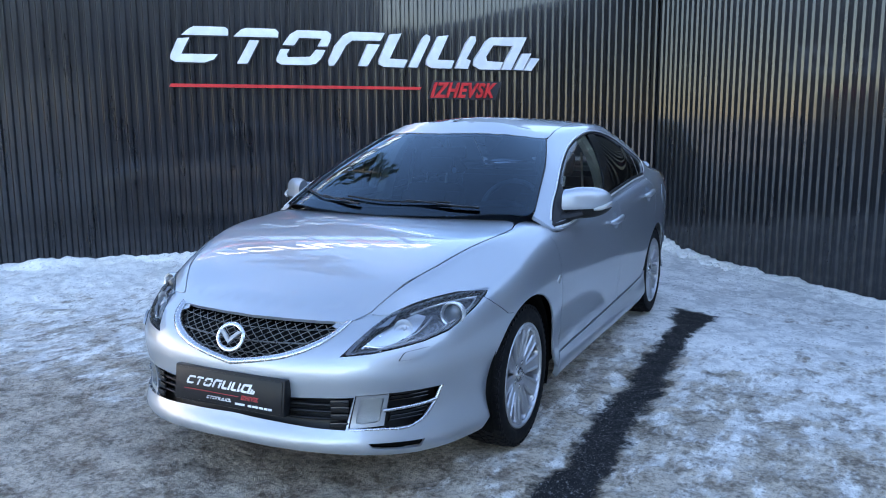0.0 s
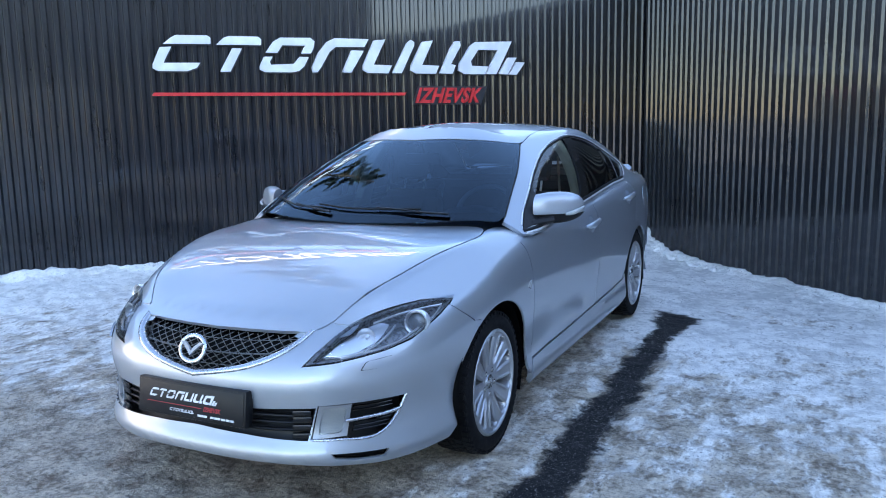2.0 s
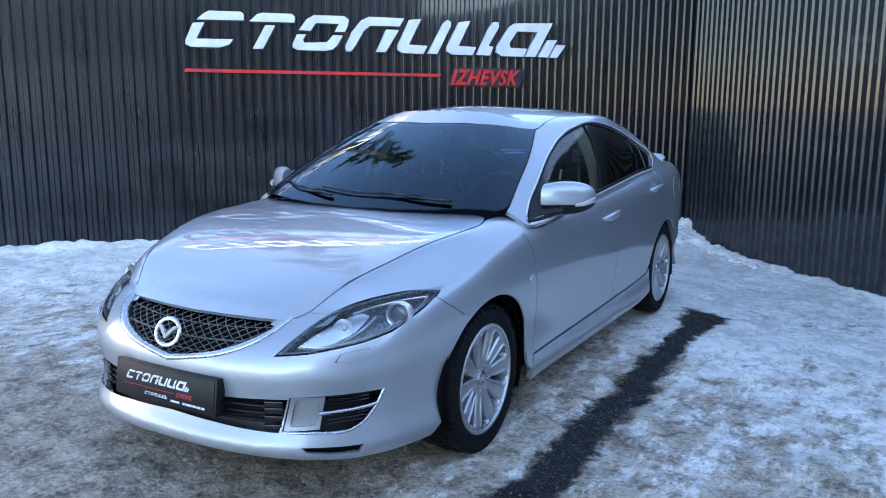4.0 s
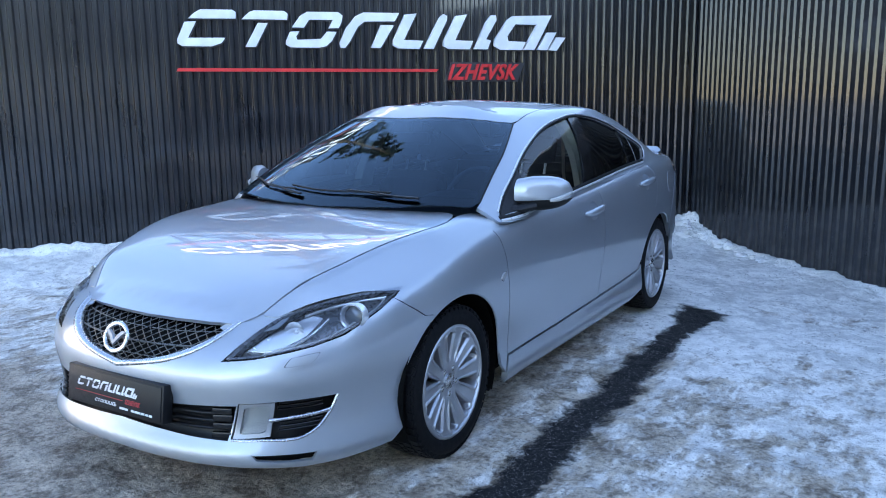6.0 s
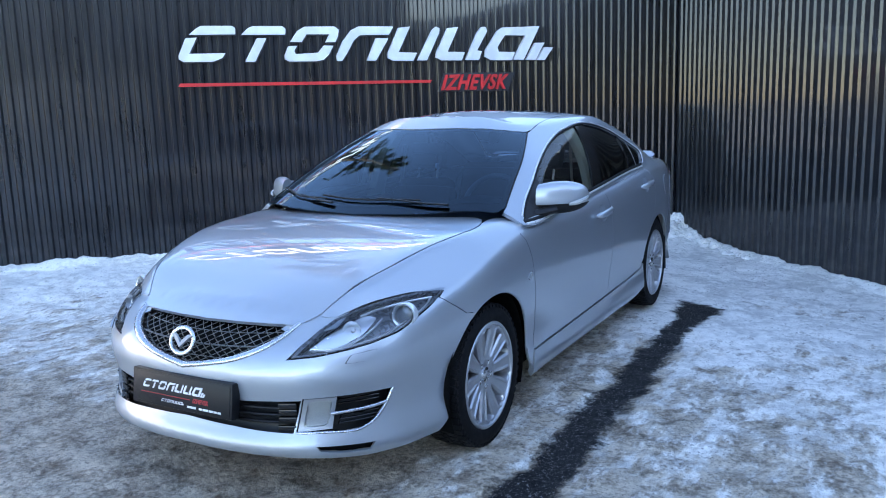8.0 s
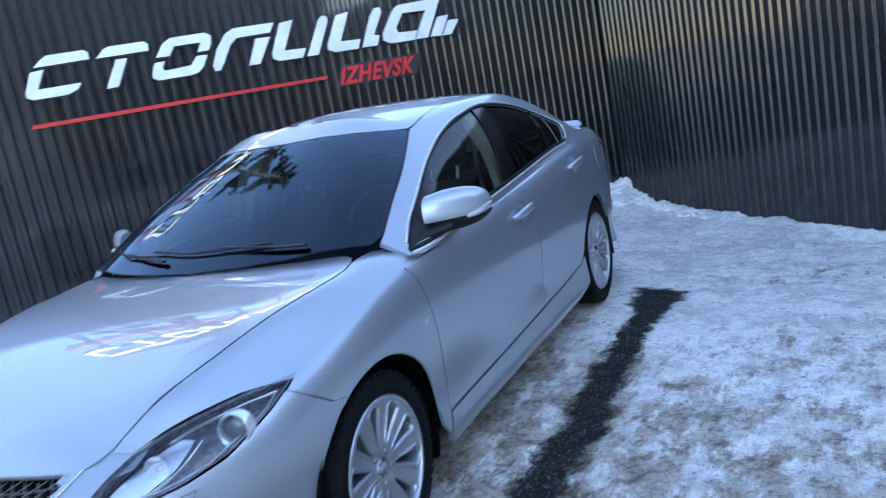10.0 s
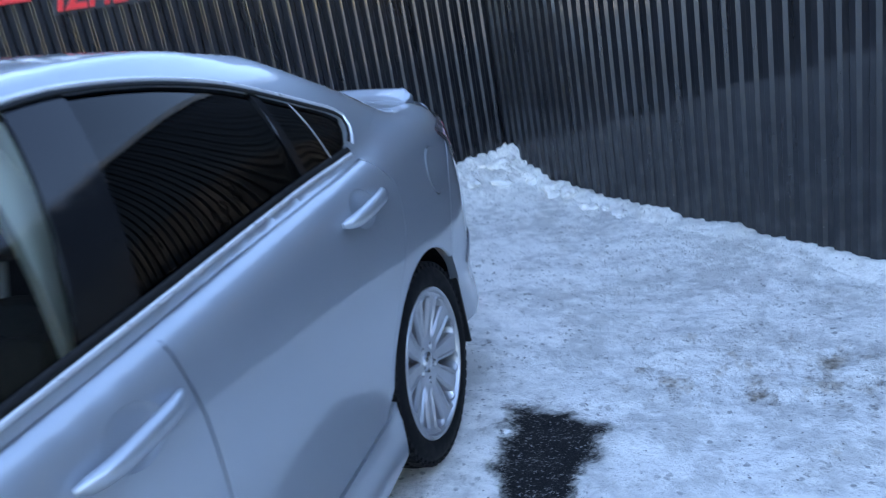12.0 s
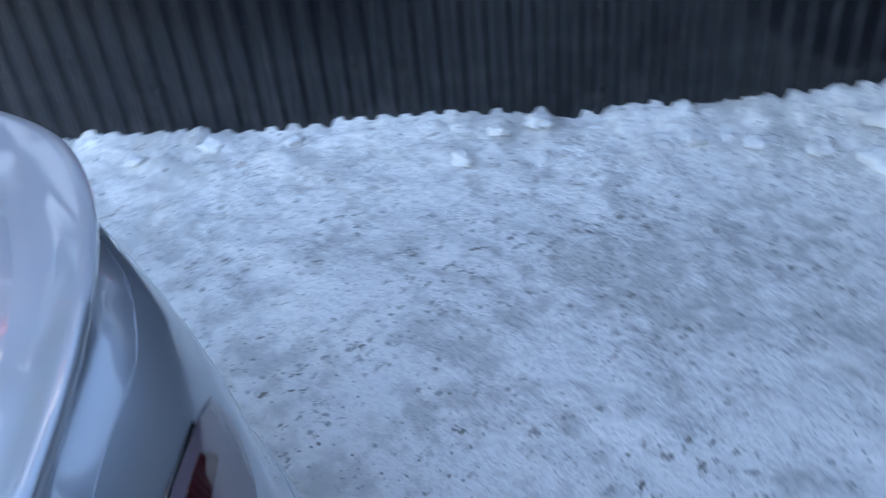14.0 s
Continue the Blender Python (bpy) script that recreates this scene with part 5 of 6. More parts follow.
    # rear quarters
    gap = [bod(y, z) for y, z in ((2.349, 0.371), (2.410, 0.464), (2.460, 0.562), (2.535, 0.652), (2.605, 0.722), (2.660, 0.81), (2.683, 0.90), (2.677, 0.948), (2.629, 0.997))]
    shoulder = PILLAR_JOINT + [bodtop(x, y) for x, y in ((0.684, 3.24), (0.690, 3.33), (0.693, 3.41), (0.692, 3.46))]
    lamp = [(0.705, 3.500, 1.004), (0.735, 3.468, 1.009), (0.765, 3.420, 1.012), (0.795, 3.348, 1.012), (0.815, 3.300, 1.010), (0.833, 3.242, 1.007), (0.849, 3.176, 0.996), (0.851, 3.192, 0.972), (0.850, 3.226, 0.954), (0.848, 3.258, 0.938)]
    edge = [(0.868, 3.166, 0.843), (0.880, 3.085, 0.704), (0.889, 3.027, 0.585)]
    wheel = [tuple(p) for p in reversed(arc(*ARCH_R, 14, 134, 24))]
    quarter = [tuple(p) for p in gap + shoulder] + lamp + edge + wheel
    cap_hole = [bod(3.018 + 0.0805 * math.cos(a), 0.886 + 0.0805 * math.sin(a)) for a in np.linspace(0, math.tau, 40, False)]
    q = both("rear_quarter", PAINT, quarter, (-0.86, 0.0, -0.5), FLANK, step=0.028, holes=(cap_hole,))
    cap = [bod(3.018 + 0.0755 * math.cos(a), 0.886 + 0.0755 * math.sin(a)) for a in np.linspace(0, math.tau, 40, False)]
    for k, f in enumerate((False, True)):
        part("fuel_flap", panel_mesh(BODY, cap, SIDEWAYS, step=0.03, flip=f, lift=0.0015), PAINT, q[k], "round silver fuel flap")
    for f in (1, -1):
        for cy, cz, r in (ARCH_F, ARCH_R):
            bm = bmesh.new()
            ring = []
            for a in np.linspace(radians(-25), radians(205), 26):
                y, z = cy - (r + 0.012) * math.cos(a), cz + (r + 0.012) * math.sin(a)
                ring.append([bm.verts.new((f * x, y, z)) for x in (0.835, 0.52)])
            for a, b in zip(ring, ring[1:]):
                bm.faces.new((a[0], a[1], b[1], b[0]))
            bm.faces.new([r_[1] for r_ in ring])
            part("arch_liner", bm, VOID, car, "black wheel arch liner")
            # rolled lip of the arch
            line = [BODY.lay(p, SIDEWAYS) for p in arc(cy, cz, r, 55 if cy < 1 else 14, 178 if cy < 1 else 134, 30)]
            part("arch_lip", strip_mesh([(p - n * 0.004, n) for p, n in line], 0.016, 0.006, f < 0), PAINT, car)
    # tail
    tail = mirrored([(0.0, 3.75, 0.66), (0.42, 3.72, 0.66), (0.62, 3.64, 0.68), (0.70, 3.57, 0.80), (0.73, 3.52, 0.90), (0.70, 3.52, 1.04), (0.55, 3.62, 1.045), (0.3, 3.68, 1.05), (0.0, 3.70, 1.05)])
    part("tailgate_face", panel_mesh(BODY, tail, "wrap_rear", step=0.045), PAINT, car)
    rb = [(0.0, 3.79, 0.655), (0.42, 3.74, 0.655), (0.63, 3.65, 0.675), (0.735, 3.52, 0.838), (0.798, 3.446, 0.841), (0.816, 3.399, 0.853), (0.830, 3.340, 0.888), (0.846, 3.266, 0.934), (0.869, 3.174, 0.843), (0.881, 3.093, 0.704), (0.89, 3.037, 0.585)]
    rb += [tuple(p) for p in arc(*ARCH_R, 137, 186, 10)][1:]
    rb += [(0.86, 3.25, 0.27), (0.80, 3.48, 0.265), (0.6, 3.68, 0.26), (0.3, 3.76, 0.26), (0.0, 3.78, 0.26)]
    bumper = part("rear_bumper", panel_mesh(BODY, mirrored(rb), "wrap_rear", step=0.035, thick=0.03), PAINT, car)
    for f in (1, -1):
        strip = [(f * x, y, z) for x, y, z in ((0.80, 3.49, 0.54), (0.835, 3.38, 0.53), (0.858, 3.27, 0.50), (0.86, 3.25, 0.475), (0.835, 3.37, 0.485), (0.80, 3.48, 0.50))]
        part("bumper_moulding", panel_mesh(BODY, strip, "wrap", step=0.02, lift=0.006, thick=0.012), BEZEL, bumper, "dark side moulding")
    lid = [(0.0, 3.165), (0.22, 3.16), (0.45, 3.135), (0.58, 3.10), (0.660, 3.135), (0.677, 3.24), (0.683, 3.33), (0.686, 3.41), (0.68, 3.47), (0.55, 3.60), (0.3, 3.665), (0.0, 3.685)]
    lid = mirrored([tuple(bodtop(x, y)) for x, y in lid])
    trunk = part("trunk_lid", panel_mesh(BODY, lid, DOWN, step=0.04), PAINT, car)
    # lip spoiler
    bm = bmesh.new()
    rows = []
    for k in range(71):
        x = 0.685 * math.sin(math.pi / 2 * (k / 35 - 1))
        u = abs(x)
        ye = 3.695 - 0.52 * u ** 1.785                        # the edge
        yf = ye - 0.125 + 0.03 * u
        zf = bodtop(x, yf).z
        ze = 1.116 - 0.010 * u - 0.020 * bump01((u - 0.650) / 0.035)
        rise = ze - zf
        prof = ((yf, zf - 0.003), (yf + 0.035, zf + 0.10 * rise), (yf + 0.07, zf + 0.45 * rise), (ye - 0.022, ze - 0.08 * rise), (ye - 0.008, ze), (ye - 0.001, ze - 0.004), (ye, ze - 0.011), (ye - 0.010, ze - 0.030), (ye - 0.035, ze - 0.058), (ye - 0.07, ze - 0.075))
        rows.append([bm.verts.new((x, y, z)) for y, z in prof])
    for a, b in zip(rows, rows[1:]):
        for i in range(len(a) - 1):
            bm.faces.new((a[i], a[i + 1], b[i + 1], b[i]))
    bm.faces.new(rows[0])
    bm.faces.new(rows[-1])
    bmesh.ops.recalc_face_normals(bm, faces=bm.faces)
    part("lip_spoiler", bm, PAINT, trunk, sharp=50)
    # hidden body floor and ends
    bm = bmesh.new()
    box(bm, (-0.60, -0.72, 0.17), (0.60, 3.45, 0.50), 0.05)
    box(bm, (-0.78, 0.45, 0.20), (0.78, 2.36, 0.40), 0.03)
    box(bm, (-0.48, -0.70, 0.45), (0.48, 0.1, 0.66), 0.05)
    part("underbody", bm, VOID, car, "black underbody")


def cab_or_body(x, y):
    return BODY.lay((x, y, 0.9), DOWN)[0]


def bowl_and_handle(door, hy, hz, f, rim):
    bm = bmesh.new()
    rings = []
    c = sum((Vector(p) for p in rim), Vector()) / len(rim)
    for k, (s, dep) in enumerate(((1.02, 0.001), (0.93, 0.006), (0.75, 0.011), (0.45, 0.014), (0.1, 0.015))):
        rings.append([bm.verts.new((f * (c.x + (p[0] - c.x) * s - dep), c.y + (p[1] - c.y) * s, c.z + (p[2] - c.z) * s)) for p in rim])
    for a, b in zip(rings, rings[1:]):
        for i in range(len(rim)):
            bm.faces.new((a[i], a[(i + 1) % len(rim)], b[(i + 1) % len(rim)], b[i]))
    bm.faces.new(rings[-1])
    bmesh.ops.recalc_face_normals(bm, faces=bm.faces)
    for fc in bm.faces:
        if fc.normal.x * f < 0:
            fc.normal_flip()
    part("handle_bowl", bm, PAINT, door)
    bm = bmesh.new()
    pts, rad = [], []
    for k in range(17):
        t = k / 16
        y = hy - 0.128 + 0.256 * t
        z = hz - 0.006 + 0.018 * t
        x = bod(y, z).x + 0.008 + 0.026 * (1 - (2 * t - 1) ** 4)
        pts.append((f * x, y, z))
        rad.append(0.007 + 0.0105 * (1 - abs(2 * t - 1) ** 3) ** 0.5)
    tube(bm, pts, rad, 12, flat=1.15)
    part("door_handle", bm, PAINT, door, "silver bar door handle")


build_front()
build_upper_body()


# ---- the car: cabin, glass and trim ----
DLO_LOW = [(0.455, 0.948), (0.70, 0.957), (1.03, 0.975), (1.56, 1.007), (1.92, 1.029), (2.30, 1.052), (2.50, 1.064), (2.572, 1.069)]
DLO_UP = [(2.598, 1.084), (2.634, 1.122), (2.638, 1.146), (2.600, 1.172), (2.547, 1.194), (2.434, 1.240), (2.345, 1.275), (2.259, 1.304), (2.145, 1.331), (2.03, 1.352), (1.90, 1.368), (1.77, 1.375), (1.69, 1.372), (1.565, 1.357), (1.40, 1.331), (1.24, 1.293), (1.084, 1.246), (0.92, 1.188), (0.72, 1.098), (0.57, 1.022), (0.478, 0.962)]


def build_cabin():
    # windscreen, roof, rear window
    ws = [(0.0, 0.200), (0.25, 0.217), (0.45, 0.255), (0.60, 0.305), (0.68, 0.345), (0.718, 0.388), (0.730, 0.440), (0.697, 0.61), (0.649, 0.835), (0.605, 0.98), (0.554, 1.130), (0.50, 1.060), (0.42, 0.985), (0.32, 0.932), (0.15, 0.900), (0.0, 0.890)]
    ws = mirrored([tuple(cabtop(x, y)) for x, y in ws])
    glass = part("windscreen", panel_mesh(CABIN, ws, DOWN, step=0.05, thick=0.005), GLASS_CLEAR, car, "clear curved windscreen")
    rim = [(x * (1 - 0.032 * min(1, abs(x) * 2.2)), y + (0.055 if y < 0.43 else -0.02 if y > 0.88 and abs(x) < 0.57 else 0), z) for x, y, z in ws]
    part("windscreen_border", panel_mesh(CABIN, ws, DOWN, holes=([tuple(cabtop(x, y)) for x, y, z in rim],), step=0.03, lift=-0.006, thick=0.002), GLOSS_BLACK, glass, "black printed border")
    roof = [(0.0, 0.902), (0.15, 0.912), (0.32, 0.944), (0.42, 0.997), (0.50, 1.072), (0.546, 1.134), (0.552, 1.20), (0.533, 1.35), (0.525, 1.5), (0.527, 1.7), (0.525, 2.0), (0.515, 2.25), (0.503, 2.43), (0.47, 2.485), (0.40, 2.51), (0.2, 2.535), (0.0, 2.54)]
    part("roof", panel_mesh(CABIN, mirrored([tuple(cabtop(x, y)) for x, y in roof]), DOWN, step=0.045), PAINT, car)
    rw = [(0.0, 2.55), (0.2, 2.545), (0.40, 2.522), (0.475, 2.497), (0.505, 2.46), (0.555, 2.65), (0.612, 2.88), (0.645, 3.06), (0.60, 3.11), (0.42, 3.16), (0.2, 3.18), (0.0, 3.185)]
    part("rear_window", panel_mesh(CABIN, mirrored([tuple(cabtop(x, y)) for x, y in rw]), DOWN, step=0.06, thick=0.005), GLASS_DARK, car, "dark tinted rear window")
    # side frames with the window openings
    dlo = [tuple(cab(y, z)) for y, z in DLO_LOW + DLO_UP]
    outline = [cabtop(x, y) for x, y in ((0.738, 0.405), (0.735, 0.44), (0.702, 0.61), (0.654, 0.835), (0.610, 0.98), (0.558, 1.135), (0.556, 1.20), (0.537, 1.35), (0.529, 1.5), (0.531, 1.7), (0.529, 2.0), (0.519, 2.25), (0.509, 2.44), (0.560, 2.65), (0.618, 2.88), (0.651, 3.05), (0.655, 3.09))]
    outline += PILLAR_JOINT[::-1] + [cab(y, z) for y, z in ((2.4, 1.01), (1.9, 0.985), (1.5, 0.96), (1.0, 0.935), (0.65, 0.918), (0.50, 0.922), (0.435, 0.930))]
    both("side_frame", PAINT, [tuple(p) for p in outline], OBLIQUE, FLANK, holes=(dlo,), step=0.026, thick=0.02)
    # panes
    def mid(pts):
        return [cab(y, z) for y, z in pts]
    up = lambda y: float(np.interp(y, [p[0] for p in reversed(DLO_UP[2:])], [p[1] for p in reversed(DLO_UP[2:])]))
    lowz = lambda y: float(np.interp(y, [p[0] for p in DLO_LOW], [p[1] for p in DLO_LOW]))
    def window(y0b, y0t, y1b, y1t):
        n = 14
        lo = [(y, lowz(y)) for y in np.linspace(y0b, y1b, n)]
        hi = [(y, up(y)) for y in np.linspace(y1t, y0t, n)]
        return mid(lo + hi)
    for f in (False, True):
        part("front_side_window", panel_mesh(CABIN, window(0.70, 0.80, 1.515, 1.676), SIDEWAYS, step=0.05, lift=-0.012, thick=0.004, flip=f), GLASS_SIDE, car, "lightly tinted front side window")
        part("window_pillar", panel_mesh(CABIN, window(1.511, 1.672, 1.667, 1.808), SIDEWAYS, step=0.05, lift=-0.006, thick=0.012, flip=f), GLOSS_BLACK, car, "black centre pillar")
        part("rear_side_window", panel_mesh(CABIN, window(1.663, 1.804, 2.334, 2.330), SIDEWAYS, step=0.05, lift=-0.012, thick=0.004, flip=f), GLASS_DARK, car, "dark tinted rear side window")
        part("window_divider", panel_mesh(CABIN, window(2.330, 2.326, 2.358, 2.352), SIDEWAYS, step=0.03, lift=-0.006, thick=0.012, flip=f), GLOSS_BLACK, car, "black window divider")
        part("quarter_window", panel_mesh(CABIN, window(2.356, 2.350, 2.565, 2.632), SIDEWAYS, step=0.04, lift=-0.012, thick=0.004, flip=f), GLASS_DARK, car, "dark tinted quarter window")
        line = [CABIN.lay(Vector((0.7, y, z)), SIDEWAYS) for y, z in np.column_stack([np.linspace(2.496, 2.46, 14), np.linspace(lowz(2.496), up(2.46), 14)])]
        part("quarter_bar", strip_mesh([(p - n * 0.011, n) for p, n in line], 0.006, 0.003, f), SILVER_BEZEL, car)
        sail = window(0.47, 0.50, 0.705, 0.80)
        part("mirror_sail", panel_mesh(CABIN, sail, SIDEWAYS, step=0.03, lift=-0.004, thick=0.01, flip=f), BLACK, car, "black triangular mirror base")
        # mouldings round the windows
        lo = [CABIN.lay(Vector((0.7, y, z - 0.004)), SIDEWAYS) for y, z in smooth_line(DLO_LOW, 60)]
        part("waist_seal", strip_mesh([(p + n * 0.001, n) for p, n in lo], 0.022, 0.006, f), SEAL, car, "black rubber waist seal")
        lo2 = [CABIN.lay(Vector((0.7, y, z - 0.016)), SIDEWAYS) for y, z in smooth_line(DLO_LOW, 60)]
        part("waist_moulding", strip_mesh([(p + n * 0.003, n) for p, n in lo2], 0.014, 0.006, f), BRIGHT_TRIM, car, "bright chrome waist moulding")
        hi = [CABIN.lay(Vector((0.7, y, z)), OBLIQUE if 1.0 < y < 2.5 else SIDEWAYS) for y, z in smooth_line(DLO_UP, 90)]
        hi = [CABIN.lay(cab(y, z) + Vector((0, 0, 0.0)), SIDEWAYS) for y, z in smooth_line(DLO_UP, 90)]
        part("window_seal", strip_mesh([(p + n * 0.0, n) for p, n in hi], 0.012, 0.004, f), SEAL, car, "black window seal")
        hi2 = []
        for i, (p, n) in enumerate(hi):
            t = hi[max(i - 1, 0)][0] - hi[min(i + 1, len(hi) - 1)][0]
            out = n.cross(t).normalized()
            q = p + out * (0.011 if out.z > 0 or out.y > 0.5 else -0.011)
            hi2.append(CABIN.lay(q, -n))
        part("window_moulding", strip_mesh([(p + n * 0.003, n) for p, n in hi2], 0.010, 0.005, f), BRIGHT_TRIM, car, "bright chrome window moulding")
        # joint between roof and side
        ditch = [CABIN.lay(Vector((x, y, 1.2)), DOWN) for x, y in smooth_line([(0.554, 1.165), (0.554, 1.20), (0.535, 1.35), (0.527, 1.5), (0.529, 1.7), (0.527, 2.0), (0.517, 2.25), (0.506, 2.44)], 50)]
        part("roof_moulding", strip_mesh([(p - n * 0.002, n) for p, n in ditch], 0.012, 0.004, f), SEAL, car, "black roof joint moulding")
        pil = [CABIN.lay(Vector((x, y, 1.2)), DOWN) for x, y in smooth_line([(0.733, 0.44), (0.700, 0.61), (0.652, 0.835), (0.608, 0.98), (0.556, 1.133)], 40)]
        part("windscreen_seal", strip_mesh([(p - n * 0.001, n) for p, n in pil], 0.012, 0.004, f), SEAL, car, "black windscreen seal")
    # cowl under the windscreen and the wipers
    bm = bmesh.new()
    prev = None
    for x in np.linspace(-0.70, 0.70, 41):
        yf = float(np.interp(abs(x), [0, 0.25, 0.45, 0.62, 0.70], [0.20, 0.215, 0.255, 0.305, 0.335]))
        za = min(bodtop(x, yf).z - 0.016, cabtop(x, yf + 0.01).z - 0.012)
        zb = za - 0.004
        now = [bm.verts.new((x, yf, za)), bm.verts.new((x, yf + 0.03, za + 0.004)), bm.verts.new((x, yf + 0.085, zb)), bm.verts.new((x, yf + 0.085, zb - 0.06))]
        if prev:
            for i in range(3):
                bm.faces.new((prev[i], now[i], now[i + 1], prev[i + 1]))
        prev = now
    part("cowl", bm, VOID, car, "black plastic cowl")
    for pts, arm in ((((0.34, 0.305), (0.12, 0.282), (-0.08, 0.282), (-0.26, 0.31)), ((0.50, 0.295), (0.38, 0.285), (0.10, 0.286))),
                     (((-0.22, 0.285), (-0.44, 0.325), (-0.62, 0.43)), ((-0.16, 0.25), (-0.26, 0.272), (-0.42, 0.325)))):
        bm = bmesh.new()
        tube(bm, [CABIN.lay((x, y, 1.0), DOWN)[0] + Vector((0, -0.006, 0.012)) for x, y in smooth_line(pts, 24)], 0.005, 6)
        blade = part("wiper", bm, BLACK, car, "black wiper blade and arm")
        bm = bmesh.new()
        tube(bm, [CABIN.lay((x, y, 1.0), DOWN)[0] + Vector((0, -0.006, 0.016)) for x, y in smooth_line(arm, 12)], [0.010 - 0.0004 * k for k in range(12)], 8, flat=0.6)
        part("wiper_arm", bm, BLACK, blade)


def build_lamps():
    for f in (False, True):
        k = -1 if f else 1
        m = lambda pts: [(x * k, y, z) for x, y, z in pts]
        d = (LAMP_VIEW[0] * k, *LAMP_VIEW[1:])
        lamp = part("headlight", panel_mesh(BODY, m(HEADLIGHT), d, step=0.025, thick=0.02, lift=0.002), LENS, car, "clear almond-shaped headlight")
        part("lamp_housing", panel_mesh(BODY, m(HEADLIGHT), d, step=0.03, lift=-0.05, thick=0.004), BEZEL, lamp, "dark grey lamp housing")
        mid = Vector((0.66 * k, -0.58, 0.685))
        rim = [tuple(mid + (Vector(p) - mid) * 0.93) for p in m(HEADLIGHT)]
        part("lamp_border", panel_mesh(BODY, m(HEADLIGHT), d, holes=(rim,), step=0.025, lift=-0.004, thick=0.03), BEZEL, lamp, "dark border")
        inner = m([(0.500, -0.826, 0.632), (0.530, -0.755, 0.672), (0.565, -0.665, 0.705), (0.610, -0.590, 0.722), (0.645, -0.575, 0.715), (0.640, -0.66, 0.668), (0.60, -0.745, 0.638), (0.55, -0.80, 0.624)])
        part("indicator_reflector", panel_mesh(BODY, inner, d, step=0.02, lift=-0.028, thick=0.02), REFLECTOR, lamp, "bright faceted reflector")
        for pts in (m([(0.505, -0.815, 0.632), (0.56, -0.79, 0.628), (0.62, -0.735, 0.640), (0.655, -0.66, 0.664), (0.672, -0.575, 0.712)]),
                    m([(0.56, -0.80, 0.622), (0.64, -0.725, 0.637), (0.715, -0.62, 0.658), (0.757, -0.51, 0.695), (0.776, -0.42, 0.728), (0.772, -0.365, 0.752)]),
                    m([(0.60, -0.62, 0.722), (0.66, -0.52, 0.740), (0.72, -0.43, 0.752), (0.772, -0.355, 0.757)])):
            line = [BODY.lay(p, d) for p in smooth_line(pts, 24)]
            part("bright_trim", strip_mesh([(p - n * 0.020, n) for p, n in line], 0.009, 0.008), REFLECTOR, lamp, "bright trim line")
        p, n = BODY.lay((0.735 * k, -0.512, 0.713), d)
        fwd = Vector((0.22 * k, -0.95, 0.12)).normalized()
        turn = fwd.to_track_quat('Z', 'Y').to_matrix().to_4x4()
        bm = bmesh.new()
        lathe(bm, [(0.050, -0.03), (0.050, 0.004), (0.046, 0.010), (0.040, 0.006), (0.036, -0.01)], 32, 'Z')
        bm.transform(Matrix.Translation(p - n * 0.016) @ turn)
        proj = part("projector_ring", bm, REFLECTOR, lamp, "chrome ring of the projector")
        bm = bmesh.new()
        lathe(bm, [(0.0365, -0.010), (0.032, 0.000), (0.022, 0.007), (0.012, 0.010), (0.001, 0.011)], 28, 'Z')
        bm.transform(Matrix.Translation(p - n * 0.018) @ turn)
        part("projector_lens", bm, plain("projector_glass", (0.16, 0.18, 0.20), 0.05, 0.3, depth=0.0, Coat_Weight=1.0) if not f else bpy.data.materials["projector_glass"], proj, "round glass lens")
        p, n = BODY.lay((0.598 * k, -0.665, 0.686), d)
        bm = bmesh.new()
        lathe(bm, [(0.038, 0.02), (0.03, 0.002), (0.018, -0.008), (0.008, -0.01), (0.008, 0.012), (0.001, 0.016)], 24, 'Z')
        bm.transform(Matrix.Translation(p - n * 0.030) @ turn)
        part("bulb_reflector", bm, REFLECTOR, lamp, "bowl reflector with bulb")
        # small lamp behind the front wheel
        mk = m([(0.887, 0.345, 0.690), (0.887, 0.372, 0.712), (0.887, 0.398, 0.716), (0.887, 0.396, 0.698), (0.887, 0.368, 0.675)])
        part("side_indicator", panel_mesh(BODY, mk, (-k, 0, 0), step=0.02, lift=0.005, thick=0.008), AMBER, car, "small clear side indicator")
        # tail lamp
        top = [(0.847, 3.184, 0.991), (0.831, 3.245, 1.001), (0.815, 3.300, 1.004), (0.795, 3.348, 1.006), (0.765, 3.418, 1.006), (0.735, 3.466, 1.001), (0.69, 3.505, 0.990), (0.60, 3.562, 0.984), (0.53, 3.605, 0.976)]
        foot = [(0.735, 3.525, 0.846), (0.798, 3.442, 0.849), (0.814, 3.399, 0.860), (0.827, 3.342, 0.895), (0.838, 3.284, 0.930), (0.844, 3.237, 0.957), (0.847, 3.200, 0.977)]
        out = m(top + [(0.48, 3.64, 0.95), (0.485, 3.653, 0.905), (0.55, 3.635, 0.874), (0.64, 3.61, 0.856)] + foot)
        tail = part("tail_lamp", panel_mesh(BODY, out, "wrap", step=0.022, lift=0.004, thick=0.02), WHITE_LENS, car, "red and clear wrap-round tail lamp")
        red = m([(0.789, 3.398, 0.978), (0.786, 3.434, 0.932), (0.804, 3.394, 0.921), (0.821, 3.342, 0.925), (0.832, 3.302, 0.938), (0.818, 3.341, 0.945), (0.803, 3.376, 0.956)])
        part("red_section", panel_mesh(BODY, red, "wrap", step=0.018, lift=0.0065, thick=0.004), RED_LENS, tail, "deep red section")
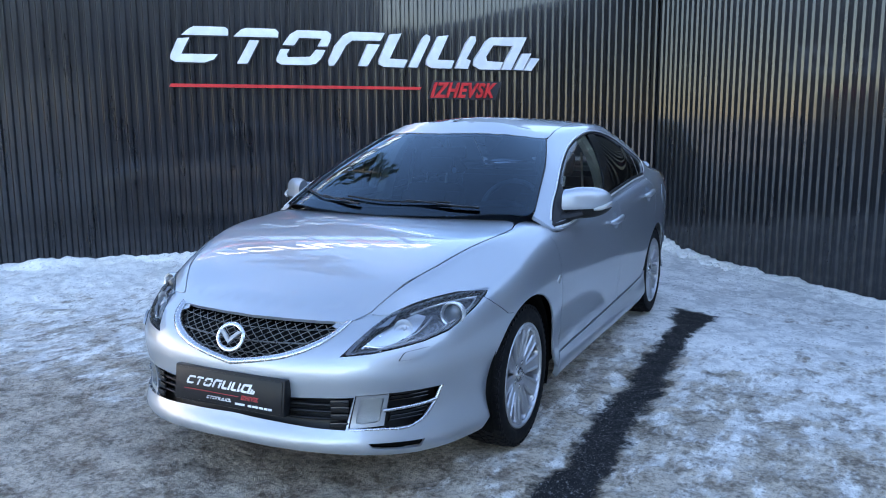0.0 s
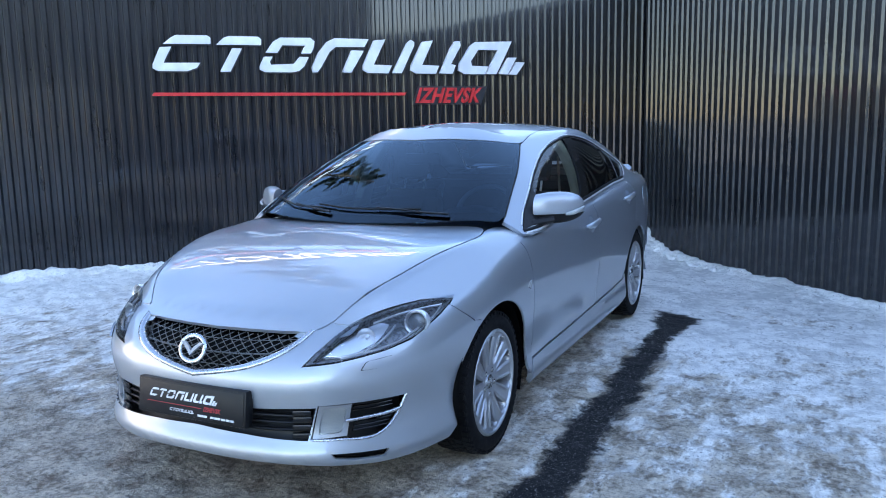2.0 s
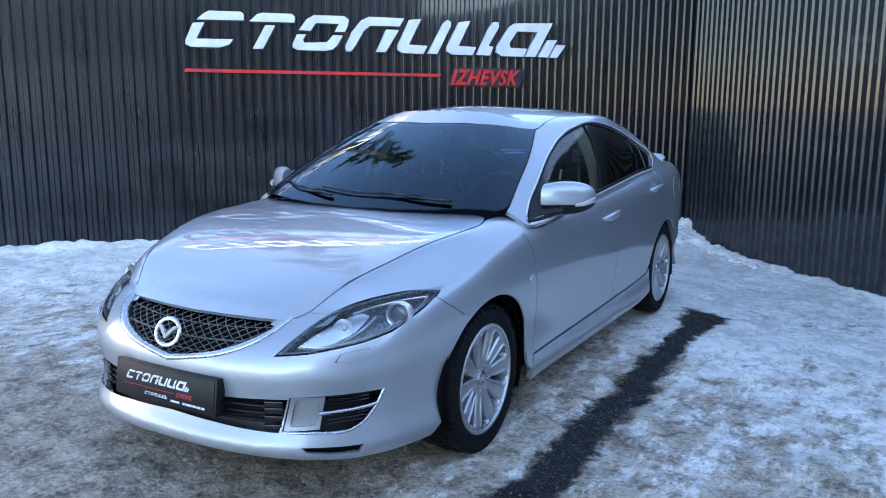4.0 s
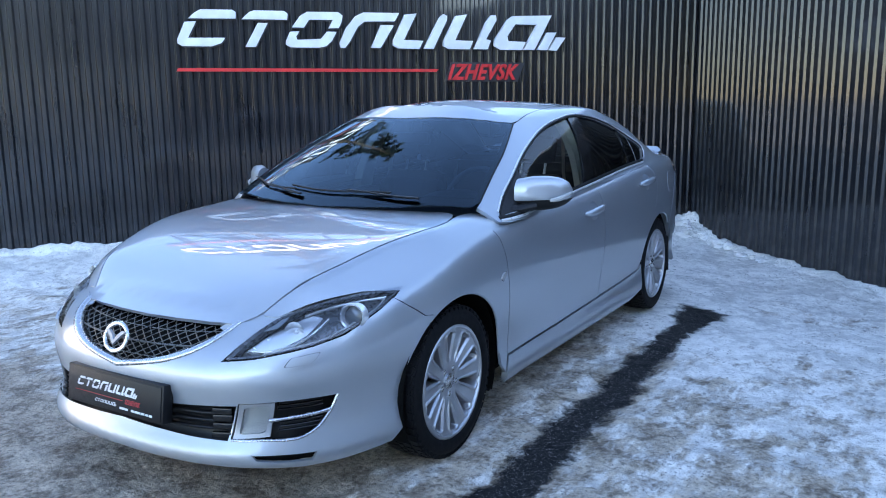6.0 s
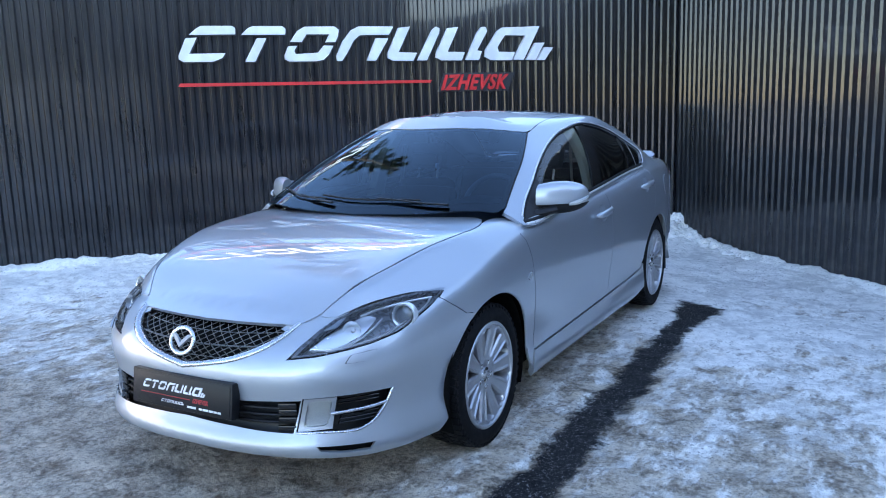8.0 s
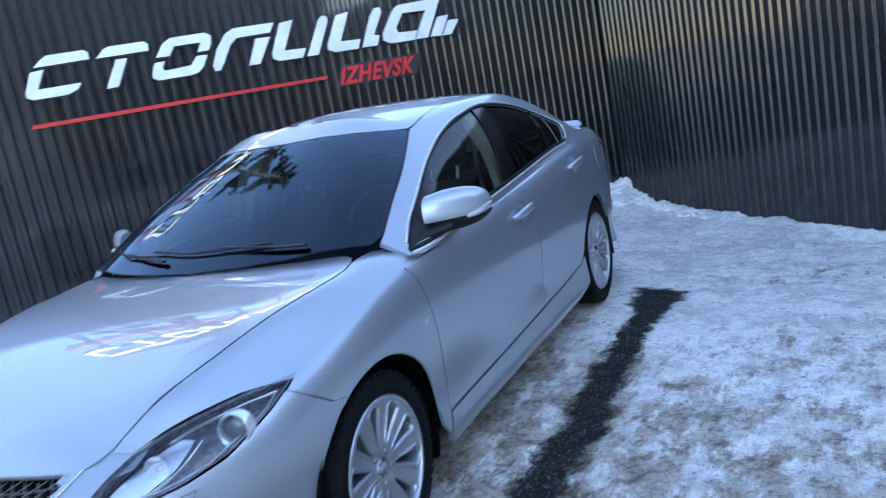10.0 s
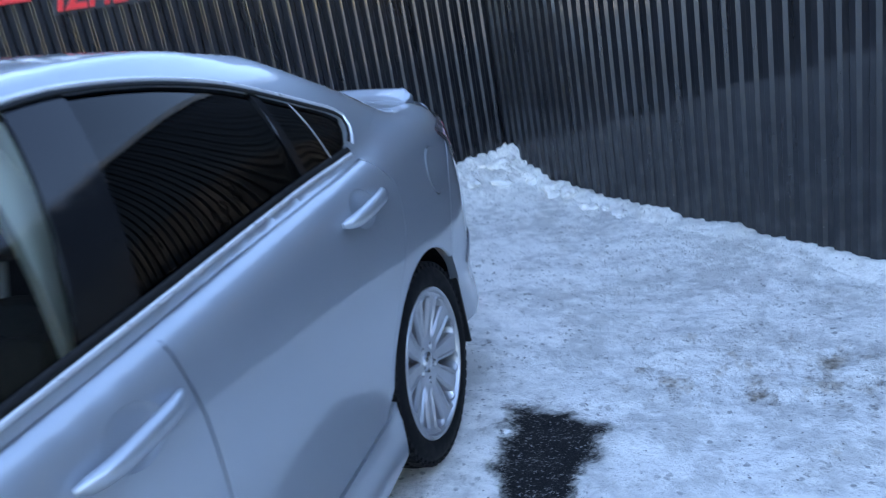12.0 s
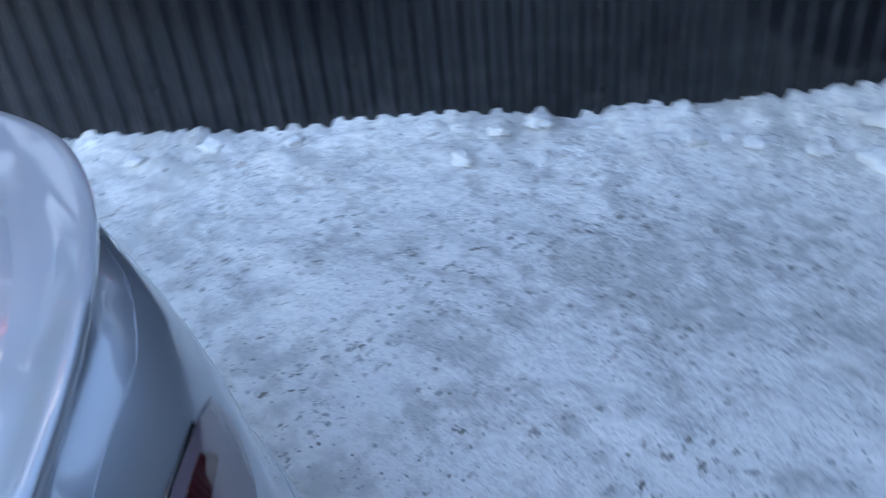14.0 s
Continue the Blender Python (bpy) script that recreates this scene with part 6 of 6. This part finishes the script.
        low = m([(0.786, 3.440, 0.928), (0.800, 3.436, 0.886), (0.815, 3.378, 0.888), (0.832, 3.315, 0.926), (0.8215, 3.345, 0.921), (0.804, 3.397, 0.917)])
        part("pink_section", panel_mesh(BODY, low, "wrap", step=0.018, lift=0.0065, thick=0.004), PINK_LENS, tail, "pale red lower section")
        mid = m([(0.797, 3.372, 0.975), (0.806, 3.370, 0.957), (0.820, 3.336, 0.948), (0.834, 3.296, 0.939), (0.842, 3.255, 0.956), (0.826, 3.305, 0.968)])
        part("pink_section", panel_mesh(BODY, mid, "wrap", step=0.018, lift=0.0065, thick=0.004), PINK_LENS, tail, "pale red middle section")
        dark = m([(0.778, 3.405, 0.992), (0.72, 3.482, 0.985), (0.64, 3.540, 0.974), (0.56, 3.590, 0.966), (0.555, 3.605, 0.942), (0.64, 3.560, 0.945), (0.72, 3.504, 0.953), (0.782, 3.417, 0.968)])
        part("dark_red_strip", panel_mesh(BODY, dark, "wrap", step=0.02, lift=0.0065, thick=0.004), DARK_RED_LENS, tail, "dark red inner strip")
        line = [BODY.lay(*wrap_ray(wrap_flat(p))) for p in smooth_line(m(foot[1:][::-1]), 24)]
        part("lamp_foot", strip_mesh([(p + n * 0.003, n) for p, n in line], 0.013, 0.004), GLOSS_BLACK, tail, "black lower edge")
        line = [BODY.lay(*wrap_ray(wrap_flat(p))) for p in smooth_line(m(top), 36)]
        part("lamp_seal", strip_mesh([(p + n * 0.003, n) for p, n in line], 0.008, 0.003), GLOSS_BLACK, tail, "black seal")
        line = [BODY.lay(*wrap_ray(wrap_flat((p[0], p[1], p[2] - 0.013)))) for p in smooth_line(m(top[:7]), 30)]
        part("lamp_seal", strip_mesh([(p + n * 0.004, n) for p, n in line], 0.005, 0.003), GLOSS_BLACK, tail, "thin dark line in the lens")


def build_mirrors():
    for f in (1, -1):
        c = Vector((0.925, 0.735, 1.028))
        def shell(zlo, zhi, grow):
            bm = bmesh.new()
            rows = []
            n, r = 28, 15
            for i in range(r + 1):
                t = i / r
                x = -0.112 + 0.212 * t                       # inner end to outer tip
                w = (1 - max(0, (t - 0.35) / 0.65) ** 2.6) ** 0.6 * (0.86 + 0.14 * min(1, t * 4))
                w = max(w, 0.04)
                row = []
                for j in range(n):
                    a = math.tau * j / n
                    ca, sa = math.cos(a), math.sin(a)
                    y = math.copysign(abs(ca) ** 0.75, ca) * (0.070 if ca < 0 else 0.040) * w * grow
                    z = math.copysign(abs(sa) ** 0.8, sa) * (0.084 if sa > 0 else 0.080) * (0.55 + 0.45 * w) * grow * (w ** 0.35)
                    z = max(zlo, min(zhi, z))
                    row.append(bm.verts.new((f * (c.x + x), c.y + y + 0.135 * t - 0.05, c.z + z + 0.004 * t)))
                rows.append(row)
            for a, b in zip(rows, rows[1:]):
                for j in range(n):
                    bm.faces.new((a[j], a[(j + 1) % n], b[(j + 1) % n], b[j]))
            bm.faces.new(rows[0])
            bm.faces.new(rows[-1])
            bmesh.ops.recalc_face_normals(bm, faces=bm.faces)
            return bm
        mirror = part("door_mirror", shell(-0.030, 1, 1.0), PAINT, car, "silver door mirror on a black foot")
        part("mirror_base", shell(-1, -0.026, 0.985), BLACK, mirror, "black lower shell")
        bm = bmesh.new()
        tube(bm, [(f * 0.80, 0.60, 0.962), (f * 0.835, 0.635, 0.966), (f * 0.885, 0.69, 0.978)], [0.048, 0.036, 0.042], 12, flat=0.55)
        part("mirror_foot", bm, BLACK, mirror, "black mirror arm")
        bm = bmesh.new()
        pts = [(f * (c.x + x), c.y + y, c.z + z) for x, y, z in ((0.035, -0.030, -0.026), (0.065, -0.004, -0.020), (0.088, 0.040, -0.008), (0.100, 0.076, 0.006))]
        tube(bm, [tuple(v) for v in smooth_line(pts, 14)], [0.003 + 0.0075 * math.sin(math.pi * (0.1 + 0.85 * k / 13)) for k in range(14)], 8, flat=1.2)
        part("mirror_indicator", bm, AMBER, mirror, "clear indicator strip")
        bm = bmesh.new()
        box(bm, (c.x - 0.09, c.y + 0.072, c.z - 0.045), (c.x + 0.065, c.y + 0.076, c.z + 0.055), 0.001)
        if f < 0:
            bm.transform(Matrix.Diagonal((-1, 1, 1, 1)))
        part("mirror_glass", bm, CHROME, mirror, "mirror glass")


build_cabin()
build_lamps()
build_mirrors()


# ---- the car: wheels ----
def window_half(r):
    """Half the angle of a window between two spokes, at radius r."""
    if r < 0.078 or r > 0.199:
        return 0.0
    return radians(2.3 + 5.4 * (r - 0.078) / 0.12) * min(1.0, (r - 0.076) / 0.008, (0.201 - r) / 0.010) ** 0.5


def rim_depth(r, q):
    """How far the wheel's face lies behind its outer plane; q runs from -1 to 1 across a spoke."""
    c = abs(q)
    dish = 0.026 * max(0.0, 1 - r / 0.20) ** 0.9 + 0.003
    on = bump01((r - 0.055) / 0.05)
    valley = 0.007 * bump01((0.62 - c) / 0.16) * on * (1 - 0.4 * bump01((r - 0.19) / 0.02))
    fall = 0.009 * bump01((c - 0.80) / 0.20) * on
    return dish + valley + fall


def face_mesh():
    bm = bmesh.new()
    radii = list(np.linspace(0.004, 0.074, 8)) + list(np.linspace(0.0765, 0.092, 7)) + list(np.linspace(0.100, 0.186, 12)) + list(np.linspace(0.189, 0.2015, 6)) + [0.206, 0.211, 0.216]
    n = 16
    for s in range(10):
        mid = math.tau * (s + 0.5) / 10
        grid = []
        for r in radii:
            w = window_half(r)
            row = []
            for k in range(n + 1):
                q = -1 + 2 * k / n
                a = mid + q * (math.tau / 20 - w)
                row.append(bm.verts.new((-rim_depth(r, q), r * math.cos(a), r * math.sin(a))))
            grid.append(row)
        for g, h in zip(grid, grid[1:]):
            for k in range(n):
                bm.faces.new((g[k], h[k], h[k + 1], g[k + 1]))
        for k in (0, n):
            deep = [bm.verts.new(g[k].co - Vector((0.04, 0, 0))) for g in grid]
            for i in range(len(grid) - 1):
                bm.faces.new((grid[i][k], grid[i + 1][k], deep[i + 1], deep[i]))
    bmesh.ops.remove_doubles(bm, verts=bm.verts, dist=0.0002)
    bmesh.ops.recalc_face_normals(bm, faces=bm.faces)
    return bm


def build_wheel(x, y, z, left, turn=0.0, spin=0.0):
    R = 0.325
    hub = new("wheel")
    hub.parent = car
    hub.matrix_world = pose(x if left else -x, y, z, 0, 0, (0 if left else 180) + turn) @ pose(0, 0, 0, spin, 0, 0)
    hub["label"] = "silver ten-spoke alloy wheel with a studded winter tyre"
    bm = bmesh.new()
    prof = [(0.228, -0.185), (0.236, -0.19), (0.256, -0.196), (0.290, -0.194), (0.312, -0.182), (0.318, -0.165), (0.319, -0.10), (0.318, -0.030), (0.312, -0.012), (0.300, -0.001), (0.284, 0.006), (0.262, 0.008), (0.246, 0.003), (0.237, -0.006), (0.228, -0.010)]
    lathe(bm, prof, 72)
    tyre = part("tyre", bm, TYRE, hub, "black winter tyre", sharp=60)
    bm = bmesh.new()
    n = 56
    for k in range(n):
        for j, (x0, x1) in enumerate(((-0.186, -0.150), (-0.144, -0.112), (-0.106, -0.086), (-0.080, -0.048), (-0.042, -0.006))):
            a = math.tau * (k + (0.5 if j % 2 else 0)) / n
            m = Matrix.Rotation(a, 4, 'X') @ Matrix.Translation(((x0 + x1) / 2, 0, R - 0.004 - (0.005 if j in (0, 4) else 0))) @ Matrix.Rotation(0.2 if j < 2 else -0.2 if j > 2 else 0, 4, 'Z')
            box(bm, (-(x1 - x0) / 2, -0.0125, -0.006), ((x1 - x0) / 2, 0.0125, 0.004), 0, m)
        a = math.tau * (k + 0.25) / n
        m = Matrix.Rotation(a, 4, 'X') @ Matrix.Translation((-0.008, 0, 0.306))
        box(bm, (-0.004, -0.010, -0.010), (0.007, 0.010, 0.008), 0, m)
    part("tread", bm, TYRE, tyre, "studded tread blocks", smooth=False)
    bm = bmesh.new()
    lathe(bm, [(0.240, -0.012), (0.242, -0.004), (0.236, 0.003), (0.227, 0.003), (0.222, -0.006), (0.216, -0.03), (0.208, -0.09), (0.208, -0.18)], 72)
    rim = part("rim", bm, ALLOY, hub, "silver alloy rim")
    spokes = face_mesh()
    spokes.transform(Matrix.Diagonal((1.0, 1.062, 1.062, 1)))
    part("spokes", spokes, ALLOY, rim, "silver twin spokes", sharp=28)
    bm = bmesh.new()
    lathe(bm, [(0.036, -0.035), (0.034, -0.020), (0.029, -0.016), (0.001, -0.014)], 24)
    part("centre_cap", bm, SATIN, rim, "round centre cap")
    for k in range(5):
        a = math.tau * (k + 0.5) / 5
        bm = bmesh.new()
        lathe(bm, [(0.0135, -0.045), (0.0125, -0.022), (0.008, -0.020), (0.001, -0.020)], 10, 'X', (0, 0.057 * math.cos(a), 0.057 * math.sin(a)))
        part("wheel_nut", bm, CHROME, rim)
    bm = bmesh.new()
    lathe(bm, [(0.150, -0.075), (0.150, -0.085), (0.150, -0.075), (0.075, -0.072), (0.072, -0.05), (0.001, -0.05)], 40)
    part("brake_disc", bm, DISC, hub, "grey brake disc")
    # added near-black disc, in place of the shade inside the wheel
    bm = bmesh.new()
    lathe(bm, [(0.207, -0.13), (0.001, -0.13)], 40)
    part("wheel_shade_disc", bm, VOID, hub, "near-black disc standing in for the shade behind the spokes")
    return hub


build_wheel(0.848, 0.0, 0.318, True, 0.0, 20)
build_wheel(0.848, 0.0, 0.318, False, 0.0, 50)
build_wheel(0.872, 2.735, 0.334, True, 0.0, 9)
build_wheel(0.872, 2.735, 0.334, False, 0.0, 33)


def build_flaps():
    for f in (1, -1):
        for y, x, z in ((3.10, 0.80, 0.40), (0.385, 0.745, 0.33)):
            bm = bmesh.new()
            box(bm, (x - 0.09, y - 0.006, z - 0.19), (x + 0.058, y + 0.006, z + 0.10), 0.004, None)
            for v in bm.verts:
                v.co.x *= f
                v.co.y += 0.25 * max(0, z - 0.05 - v.co.z) * (1 if y > 1 else 0.4)
            bmesh.ops.recalc_face_normals(bm, faces=bm.faces)
            part("mud_flap", bm, BLACK, car, "black rubber mud flap")


build_flaps()


# ---- the car: inside ----
def build_inside():
    bm = bmesh.new()
    prev = None
    for x in np.linspace(-0.70, 0.70, 29):
        e = abs(x) / 0.70
        row = [bm.verts.new(v) for v in ((x, 0.42 + 0.1 * e * e, 0.955 - 0.03 * e), (x, 0.60, 0.975 - 0.02 * e), (x, 0.82, 0.965 - 0.02 * e), (x, 0.93, 0.93), (x, 0.96, 0.86), (x, 0.90, 0.62))]
        if prev:
            for i in range(5):
                bm.faces.new((prev[i], row[i], row[i + 1], prev[i + 1]))
        prev = row
    part("dashboard", bm, DASH, car, "dark dashboard", sharp=60)
    bm = bmesh.new()
    prev = None
    for x in np.linspace(0.22, 0.54, 15):
        h = 0.055 * math.cos((x - 0.38) / 0.16 * math.pi / 2) ** 0.6 if abs(x - 0.38) < 0.16 else 0.0
        row = [bm.verts.new(v) for v in ((x, 0.66, 0.965), (x, 0.76, 0.965 + h), (x, 0.90, 0.958 + h), (x, 0.93, 0.93))]
        if prev:
            for i in range(3):
                bm.faces.new((prev[i], row[i], row[i + 1], prev[i + 1]))
        prev = row
    part("instrument_hood", bm, DASH, car, "dark instrument hood", sharp=60)
    c, tilt = Vector((0.38, 1.03, 0.935)), Matrix.Rotation(radians(66), 3, 'X')
    bm = bmesh.new()
    tube(bm, [c + tilt @ Vector((0.185 * math.cos(a), 0.185 * math.sin(a), 0)) for a in np.linspace(0, math.tau, 40, False)], 0.0145, 10, True)
    wheel = part("steering_wheel", bm, plain("grey_leather", (0.16, 0.165, 0.17), 0.4), car, "grey leather steering wheel")
    bm = bmesh.new()
    box(bm, (-0.07, -0.06, -0.05), (0.07, 0.06, 0.01), 0.02, Matrix.Translation(c) @ tilt.to_4x4())
    for a in (0.15, math.pi - 0.15, -math.pi / 2):
        tube(bm, [c + tilt @ Vector((0.05 * math.cos(a), 0.05 * math.sin(a), -0.01)), c + tilt @ Vector((0.18 * math.cos(a), 0.18 * math.sin(a), 0))], 0.014, 8)
    part("wheel_hub", bm, DASH, wheel)
    for x in (0.42, -0.42):
        seat = part("seat_cushion", front_cushion(x), CLOTH, car, "dark cloth front seat")
        bm = bmesh.new()
        m = Matrix.Translation((x, 1.50, 0.50)) @ Matrix.Rotation(radians(-18), 4, 'X')
        for side in (-1, 1):
            box(bm, (side * 0.16 - 0.075, -0.075, 0.0), (side * 0.16 + 0.075, 0.06, 0.50), 0.05, m)
        box(bm, (-0.21, -0.05, 0.0), (0.21, 0.07, 0.56), 0.05, m)
        box(bm, (-0.15, -0.065, 0.08), (0.15, -0.02, 0.50), 0.03, m)
        part("seat_back", bm, CLOTH, seat)
        bm = bmesh.new()
        box(bm, (-0.13, -0.055, 0.625), (0.13, 0.045, 0.79), 0.04, m)
        head = part("headrest", bm, CLOTH, seat)
        for px in (-0.075, 0.075):
            bm = bmesh.new()
            tube(bm, [m @ Vector((px, 0.0, 0.52)), m @ Vector((px, 0.0, 0.66))], 0.008, 8)
            part("headrest_post", bm, BRIGHT_TRIM, head, "chrome headrest post")
    bm = bmesh.new()
    m = Matrix.Translation((0, 2.45, 0.55)) @ Matrix.Rotation(radians(-24), 4, 'X')
    box(bm, (-0.64, -0.08, 0.0), (0.64, 0.08, 0.56), 0.06, m)
    box(bm, (-0.64, -0.60, -0.12), (0.64, 0.02, 0.04), 0.05, Matrix.Translation((0, 2.45, 0.55)))
    part("rear_bench", bm, CLOTH, car, "dark cloth rear bench")
    for f in (1, -1):
        bm = bmesh.new()
        prev = None
        for t in np.linspace(0, 1, 14):
            y, z = 1.535 + 0.09 * t, 0.70 + 0.66 * t
            o = CABIN.lay((0.7, y, max(z, 0.93)), SIDEWAYS)[0].x - 0.03
            w = 0.085 - 0.035 * t
            row = [bm.verts.new((f * a, b, z)) for a, b in ((o, y - w), (o - 0.045, y - w * 0.7), (o - 0.05, y + w), (o, y + w))]
            if prev:
                for i in range(3):
                    bm.faces.new((prev[i], row[i], row[i + 1], prev[i + 1]))
            prev = row
        bmesh.ops.recalc_face_normals(bm, faces=bm.faces)
        part("pillar_trim", bm, TRIM_BEIGE, car, "beige centre pillar trim")
        bm = bmesh.new()
        tube(bm, [(f * 0.60, 1.70, 1.25), (f * 0.62, 1.67, 1.05), (f * 0.66, 1.66, 0.75)], 0.024, 6, flat=0.15, up=(1, 0, 0))
        part("seat_belt", bm, TRIM_BEIGE, car, "beige seat belt")
        # door linings
        bm = bmesh.new()
        box(bm, (0.70, 0.45, 0.40), (0.745, 2.55, 0.925), 0.02)
        if f < 0:
            bm.transform(Matrix.Diagonal((-1, 1, 1, 1)))
        bmesh.ops.recalc_face_normals(bm, faces=bm.faces)
        part("door_lining", bm, DASH, car, "dark door lining")
    lining = [(0.0, 1.09), (0.3, 1.12), (0.46, 1.19), (0.47, 1.5), (0.455, 2.0), (0.44, 2.42), (0.2, 2.47), (0.0, 2.475)]
    part("headliner", panel_mesh(CABIN, mirrored([tuple(cabtop(x, y)) for x, y in lining]), DOWN, step=0.09, lift=-0.03, thick=0.006), TRIM_BEIGE, car, "pale cloth headliner")
    bm = bmesh.new()
    box(bm, (-0.115, 0.98, 1.235), (0.115, 1.01, 1.300), 0.012)
    tube(bm, [(0, 1.0, 1.29), (0, 0.98, 1.395)], 0.012, 8)
    part("interior_mirror", bm, BLACK, car, "black interior mirror")
    bm = bmesh.new()
    box(bm, (-0.62, 2.55, 0.86), (0.62, 3.08, 1.035), 0.02)
    part("parcel_shelf", bm, DASH, car, "dark parcel shelf")
    # dark lining added to cover the bright inner paint and darken the rear cabin
    rear = [tuple(cab(y, z)) for y, z in ((2.40, 1.02), (2.42, 1.27), (2.58, 1.22), (2.76, 1.15), (2.96, 1.07), (2.93, 1.03))]
    both("pillar_lining", DASH, rear, SIDEWAYS, CABIN, "dark rear pillar lining added to keep the cabin dark", step=0.06, lift=-0.03, thick=0.005)
    bm = bmesh.new()
    box(bm, (-0.60, 0.30, 0.55), (0.60, 0.60, 0.93), 0.05)
    part("bulkhead", bm, VOID, car, "dark bulkhead")


def front_cushion(x):
    bm = bmesh.new()
    box(bm, (x - 0.22, 1.08, 0.38), (x + 0.22, 1.62, 0.54), 0.05)
    return bm


build_inside()


def build_freshener(at):
    charm = thing("air_freshener", "small clear glass charm hanging on a red cord", "air freshener", at)
    bm = bmesh.new()
    for dx in (-0.006, 0.006):
        tube(bm, [(dx * 0.2, 0, 0.10), (dx, 0, 0.035), (0, 0, 0.012)], 0.0016, 5)
    part("cord", bm, plain("red_cord", (0.45, 0.16, 0.13), 0.8), charm, "reddish cord")
    bm = bmesh.new()
    lathe(bm, [(0.001, 0.014), (0.009, 0.010), (0.014, -0.004), (0.012, -0.018), (0.001, -0.024)], 10, 'Z')
    part("glass_charm", bm, plain("frosted_charm", (0.72, 0.75, 0.78), 0.15, depth=0.0), charm, "clear glass drop")


build_freshener((0.007, 1.06, 1.165))
